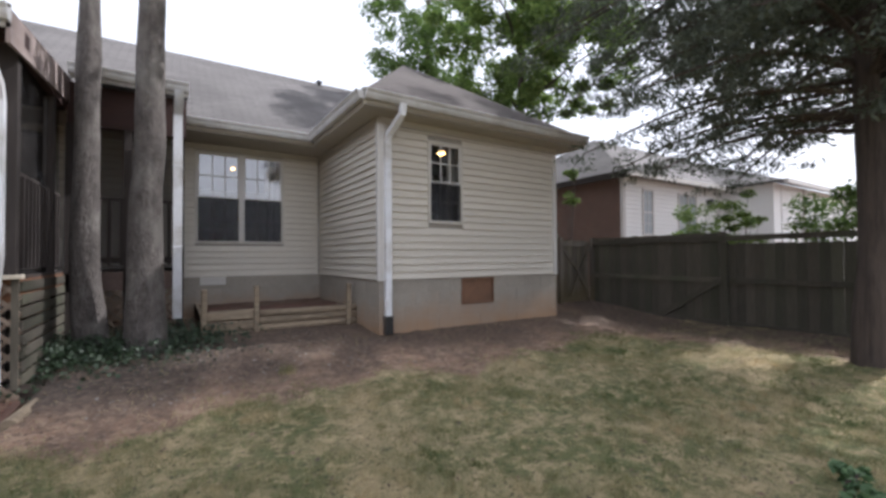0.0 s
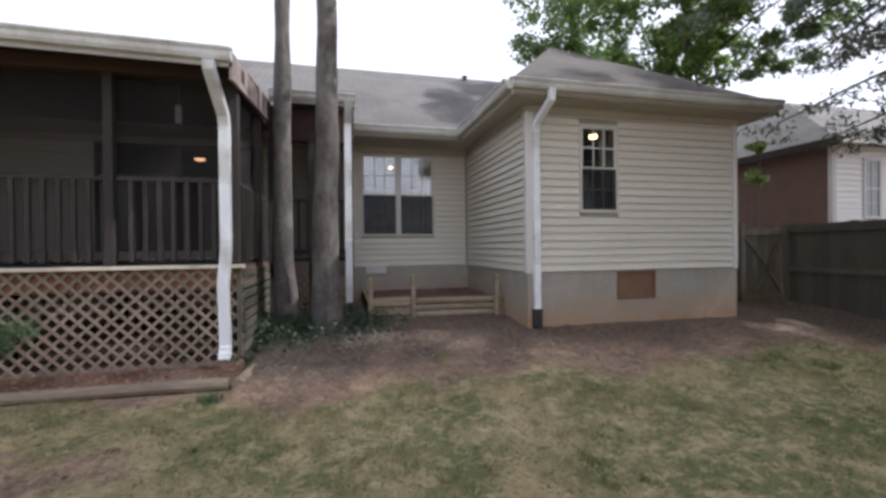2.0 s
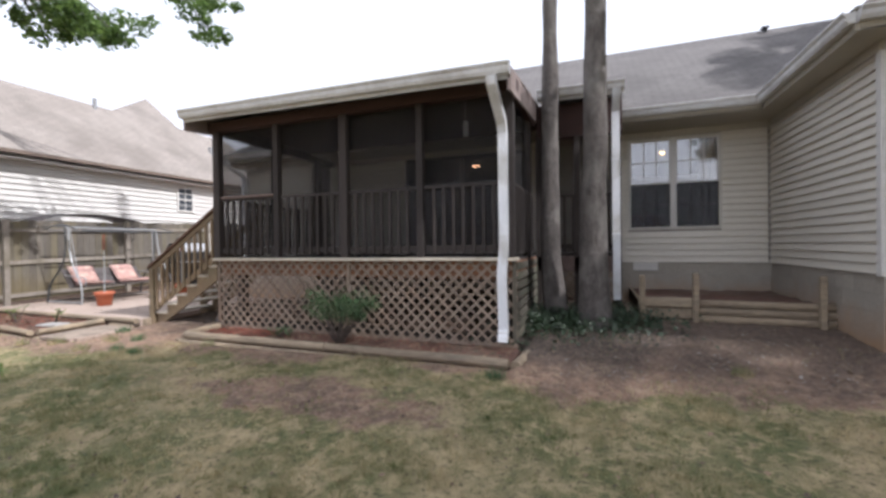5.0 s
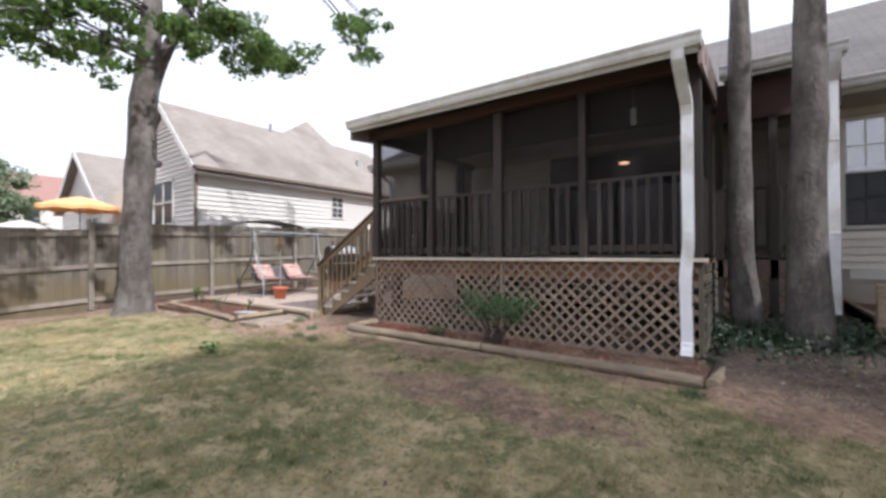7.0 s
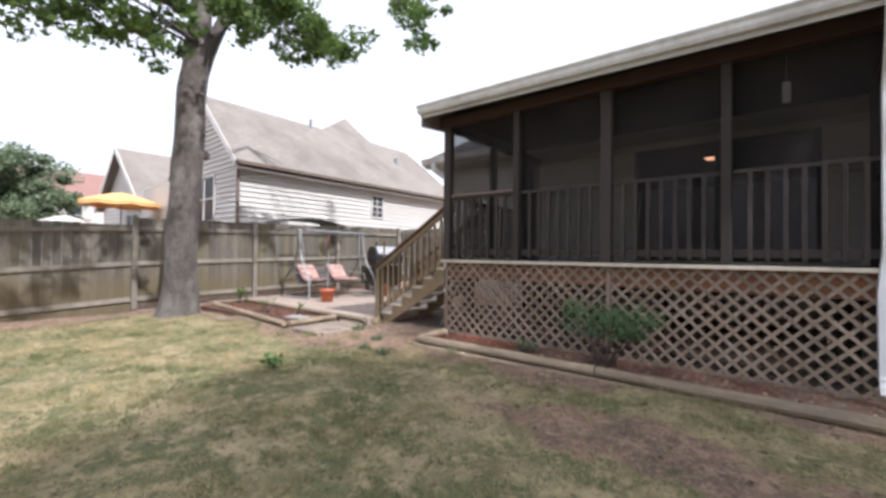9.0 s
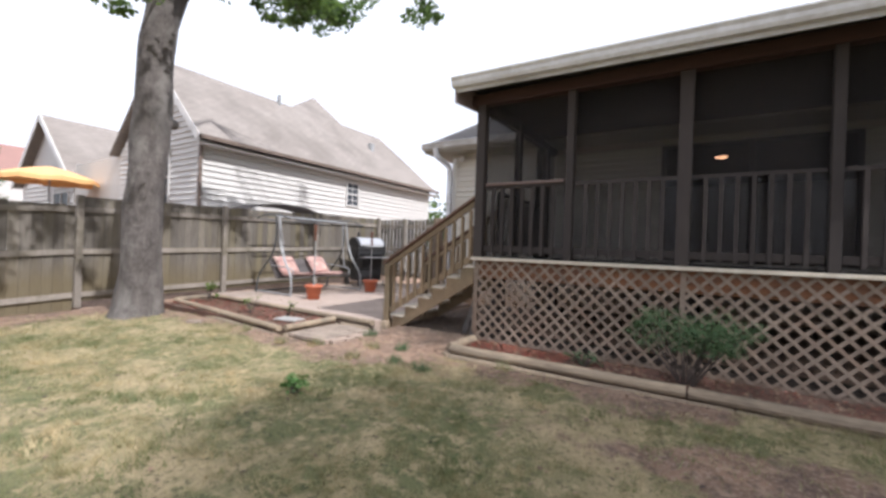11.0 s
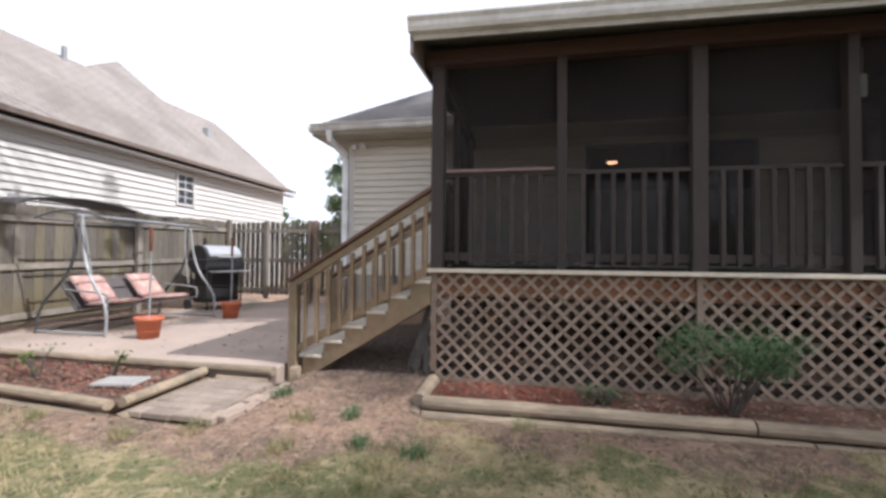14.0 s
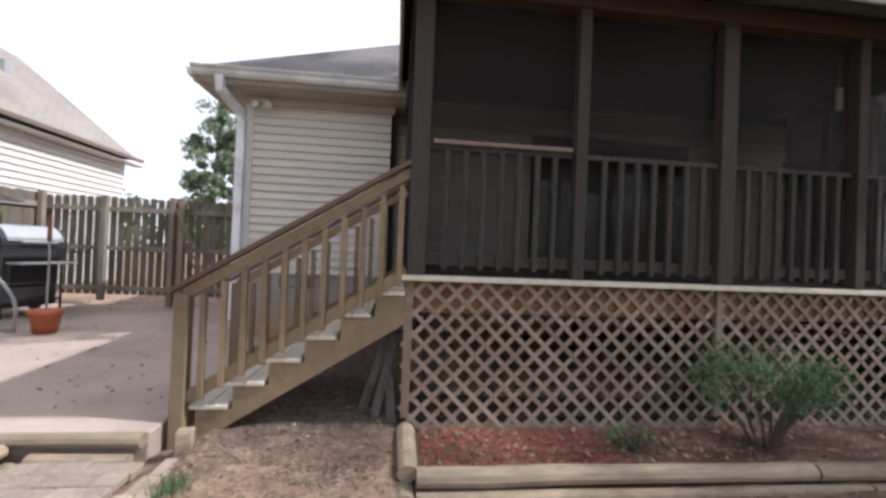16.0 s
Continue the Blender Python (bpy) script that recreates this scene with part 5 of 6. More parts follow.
def big_maple(base):
    """Forked trunk with a knot; limbs that end in drooping sprays of leaves; an unseen leaf mass added for shade."""
    rng = np.random.default_rng(13)
    t = thing("maple_tree", base, "large grey-trunked maple forking high, with a knot and low leafy limbs", "tree")

    def limb(pts, radii, name="limb", sides=8, rough=0.0):
        bm = bmesh.new()
        P = bend(pts, 6)
        R = [float(np.interp(i / 6, range(len(radii)), radii)) for i in range(len(P))]
        tube(bm, P, R, sides)
        if rough:
            for v in bm.verts:
                c = min(P, key=lambda p: abs(p.z - v.co.z))
                w = noise.noise(Vector((v.co.x * 4, v.co.y * 4, v.co.z * 1.3)))
                v.co += Vector((v.co.x - c.x, v.co.y - c.y, 0)) * (rough * w)
        return part(name, bm, M_BARK, t, smooth=True)

    limb([(0, 0, -0.15), (0, 0.02, 0.15), (0, 0.06, 0.8), (0.02, 0.06, 2.0), (0.02, 0.12, 3.2), (0, 0.17, 4.4), (0, 0.27, 5.4), (0, 0.34, 6.9), (0.1, 0.3, 9.0), (0.3, 0.1, 11.5)],
         [0.43, 0.335, 0.29, 0.27, 0.275, 0.25, 0.245, 0.18, 0.12, 0.04], "trunk", 20, 0.2)
    limb([(0, 0.36, 4.9), (0.02, 0.55, 5.65), (0.05, 1.0, 6.8), (0.1, 1.6, 8.0), (0.3, 2.4, 9.4)], [0.13, 0.135, 0.12, 0.09, 0.03])
    limb([(0.05, 0.2, 3.2), (0.12, 0.38, 3.22), (0.14, 0.47, 3.18)], [0.13, 0.10, 0.05], "knot", 10)
    centres = []
    ends = [(-2.5, 5.25), (-2.0, 5.05), (-1.4, 5.1), (-0.9, 5.15), (-2.3, 5.8), (-1.6, 5.7), (-1.1, 6.2), (-0.4, 5.95), (-3.0, 5.7), (-2.8, 6.3),
            (0.75, 6.35), (1.3, 6.1), (1.7, 6.7), (2.2, 6.4), (2.7, 6.3), (3.2, 6.8), (3.8, 6.55), (2.3, 6.9), (3.4, 6.4), (4.1, 6.8), (1.4, 6.7),
            (6.3, 8.7), (6.7, 8.2), (7.1, 9.2), (-3.8, 6.4), (-4.4, 6.0), (-5.2, 6.4), (-6.0, 6.6)]
    for y, z in ends:
        for side in (1, -1):
            s = (0.88 if y < 5 else 0.76) + side * rng.uniform(0.02, 0.09)
            e = np.array([10.2 * (1 - s), -3.2 + s * (y + 3.2) + rng.normal() * 0.1, 1.25 + s * (z - 1.25) + rng.normal() * 0.08])
            top = min(8.6, max(5.4, z + 0.5 - 0.1 * abs(y)))
            root = np.array([0.02, 0.3, top]) if y < 0.5 else np.array([0.08, 0.6 + 0.5 * (top - 5.65), top]) if y < 5 else np.array([0.3, 2.3, 9.2])
            mid = root * 0.45 + e * 0.55 + np.array([0, 0, 0.35])
            limb([root, mid, e], [0.035, 0.022, 0.008], "limb", 5)
            for k in range(5):
                f = rng.uniform(0.62 if y < 5 else 0.9, 1.05)
                centres.append(mid * (1 - f) + e * f + rng.normal(size=3) * np.array([0.3, 0.24, 0.13]))
    # leaf mass out of view, set off the trunk to shade the west fence
    centres += [np.array([4.3, -4.2, 9.0]) + b * np.array([3.2, 3.6, 1.5]) for b in ball(rng, 110)]
    c, n = clumps(rng, centres, 0.27, 62, 0.6)
    quads("crown", c, n, 0.062 * rng.uniform(0.6, 1.3, len(c)), M_LEAF, t, seed=13)
    return t


big_maple((-11.3, 3.2, gz(-11.3, 3.2)))
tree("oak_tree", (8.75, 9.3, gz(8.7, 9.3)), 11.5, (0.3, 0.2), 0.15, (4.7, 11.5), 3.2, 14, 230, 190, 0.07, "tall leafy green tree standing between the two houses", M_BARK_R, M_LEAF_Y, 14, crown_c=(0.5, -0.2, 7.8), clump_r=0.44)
tree("oak_tree", (9.6, 16.4, 0.2), 15, (0.3, 0.2), 0.18, (7.0, 14.5), 2.6, 12, 110, 130, 0.085, "tall thin-crowned tree rising behind the roof", M_BARK_R, M_LEAF, 15, crown_c=(-0.3, 0.0, 10.6), clump_r=0.6)
# added tree: blocks the sun on wall and lawn, fills out the cedar's foliage
tree("oak_tree", (12.7, 2.55, 0.2), 13, (0.0, 0.5), 0.14, (3.9, 12.5), 3.4, 10, 135, 140, 0.08, "dark-leaved tree added beyond the east fence to shade wall and lawn", M_BARK_R, M_CEDAR, 18, crown_c=(-0.8, 0.9, 8.0), clump_r=0.6)
# added out of view: its crown only casts the lawn's shade
tree("maple_tree", (10.15, -2.0, 0.1), 15.5, (-0.6, 0.5), 0.19, (10.8, 14.8), 2.6, 10, 205, 150, 0.085, "unseen maple added beyond the east fence to shade the lawn", M_BARK, M_LEAF, 19, crown_c=(-1.5, 1.5, 12.7), clump_r=0.6)
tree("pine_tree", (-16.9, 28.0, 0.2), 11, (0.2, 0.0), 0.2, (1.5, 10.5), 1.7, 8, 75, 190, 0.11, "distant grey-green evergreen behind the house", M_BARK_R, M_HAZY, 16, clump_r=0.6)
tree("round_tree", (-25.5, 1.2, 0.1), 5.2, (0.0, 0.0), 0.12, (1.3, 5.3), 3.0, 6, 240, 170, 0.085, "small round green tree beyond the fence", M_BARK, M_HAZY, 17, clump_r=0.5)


def cedar(base, height, seed, label):
    rng = np.random.default_rng(seed)
    t = thing("cedar_tree", base, label, "tree")
    for dx, dy, r in ((0, 0, 0.15), (0.30, -0.15, 0.17)):
        bm = bmesh.new()
        P = bend([(dx, dy, -0.15), (dx, dy, 0.2), (dx * 0.9, dy - 0.05, 2.0), (dx * 1.1, dy, 5.0), (dx, dy, height)], 6)
        tube(bm, P, [max(0.03, r * (1.45 if i < 3 else 1.0) * (1 - 0.85 * p.z / height)) for i, p in enumerate(P)], 16)
        for v in bm.verts:
            v.co += Vector((v.co.x - dx, v.co.y - dy, 0)) * 0.3 * noise.noise(Vector((v.co.x * 9, v.co.y * 9, v.co.z * 1.2)))
        part("trunk", bm, M_BARK_R, t, smooth=True)
    C, N, S = [], [], []
    for k in range(250):
        z = rng.uniform(3.2, height - 0.3) if k > 95 else rng.uniform(2.6, 5.4)
        az = rng.uniform(0, 2 * math.pi)
        reach = (3.8 - 0.11 * max(0, z - 6.5)) * rng.uniform(0.6, 1.05)
        if z < 4.2:
            reach *= 0.8
        if z < 6.3 and math.cos(az + 0.2) > 0.85:
            reach *= 0.8
        out = np.array([math.cos(az), math.sin(az), 0])
        end = np.array([0.1, 0, z]) + out * reach + np.array([0, 0, -0.25 * reach + 0.35])
        mid = np.array([0.1, 0, z]) + out * reach * 0.5 + np.array([0, 0, 0.12])
        bm = bmesh.new()
        line = bend([(0.1, 0, z), mid, end], 4)
        tube(bm, line, [0.035 * (1 - 0.8 * i / 8) for i in range(9)], 5)
        part("limb", bm, M_BARK_R, t)
        for i in range(3, 9):
            p = np.array(line[i])
            for j in range(3):
                side = np.cross(out, [0, 0, 1]) * rng.uniform(-0.55, 0.55) + out * rng.uniform(-0.25, 0.35)
                q = p + side + np.array([0, 0, rng.uniform(-0.16, 0.03)])
                kk = 40
                b = ball(rng, kk) * np.array([0.20, 0.20, 0.075])
                C.append(q + b)
                N.append(rng.normal(size=(kk, 3)))
                S.append(np.full(kk, 0.034) * rng.uniform(0.6, 1.4, kk))
    quads("crown", np.concatenate(C), np.concatenate(N), np.concatenate(S), M_CEDAR, t, aspect=0.3, seed=seed)
    return t


cedar((6.55, 1.35, gz(6.55, 1.35)), 13.0, 21, "dark cedar with reddish twin trunks and drooping sprays")


# shrubs and low plants
def shrub(name, base, w, h, n, leaf, material, label, seed, stems=9, low=0.62):
    rng = np.random.default_rng(seed)
    s = thing(name, base, label, "shrub")
    cs = []
    for k in range(stems):
        a = rng.uniform(0, 2 * math.pi)
        e = Vector((math.cos(a) * w * 0.5 * rng.uniform(0.4, 0.95), math.sin(a) * w * 0.35 * rng.uniform(0.3, 0.9), h * rng.uniform(low, 0.9)))
        bm = bmesh.new()
        tube(bm, bend([(rng.uniform(-0.04, 0.04), rng.uniform(-0.04, 0.04), -0.04), e * 0.5 + Vector((0, 0, 0.03)), e], 3), [0.012 * (1 - 0.7 * i / 6) for i in range(7)], 5)
        part("stem", bm, M_BARK_R, s)
        cs += [np.array(e), np.array(e) * 0.8 + rng.normal(size=3) * 0.05]
    c, nn = clumps(rng, cs, 0.16 * max(w, 0.5), n // len(cs), 0.6)
    quads("foliage", c, nn, leaf * rng.uniform(0.6, 1.3, len(c)), material, s, seed=seed)
    return s


shrub("boxwood_shrub", (-3.56, 4.84, 0.12), 1.12, 0.80, 6400, 0.0125, M_BUSH, "leggy dark green shrub in the mulch bed", 31, 16)
shrub("weed_plant", (-11.9, 4.7, 0.17), 0.35, 0.42, 120, 0.035, M_LEAF_Y, "young green weed at the fence end of the bed", 32, 4)
shrub("weed_plant", (-9.9, 4.35, 0.17), 0.45, 0.35, 90, 0.02, M_LEAF_Y, "spindly pale green plant in the mulch", 33, 5)
shrub("weed_plant", (-9.3, 4.6, 0.17), 0.3, 0.3, 60, 0.02, M_LEAF_Y, "spindly pale green plant in the mulch", 34, 4)
shrub("weed_plant", (-6.45, 2.55, gz(-6.45, 2.55)), 0.24, 0.10, 100, 0.03, M_WEED, "low broad-leaved weed in the lawn", 35, 5)
shrub("weed_plant", (-4.55, 4.85, 0.17), 0.5, 0.12, 160, 0.022, M_BUSH, "creeping green weed in the mulch", 36, 6)
shrub("weed_plant", (3.3, 0.75, gz(3.3, 0.75)), 0.5, 0.10, 160, 0.04, M_BUSH, "low green weed clump in the lawn", 37, 5)
shrub("garden_shrub", (9.3, 4.5, 0.2), 1.6, 2.6, 2200, 0.04, M_LEAF_Y, "yellow-green shrub showing over the fence", 38, 9)
shrub("garden_shrub", (9.4, 3.8, 0.2), 1.2, 2.75, 1500, 0.04, M_LEAF_Y, "yellow-green shrub showing over the fence", 39, 7)
shrub("garden_shrub", (9.6, 2.3, 0.2), 2.2, 2.7, 3500, 0.04, M_LEAF, "dark green shrub showing over the fence", 40, 9)
shrub("garden_shrub", (8.6, 7.4, 0.2), 0.8, 3.9, 700, 0.045, M_LEAF_Y, "leafy green bush beyond the gate", 41, 8, 0.84)

rng = np.random.default_rng(5)
k = 5600
px = np.concatenate([rng.normal(-0.55, 0.5, k // 2), rng.normal(0.0, 0.4, k // 4), rng.normal(-1.1, 0.3, k // 4)])
py = np.concatenate([rng.normal(5.95, 0.35, k // 2), rng.normal(6.3, 0.25, k // 4), rng.normal(6.0, 0.35, k // 4)])
py = np.minimum(py, 6.78)
quads("ivy_patch", np.stack([px, py, ground_z(px, py) + 0.02 + rng.random(len(px)) ** 2 * 0.16], 1), rng.normal(size=(len(px), 3)) * 0.6 + [0, -0.3, 1], rng.uniform(0.012, 0.03, len(px)), M_IVY, label="dark ivy round the feet of the twin trees", kind="stuff", aspect=0.8)


def scatter(name, n, x, y, keep, size, material, label, seed, lift=0.008, aspect=0.6, top=None):
    rng = np.random.default_rng(seed)
    px, py = rng.uniform(*x, n), rng.uniform(*y, n)
    w = rng.random(n) < keep(px, py)
    px, py = px[w], py[w]
    z = (ground_z(px, py) if top is None else top) + lift
    return quads(name, np.stack([px, py, z * np.ones(len(px))], 1), rng.normal(size=(len(px), 3)) * 0.25 + [0, 0, 1], rng.uniform(*size, len(px)), material, label=label, kind="stuff", aspect=aspect, seed=seed)


scatter("fallen_leaves", 15000, (-12, 8), (0.3, 7.0), lambda a, b: 0.16 + 0.5 * bare(a, b), (0.008, 0.026), M_LITTER, "dry brown leaves scattered on the ground", 51)
scatter("fallen_leaves", 500, (-12.3, -7.8), (5.2, 10.5), lambda a, b: 0.6 + 0 * a, (0.01, 0.03), M_LITTER, "dry leaf bits on the patio", 52, top=0.265)
scatter("mulch_chips", 9000, (-6.0, -1.2), (4.62, 5.2), lambda a, b: np.where(a < -4.75, 1.0, 0.10), (0.008, 0.02), M_MULCH, "red-dyed mulch chips", 53, top=0.185, aspect=0.35)
scatter("mulch_chips", 2300, (-12.2, -8.55), (4.05, 4.92), lambda a, b: 0.75 + 0 * a, (0.012, 0.03), M_MULCH, "red-dyed mulch chips", 54, top=0.19, aspect=0.35)
scatter("fallen_leaves", 2600, (-12.2, -8.55), (4.05, 4.92), lambda a, b: 0.7 + 0 * a, (0.01, 0.028), M_LITTER, "pale dry leaves on the mulch", 56, top=0.192)
scatter("fallen_leaves", 1100, (-7.5, -6.1), (4.3, 7.5), lambda a, b: 0.8 + 0 * a, (0.008, 0.022), M_LITTER, "dry leaves gathered under the stairs", 57)
scatter("fallen_leaves", 900, (-6.0, -1.2), (4.62, 5.2), lambda a, b: 0.8 + 0 * a, (0.01, 0.03), M_LITTER, "dry leaves on the porch mulch", 58, top=0.19)
scatter("pebbles", 500, (-0.6, 2.4), (4.2, 6.0), lambda a, b: 0.6 + 0 * a, (0.006, 0.018), M_STONE, "pale pebbles and shell bits in the dirt", 55, aspect=0.9)


def make_grass():
    rng = np.random.default_rng(9)
    n = 420000
    k = 15000
    tx, ty = rng.uniform(-12.6, 8.1, k), rng.uniform(-0.6, 5.6, k)
    i = rng.integers(0, k, n)
    spread = rng.uniform(0.02, 0.06, k)[i]
    x, y = tx[i] + rng.normal(size=n) * spread, ty[i] + rng.normal(size=n) * spread
    cell = 0.5 + 0.5 * np.sin(2.3 * x + 1.1 * np.sin(1.9 * y)) * np.cos(2.9 * y + 0.7 * np.sin(2.3 * x))
    keep = rng.random(n) < (1 - 0.96 * bare(x, y)) * (0.35 + 0.65 * cell)
    x, y = x[keep], y[keep]
    n = len(x)
    z = ground_z(x, y)
    h = rng.uniform(0.015, 0.045, n) * (0.6 + 0.9 * cell[keep])
    a = rng.uniform(0, 2 * math.pi, n)
    lean = rng.uniform(0.2, 1.2, n)
    w = rng.uniform(0.0022, 0.0042, n)
    b = rng.uniform(0, 2 * math.pi, n)
    v = np.empty((n, 3, 3))
    v[:, 0] = np.stack([x - w * np.cos(a), y - w * np.sin(a), z], 1)
    v[:, 1] = np.stack([x + w * np.cos(a), y + w * np.sin(a), z], 1)
    v[:, 2] = np.stack([x + h * lean * np.cos(b), y + h * lean * np.sin(b), z + h], 1)
    me = bpy.data.meshes.new("grass")
    me.vertices.add(3 * n)
    me.vertices.foreach_set("co", v.ravel())
    me.loops.add(3 * n)
    me.loops.foreach_set("vertex_index", np.arange(3 * n))
    me.polygons.add(n)
    me.polygons.foreach_set("loop_start", np.arange(0, 3 * n, 3))
    me.update(calc_edges=True)
    put("grass", me, M_GRASS, None, None, "thin patchy lawn, half green and half straw", "stuff")


make_grass()


def tuft(x, y, r, n, seed):
    rng = np.random.default_rng(seed)
    t = thing("grass_tuft", (x, y, gz(x, y)), "taller green grass tuft in bare dirt", "grass tuft", "grass tufts")
    a, d = rng.uniform(0, 2 * math.pi, n), r * rng.random(n) ** 0.7
    h, b, w = rng.uniform(0.05, 0.13, n), rng.uniform(0, 2 * math.pi, n), 0.003
    px, py = d * np.cos(a), d * np.sin(a)
    v = np.stack([np.stack([px - w * np.cos(b), py - w * np.sin(b), 0 * h], 1), np.stack([px + w * np.cos(b), py + w * np.sin(b), 0 * h], 1), np.stack([px + 0.5 * h * np.cos(b + 1.5), py + 0.5 * h * np.sin(b + 1.5), h], 1)], 1)
    me = bpy.data.meshes.new("foliage")
    me.from_pydata(v.reshape(-1, 3).tolist(), [], np.arange(3 * n).reshape(-1, 3).tolist())
    put("foliage", me, M_BUSH if seed % 2 else M_GRASS, t)


for i, (x, y) in enumerate(((-6.9, 4.05), (-6.55, 4.2), (-7.6, 3.75), (-6.3, 3.75), (-8.0, 3.55), (-5.9, 3.7), (-6.8, 3.6), (-7.35, 4.5), (-5.2, 4.2), (-5.05, 4.65), (-8.9, 3.6), (-1.2, 4.0), (1.0, 4.6))):
    tuft(x, y, 0.10, 110, 60 + i)


# ---- patio things ----
def pot(x, y, label, stake=1.35):
    p = thing("flower_pot", (x, y, 0.262), label, "flower pot", "pots on the patio")
    bm = bmesh.new()
    prof = [(0.125, 0.0), (0.16, 0.24), (0.182, 0.245), (0.188, 0.295), (0.168, 0.296), (0.155, 0.25), (0.14, 0.10)]
    n = 24
    rings = [[bm.verts.new((r * math.cos(2 * math.pi * i / n), r * math.sin(2 * math.pi * i / n), z)) for i in range(n)] for r, z in prof]
    for a, b in zip(rings, rings[1:]):
        for i in range(n):
            bm.faces.new((a[i], a[(i + 1) % n], b[(i + 1) % n], b[i]))
    bm.faces.new(rings[0][::-1])
    part("shell", bm, M_TERRA, p, smooth=True)
    bm = bmesh.new()
    bmesh.ops.create_circle(bm, cap_ends=True, segments=20, radius=0.150)
    part("soil", bm, M_SOIL_SHADE, p, m=pose(0, 0, 0.235))
    bm = bmesh.new()
    tube(bm, [(0, 0, 0.1), (0.01, 0, 0.8), (0.0, 0, stake)], [0.013, 0.013, 0.011], 7)
    st = part("stake", bm, M_STEEL, p, "thin grey stake with a rusty top")
    bm = bmesh.new()
    tube(bm, [(0, 0, stake - 0.34), (0, 0, stake)], 0.024, 8)
    part("torch", bm, M_RUST, p, "rusty brown torch head")
    return p


pot(-10.35, 6.03, "orange plastic pot of soil with a tall torch stake", 1.55)
pot(-10.62, 8.05, "orange plastic pot of soil with a stake near the grill", 1.5)

SX, SY, SZ = -11.6, 7.0, 0.262
swing = thing("patio_swing", (SX, SY, SZ), "bare-framed patio swing seat with pink cushions", "patio swing")
for s in (-1.05, 1.05):
    bm = bmesh.new()
    tube(bm, bend([(0.62, s, 0.0), (0.60, s, 0.42), (0.30, s * 0.98, 0.85), (0.16, s * 0.97, 1.25), (0.10, s * 0.96, 1.72)], 5), 0.021, 8)
    part("front_leg", bm, M_STEEL, swing, "pale bent steel tube")
    bm = bmesh.new()
    tube(bm, bend([(-0.62, s, 0.0), (-0.50, s, 0.42), (-0.12, s * 0.98, 0.85), (0.02, s * 0.97, 1.25), (-0.02, s * 0.96, 1.72)], 5), 0.021, 8)
    part("rear_leg", bm, M_STEEL_D, swing)
    bm = bmesh.new()
    tube(bm, [(-0.6, s, 0.03), (0.6, s, 0.03)], 0.018, 8)
    part("foot_bar", bm, M_STEEL, swing)
    bm = bmesh.new()
    tube(bm, bend([(-0.62, s * 1.05, 1.68), (-0.3, s * 1.03, 1.77), (0.1, s * 1.03, 1.78), (0.62, s * 1.05, 1.66)], 4), 0.014, 7)
    part("canopy_arm", bm, M_STEEL_D, swing)
    bm = bmesh.new()
    tube(bm, bend([(0.04, s * 0.90, 1.70), (0.10, s * 0.86, 1.2), (0.20, s * 0.84, 0.62)], 4), 0.010, 6)
    part("hanger", bm, M_STEEL, swing)
for x, z, m_ in ((0.05, 1.73, M_STEEL), (-0.62, 1.68, M_STEEL_D), (0.62, 1.66, M_STEEL_D), (-0.3, 1.77, M_STEEL_D)):
    bm = bmesh.new()
    tube(bm, [(x, -1.03, z), (x, 1.03, z)], 0.016, 8)
    part("top_bar", bm, m_, swing)
bm = bmesh.new()
tube(bm, [(-0.60, -1.05, 0.03), (-0.60, 1.05, 0.03)], 0.018, 8)
part("foot_bar", bm, M_STEEL_D, swing)
seat_q = cube(-0.28, 0.28, -0.85, 0.85, -0.012, 0.012)
part("seat", seat_q, M_SLING, swing, m=pose(0.14, 0, 0.362, 0, -6, 0))
part("backrest", cube(-0.02, 0.0, -0.85, 0.85, 0.0, 0.55), M_SLING, swing, m=pose(-0.15, 0, 0.33, 0, -38, 0))
for s in (-0.85, 0.85):
    bm = bmesh.new()
    tube(bm, bend([(0.40, s, 0.39), (0.40, s, 0.55), (0.12, s, 0.60), (-0.36, s, 0.62)], 4), 0.014, 7)
    part("armrest", bm, M_STEEL, swing)


def cushion(y, label):
    c = thing("seat_cushion", (SX, SY + y, SZ), label, "cushion", "swing cushions")
    for nm, m_, d in (("seat_pad", pose(0.16, 0, 0.425, 0, -6, 0), (0.28, 0.27, 0.05)), ("back_pad", pose(-0.24, 0, 0.63, 0, 50, 0), (0.26, 0.27, 0.06))):
        bm = bmesh.new()
        n = 8
        g = {}
        for sgn in (1, -1):
            for i in range(n + 1):
                for j in range(n + 1):
                    u, v = 2 * i / n - 1, 2 * j / n - 1
                    edge = i in (0, n) or j in (0, n)
                    if edge and sgn < 0:
                        g[(i, j, -1)] = g[(i, j, 1)]
                        continue
                    t = (1 - u ** 4) * (1 - v ** 4)
                    dim = sum(0.35 * math.exp(-((u - a) ** 2 + (v - b) ** 2) / 0.05) for a in (-0.4, 0.4) for b in (-0.4, 0.4))
                    g[(i, j, sgn)] = bm.verts.new((u * d[0], v * d[1], sgn * d[2] * max(0.0, t ** 0.6 - dim)))
        for sgn in (1, -1):
            for i in range(n):
                for j in range(n):
                    bm.faces.new([g[(i, j, sgn)], g[(i + 1, j, sgn)], g[(i + 1, j + 1, sgn)], g[(i, j + 1, sgn)]])
        part(nm, bm, M_CUSHION, c, m=m_, smooth=True)


cushion(-0.52, "pink floral tufted cushion set on the swing seat")
cushion(0.40, "pink floral tufted cushion set on the swing seat")

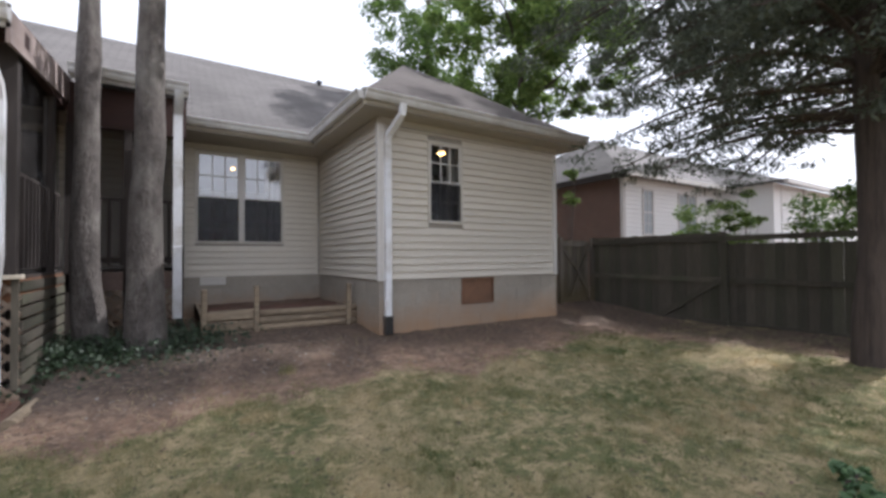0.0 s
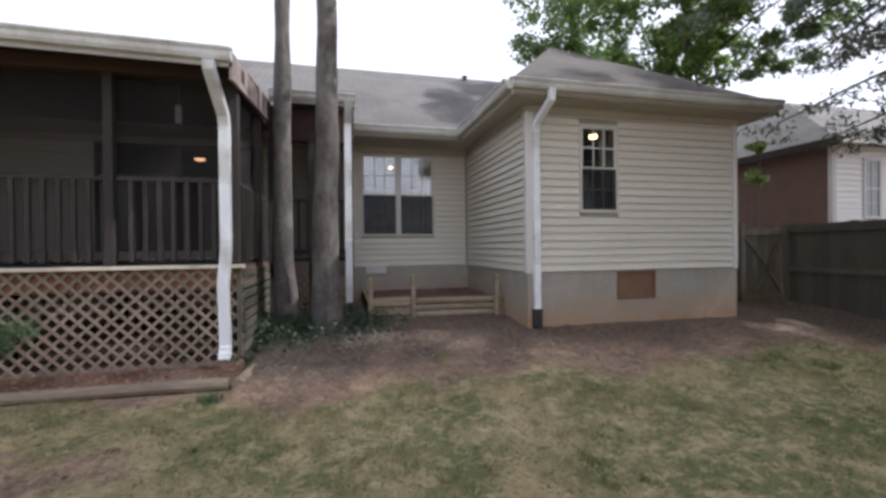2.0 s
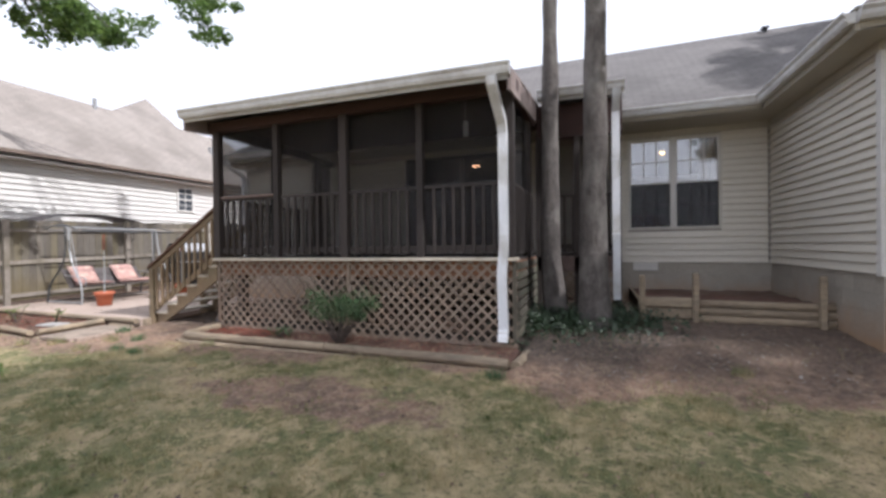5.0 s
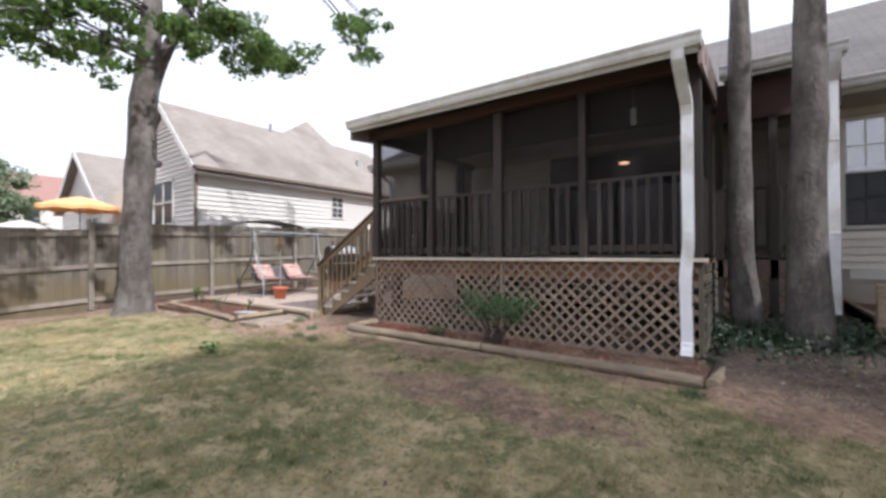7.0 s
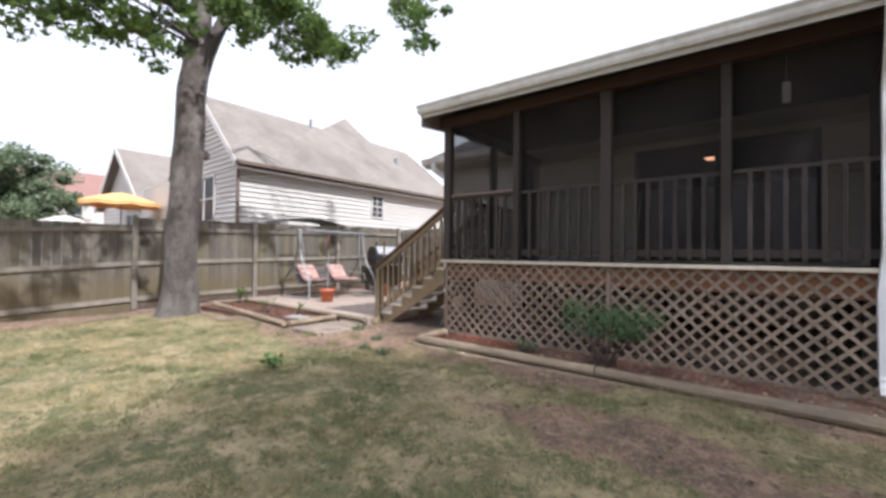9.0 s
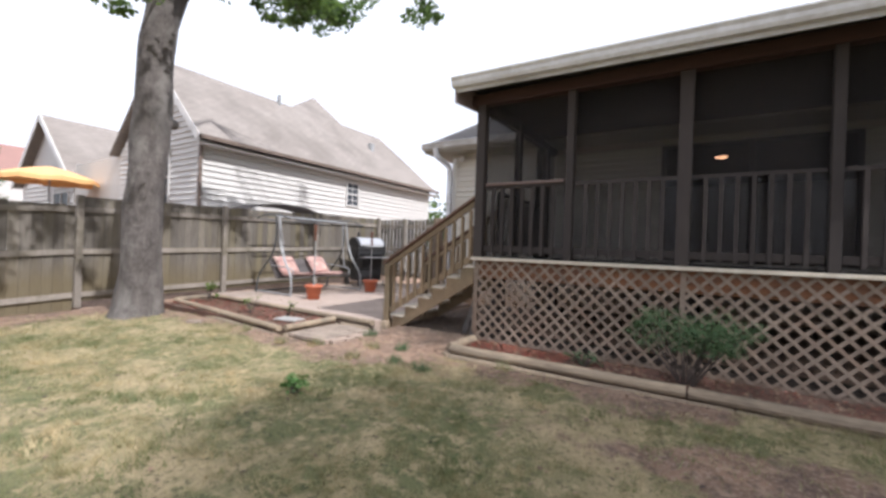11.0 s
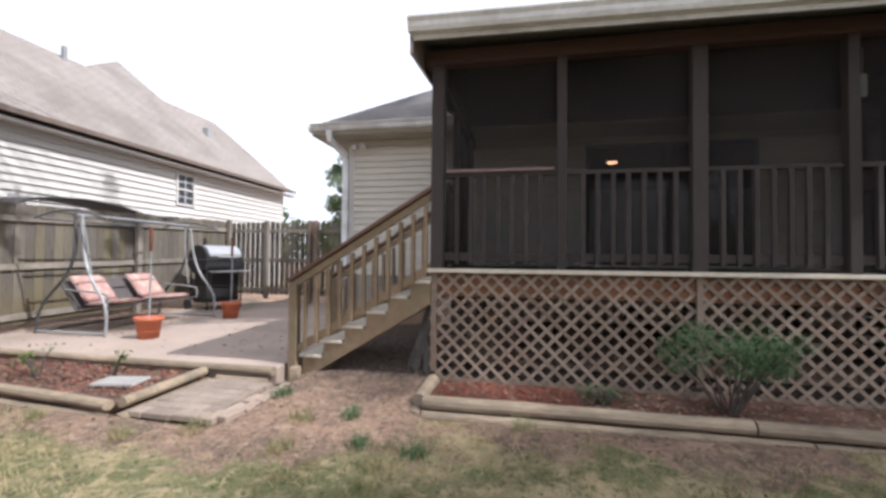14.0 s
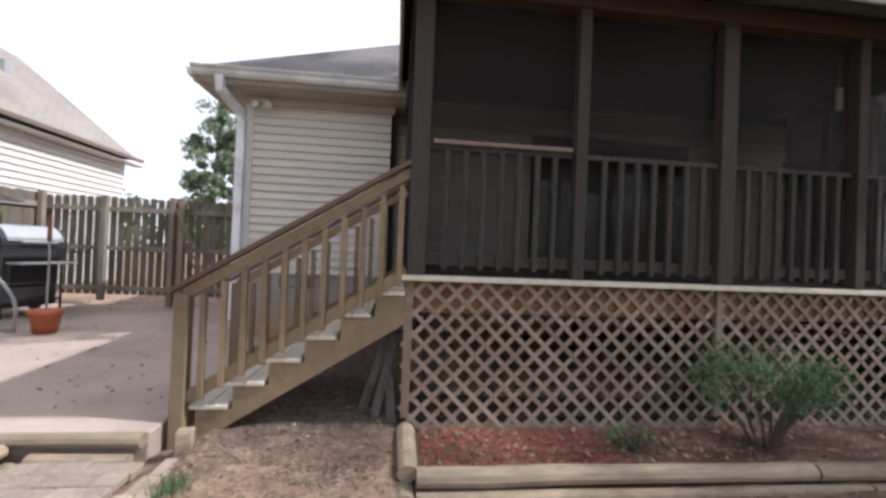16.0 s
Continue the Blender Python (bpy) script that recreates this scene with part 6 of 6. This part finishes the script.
grill = thing("barrel_grill", (-12.0, 9.35, 0.262), "black barrel charcoal grill with a silver lid", "grill", rz=78)
grill.scale = (1.2, 1.2, 1.22)
bm = bmesh.new()
n = 20
prof = [(0.25 * math.cos(a), 0.25 * math.sin(a)) for a in np.linspace(-math.pi, 0, n // 2 + 1)]
prism(bm, [(y, z + 0.88) for y, z in prof], -0.40, 0.40)
part("fire_box", bm, M_BLACK, grill)
bm = bmesh.new()
prof = [(0.25 * math.cos(a), 0.25 * math.sin(a)) for a in np.linspace(0, math.pi, n // 2 + 1)]
prism(bm, [(y, z + 0.885) for y, z in prof], -0.40, 0.40)
lid = part("lid", bm, M_BLACK, grill)
bm = bmesh.new()
prof = [(0.256 * math.cos(a), 0.256 * math.sin(a)) for a in np.linspace(-math.pi * 0.93, -math.pi * 0.42, 10)]
prof = [(y, -z) for y, z in prof] + [(y * 0.98, -z * 0.98) for y, z in reversed(prof)]
prism(bm, [(y, z + 0.885) for y, z in prof], -0.34, 0.34)
part("lid_plate", bm, M_SILVER, lid, "shiny silver lid front")
bm = bmesh.new()
tube(bm, [(-0.22, -0.30, 0.93), (0.22, -0.30, 0.93)], 0.012, 8)
part("handle", bm, M_SILVER, grill)
for x in (-0.36, 0.36):
    for y in (-0.22, 0.22):
        bm = bmesh.new()
        tube(bm, [(x, y, 0.0), (x, y * 0.9, 0.80)], 0.016, 6)
        part("leg", bm, M_BLACK, grill)
part("cart", cube(-0.33, 0.33, -0.19, 0.19, 0.12, 0.40, 0.01), M_BLACK, grill)
part("bottom_shelf", cube(-0.38, 0.38, -0.22, 0.22, 0.18, 0.20), M_BLACK, grill)
part("ash_drawer", cube(-0.30, 0.30, -0.235, 0.2, 0.40, 0.68, 0.01), M_BLACK, grill)
part("front_shelf", cube(-0.36, 0.36, -0.46, -0.26, 0.66, 0.685, 0.004), M_SILVER, grill)
part("side_shelf", cube(0.41, 0.72, -0.18, 0.18, 0.80, 0.825, 0.004), M_BLACK, grill)
bm = bmesh.new()
tube(bm, [(-0.25, 0.0, 1.12), (-0.25, 0.0, 1.26)], 0.03, 8)
part("chimney", bm, M_BLACK, grill)
for x in (-0.40, 0.40):
    bm = bmesh.new()
    tube(bm, [(x - 0.02, 0.22, 0.09), (x + 0.02, 0.22, 0.09)], 0.09, 14)
    part("wheel", bm, M_BLACK, grill)

for x, y, rz in ((-9.95, 3.45, 25), (-7.72, 4.05, -20)):
    b_ = thing("loose_brick", (x, y, gz(x, y) - 0.01), "pale old brick lying on the ground", "brick", "loose bricks", rz)
    part("brick_body", cube(-0.10, 0.10, -0.048, 0.048, 0, 0.055, 0.006), M_PAVER, b_)

shed = thing("low_canopy", (-13.9, 7.4, 0.2), "low dark curved canopy roof behind the fence", "canopy")
bm = bmesh.new()
P = bend([(0, -1.1, 1.92), (0, -0.7, 2.16), (0, 0.0, 2.26), (0, 0.9, 2.22), (0, 2.2, 1.95)], 4)
tube(bm, P, 1.0, 4, (0.5, 0.012))
part("canopy_sheet", bm, M_SLING, shed)
for y in (-1.0, 2.1):
    part("pole", cube(-0.03, 0.03, y - 0.03, y + 0.03, -0.1, 1.95), M_STEEL_D, shed)

# small things on the porch
tag_ = thing("hanging_tag", (-2.0, 5.75, 3.02), "white plastic strip hanging from the porch ceiling", "hanging ornament")
part("strip", cube(-0.035, 0.035, -0.012, 0.012, 0, 0.22, 0.006), M_WHITE, tag_)
part("cord", cube(-0.002, 0.002, -0.002, 0.002, 0.22, 0.485), M_WHITE, tag_)


def ceiling_lamp(x, y, z, label, r=0.13, glow=None):
    t = thing("ceiling_lamp", (x, y, z), label, "lamp", "ceiling lamps")
    bm = bmesh.new()
    bmesh.ops.create_uvsphere(bm, u_segments=16, v_segments=8, radius=r)
    for v in bm.verts:
        v.co.z *= 0.5
    part("shade", bm, glow or M_LAMP, t, smooth=True)
    part("base", cube(-0.05, 0.05, -0.05, 0.05, r * 0.4, r * 0.4 + 0.05), M_WHITE, t)


ceiling_lamp(-3.3, 10.9, 3.62, "dim amber ceiling lamp indoors beyond the glass door", glow=M_AMBER)
ceiling_lamp(3.80, 5.95, 3.20, "glowing ceiling lamp in the small room", 0.065)
ceiling_lamp(1.0, 9.6, 3.30, "dim glowing ceiling lamp beyond the double window", 0.04)
door = new("door_1")
door.matrix_basis = pose(-4.2, MAIN_Y, 1.35)
tagged(door, label="glass patio door in a white frame on the porch", kind="structure")
bm = bmesh.new()
for a in ((0, 0.06, 0, 2.0), (2.54, 2.6, 0, 2.0), (1.26, 1.34, 0.06, 1.94), (0.06, 2.54, 0, 0.06), (0.06, 2.54, 1.94, 2.0)):
    box(bm, a[0], a[1], -0.02, 0.03, a[2], a[3])
part("door_frame", bm, M_POST, door)
for a in (0.06, 1.34):
    p = part("pane", cube(a, a + 1.2, 0.0, 0.004, 0.06, 1.94), M_GLASS_D, door)
    p.visible_shadow = False


def curtain(x0, x1, y, z0, z1, label, material=M_CURTAIN):
    c = thing("curtain", (x0, y, z0), label, "curtain", "curtains")
    n = int((x1 - x0) / 0.02)
    bm = bmesh.new()
    a = [[bm.verts.new(((x1 - x0) * i / n, 0.025 * math.sin(i * 1.1), z)) for z in (0, z1 - z0)] for i in range(n + 1)]
    b = [[bm.verts.new(((x1 - x0) * i / n, 0.025 * math.sin(i * 1.1) + 0.004, z)) for z in (0, z1 - z0)] for i in range(n + 1)]
    for g in (a, b):
        for i in range(n):
            bm.faces.new((g[i][0], g[i + 1][0], g[i + 1][1], g[i][1]))
    part("cloth", bm, material, c, smooth=True)


curtain(3.75, 3.92, 5.72, 1.9, 3.3, "pale hanging curtain at the side of the small window")
curtain(1.45, 1.78, 8.68, 1.7, 3.5, "pale hanging curtain in the double window")
sofa = thing("red_sofa", (0.25, 9.2, 1.3), "dark red sofa back seen through the lower panes", "sofa")
part("backrest", cube(0, 0.75, 0, 0.2, 0.3, 0.72, 0.03), M_REDCLOTH, sofa)
part("seat", cube(0, 0.75, 0.2, 0.8, 0.0, 0.4, 0.03), M_REDCLOTH, sofa)


# ---- neighbouring houses ----
def roof_slopes(parent, polys, thick, material):
    for p in polys:
        slab("roof_slope", [p], thick, material, parent)


def lapped(bm, p0, p1, z0, z1, out, course=0.16, holes=()):
    """Lapped courses on a wall from p0 to p1 in plan, out being the outward direction."""
    p0, p1, out = Vector((*p0, 0)), Vector((*p1, 0)), Vector((*out, 0))
    L = (p1 - p0).length
    u = (p1 - p0) / L
    z = z0
    while z < z1 - 0.01:
        t = min(z + course, z1)
        for a, b in cut(0, L, z, t, holes):
            vs = []
            for s in (a, b):
                for d, zz in ((0, z), (0.055, z), (0.012, t), (0, t)):
                    q = p0 + u * s + out * d
                    vs.append(bm.verts.new((q.x, q.y, zz)))
            bm.faces.new(vs[0:4])
            bm.faces.new(vs[4:8][::-1])
            for i in range(4):
                bm.faces.new((vs[i], vs[4 + i], vs[4 + (i + 1) % 4], vs[(i + 1) % 4]))
        z = t
    return bm


def far_window(parent, m, w, h, cols=2, rows=2, pairs=1, glass=None):
    """A far window set on its wall: frame, flat-coloured panes, bars."""
    for k in range(pairs):
        mm = m @ pose(k * (w + 0.08), 0, 0)
        bm = bmesh.new()
        f = 0.06
        for a in ((-f, 0, -f, h + f), (w, w + f, -f, h + f), (0, w, -f, 0), (0, w, h, h + f), (0, w, h / 2 - 0.025, h / 2 + 0.025)):
            box(bm, a[0], a[1], -0.07, 0.0, a[2], a[3])
        win = part("window", bm, M_TRIM, parent, m=mm)
        for z0, z1 in ((0, h / 2 - 0.025), (h / 2 + 0.025, h)):
            part("pane", cube(0, w, -0.035, -0.03, z0, z1), glass or M_PANE_FAR, win)
            bm = bmesh.new()
            for i in range(1, cols):
                box(bm, w * i / cols - 0.012, w * i / cols + 0.012, -0.05, -0.036, z0, z1)
            for i in range(1, rows):
                zz = z0 + (z1 - z0) * i / rows
                box(bm, 0, w, -0.0495, -0.0365, zz - 0.012, zz + 0.012)
            part("bars", bm, M_TRIM, win)


M_PANE_FAR = plain("far_window_pane", (0.02, 0.026, 0.034), 0.35)
M_EAVE = mat("brown_eave_metal", (0.16, 0.115, 0.09), (0.12, 0.09, 0.07), scale=2, fine=20, rough=0.6, vary=0.02)
# pale blue-grey pane colour: the reflected sky, painted on
M_PANE_SKY = plain("sky_tinted_pane", (0.30, 0.34, 0.36), 0.3)

# the house beyond the west fence
h1 = thing("neighbour_house", (0, 0, 0), "cream-sided house with a tan shingle roof behind the fence", "house")
bm = cube(-24, -15, 6.0, 16.75, -0.3, 4.1)
g = [bm.verts.new(v) for v in ((-19.9, 6.0, 4.1), (-15, 6.0, 4.1), (-17.42, 6.0, 6.30), (-19.9, 6.3, 4.1), (-15, 6.3, 4.1), (-17.42, 6.3, 6.30))]
for f in ((0, 1, 2), (5, 4, 3), (0, 3, 4, 1), (1, 4, 5, 2), (2, 5, 3, 0)):
    bm.faces.new([g[i] for i in f])
wall1 = part("wall", bm, M_SIDING_W, h1)
bm = bmesh.new()
lapped(bm, (-15, 6.08), (-15, 16.72), 0.9, 4.05, (1, 0), holes=((5.21, 5.89, 2.87, 3.81),))
lapped(bm, (-19.9, 6.0), (-15.08, 6.0), 0.9, 4.05, (0, -1), holes=((1.7, 3.4, 2.4, 3.95),))
z = 4.05
while z < 6.2:
    w = (6.30 - z) / 2.2 * 2.42
    lapped(bm, (-17.42 - w, 6.0), (-17.42 + w, 6.0), z, min(z + 0.16, 6.25), (0, -1))
    z += 0.16
part("siding", bm, M_SIDING_W, wall1, kind="stuff")
part("corner_trim", cube(-15.06, -14.96, 5.96, 6.08, 0.5, 4.05), M_TRIM, wall1)
part("downspout", cube(-14.96, -14.89, 5.94, 6.02, 0.3, 3.95), M_EAVE, h1, "brown downspout")
roof_slopes(h1, [
    [(-14.62, 5.75, 4.12), (-14.62, 16.8, 4.12), (-17.42, 15.75, 6.75), (-17.42, 5.75, 6.75)],
    [(-20.22, 5.75, 4.12), (-17.42, 5.75, 6.75), (-17.42, 15.75, 6.75), (-20.22, 16.8, 4.12)],
    [(-14.62, 16.8, 4.12), (-20.22, 16.8, 4.12), (-17.42, 15.75, 6.75)],
    [(-16.95, 9.85, 6.30), (-16.95, 13.45, 6.30), (-19.4, 13.3, 8.30)],
    [(-16.95, 13.45, 6.30), (-24.3, 16.75, 4.2), (-19.4, 13.3, 8.30)],
    [(-16.95, 9.85, 6.30), (-19.4, 13.3, 8.30), (-24.3, 8.9, 4.2)],
    [(-24.3, 8.9, 4.2), (-19.4, 13.3, 8.30), (-24.3, 16.75, 4.2)]], 0.08, M_ROOF_L)
part("gutter", cube(-14.62, -14.52, 5.75, 16.95, 4.04, 4.14), M_EAVE, h1, "brown eave gutter")
part("soffit", cube(-15.0, -14.62, 5.9, 17.2, 3.93, 3.96), M_TRIM, h1)
bm = bmesh.new()
tube(bm, [(-14.60, 5.74, 4.05), (-17.42, 5.74, 6.70)], 1.0, 4, (0.015, 0.09))
part("rake_trim", bm, M_TRIM, h1)
part("roof_vent", cube(-17.3, -17.2, 9.9, 10.0, 6.3, 6.95), M_STEEL, h1)
part("roof_vent", cube(-16.4, -16.2, 13.9, 14.1, 5.6, 5.95), M_STEEL, h1)
far_window(h1, pose(-15, 11.35, 2.93, 0, 0, 90), 0.56, 0.82, 2, 2)
far_window(h1, pose(-18.15, 6.0, 2.45), 0.75, 1.45, 1, 1, pairs=2)

h2 = thing("neighbour_house", (0, 0.8, 0), "pale gabled house with a tan roof further off", "house")
bm = cube(-31, -24.3, 5.3, 17, -0.3, 3.7)
g = [bm.verts.new(v) for v in ((-31, 5.3, 3.7), (-24.3, 5.3, 3.7), (-27.6, 5.3, 6.3), (-31, 5.6, 3.7), (-24.3, 5.6, 3.7), (-27.6, 5.6, 6.3))]
for f in ((0, 1, 2), (5, 4, 3), (0, 3, 4, 1), (1, 4, 5, 2), (2, 5, 3, 0)):
    bm.faces.new([g[i] for i in f])
wall2 = part("wall", bm, M_SIDING_W, h2)
bm = bmesh.new()
lapped(bm, (-24.3, 5.4), (-24.3, 16.9), 0.9, 3.65, (1, 0), 0.2)
lapped(bm, (-31, 5.3), (-24.4, 5.3), 0.9, 3.65, (0, -1), 0.2, holes=((4.34, 6.14, 1.64, 3.16),))
part("siding", bm, M_SIDING_W, wall2, kind="stuff")
roof_slopes(h2, [[(-23.9, 4.95, 3.6), (-23.9, 17.3, 3.6), (-27.6, 17.3, 6.5), (-27.6, 4.95, 6.5)], [(-31.3, 4.95, 3.6), (-27.6, 4.95, 6.5), (-27.6, 17.3, 6.5), (-31.3, 17.3, 3.6)]], 0.1, M_ROOF_L)
bm = bmesh.new()
tube(bm, [(-23.9, 4.93, 3.52), (-27.6, 4.93, 6.42)], 1.0, 4, (0.02, 0.12))
tube(bm, [(-31.3, 4.93, 3.52), (-27.6, 4.93, 6.42)], 1.0, 4, (0.02, 0.12))
part("rake_trim", bm, M_TRIM, h2)
far_window(h2, pose(-26.6, 5.3, 1.7), 0.8, 1.4, 1, 1, pairs=2)

h3 = thing("neighbour_house", (0, 1.5, 0), "distant white house with a red-brown roof", "house")
bm = cube(-52, -44, 3.0, 14, -0.3, 5.6)
wall3 = part("wall", bm, M_SIDING_W, h3)
bm = bmesh.new()
lapped(bm, (-44, 3.0), (-44, 14), 0.8, 5.5, (1, 0), 0.3, holes=tuple((u, u + 1.02, 3.34, 4.86) for u in (1.94, 4.54, 7.34)))
part("siding", bm, M_SIDING_W, wall3, kind="stuff")
roof_slopes(h3, [[(-43.5, 2.5, 5.5), (-43.5, 14.5, 5.5), (-48, 14.5, 8.0), (-48, 2.5, 8.0)], [(-52.5, 2.5, 5.5), (-48, 2.5, 8.0), (-48, 14.5, 8.0), (-52.5, 14.5, 5.5)]], 0.12, M_TILE)
for y in (5.0, 7.6, 10.4):
    far_window(h3, pose(-44, y, 3.4, 0, 0, 90), 0.9, 1.4, 1, 1)


def umbrella(base, r, z_rim, z_top, material, label, kink=8):
    u = thing("patio_umbrella", base, label, "umbrella")
    bm = bmesh.new()
    n = 16
    rings = []
    for s in (1.0, 0.66, 0.33, 0.04):
        rings.append([bm.verts.new((r * s * math.cos(2 * math.pi * i / n), r * s * math.sin(2 * math.pi * i / n), z_rim + (z_top - z_rim) * (1 - s ** 1.35) - (0.05 * s if i % 2 else 0.0))) for i in range(n)])
    low = [bm.verts.new(v.co + Vector((0, 0, -0.14))) for v in rings[0]]
    rings.insert(0, low)
    for a, b in zip(rings, rings[1:]):
        for i in range(n):
            bm.faces.new((a[i], a[(i + 1) % n], b[(i + 1) % n], b[i]))
    bm.faces.new(rings[-1])
    part("canopy", bm, material, u)
    bm = bmesh.new()
    tube(bm, [(0, 0, 0), (0, 0, z_top + 0.05)], 0.025, 8)
    part("pole", bm, M_STEEL, u)


umbrella((-22.0, 4.75, 0), 1.3, 3.28, 3.66, M_ORANGE, "open orange patio umbrella beyond the fence")
umbrella((-22.5, 3.2, 0), 0.8, 2.42, 2.68, M_TRIM, "open white patio umbrella beyond the fence")

# the house beyond the east fence
h4 = thing("neighbour_house", (0, 0, 0), "white-sided house with brown brick end and grey roof", "house")
part("wall", cube(11.6, 17.4, 7.84, 15.5, -0.3, 3.95), M_MORTAR, h4)
bm = bmesh.new()
r, z = 0, 0.3
while z < 3.85:
    y = 7.9 - (0.1 if r % 2 else 0)
    while y < 15.3:
        box(bm, 11.575, 11.6, max(y, 7.9), min(y + 0.19, 15.4), z, z + 0.065)
        y += 0.2
    z += 0.075
    r += 1
tagged(part("brick_face", bm, M_BRICK, h4, "brown brick end wall"), kind="stuff")
bm = bmesh.new()
lapped(bm, (11.68, 7.84), (17.4, 7.84), 0.8, 3.9, (0, -1), 0.14, holes=((0.9, 1.46, 2.1, 3.5), (2.98, 4.2, 2.1, 3.5)))
part("siding", bm, M_SIDING_WW, h4, kind="stuff")
part("corner_trim", cube(11.56, 11.68, 7.80, 7.90, 0.3, 3.9), M_TRIM, h4)
wing4 = part("wall", cube(17.42, 27, 6.0, 15.5, -0.3, 3.95), M_SIDING_WW, h4)
bm = bmesh.new()
lapped(bm, (18.0, 6.0), (27, 6.0), 0.8, 3.9, (0, -1), 0.14)
part("siding", bm, M_SIDING_WW, wing4, kind="stuff")
far_window(h4, pose(12.62, 7.84, 2.15), 0.48, 1.38, 2, 2, glass=M_PANE_SKY)
far_window(h4, pose(14.72, 7.84, 2.15), 0.52, 1.38, 2, 2, pairs=2, glass=M_PANE_SKY)
part("wall_light", cube(16.6, 16.75, 7.6, 7.84, 3.3, 3.5), M_STEEL_D, h4)
roof_slopes(h4, [
    [(11.2, 7.45, 3.95), (27.4, 7.45, 3.95), (27.4, 11.4, 6.35), (14.9, 11.4, 6.35)],
    [(11.2, 7.45, 3.95), (14.9, 11.4, 6.35), (11.2, 15.8, 3.95)],
    [(11.2, 15.8, 3.95), (14.9, 11.4, 6.35), (27.4, 11.4, 6.35), (27.4, 15.8, 3.95)],
    [(17.1, 5.6, 3.97), (27.4, 5.6, 3.97), (27.4, 9.5, 5.5), (20.2, 9.5, 5.5)],
    [(17.1, 5.6, 3.97), (20.2, 9.5, 5.5), (17.1, 9.5, 3.97)]], 0.08, M_ROOF)
part("gutter", cube(11.2, 17.1, 7.33, 7.45, 3.83, 3.97), M_TRIM, h4)
part("gutter", cube(17.1, 27.4, 5.48, 5.6, 3.85, 3.99), M_TRIM, h4)
part("fascia", cube(11.1, 11.2, 7.4, 15.8, 3.78, 3.97), M_POST, h4)
part("downspout", cube(19.9, 20.0, 5.9, 6.0, 0.2, 3.9), M_TRIM, h4)

# distant woods
rng = np.random.default_rng(77)
cs = []
for k in range(330):
    a = rng.uniform(-100, 100)
    d = rng.uniform(70, 95)
    cs.append((d * math.sin(radians(a)), d * math.cos(radians(a)), rng.uniform(0.5, 7.0)))
c, nn = clumps(rng, cs, 3.6, 130, 0.8)
quads("distant_woods", c, nn, rng.uniform(0.35, 0.75, len(c)), M_LEAF, label="distant green treeline beyond the houses", kind="stuff", seed=77)
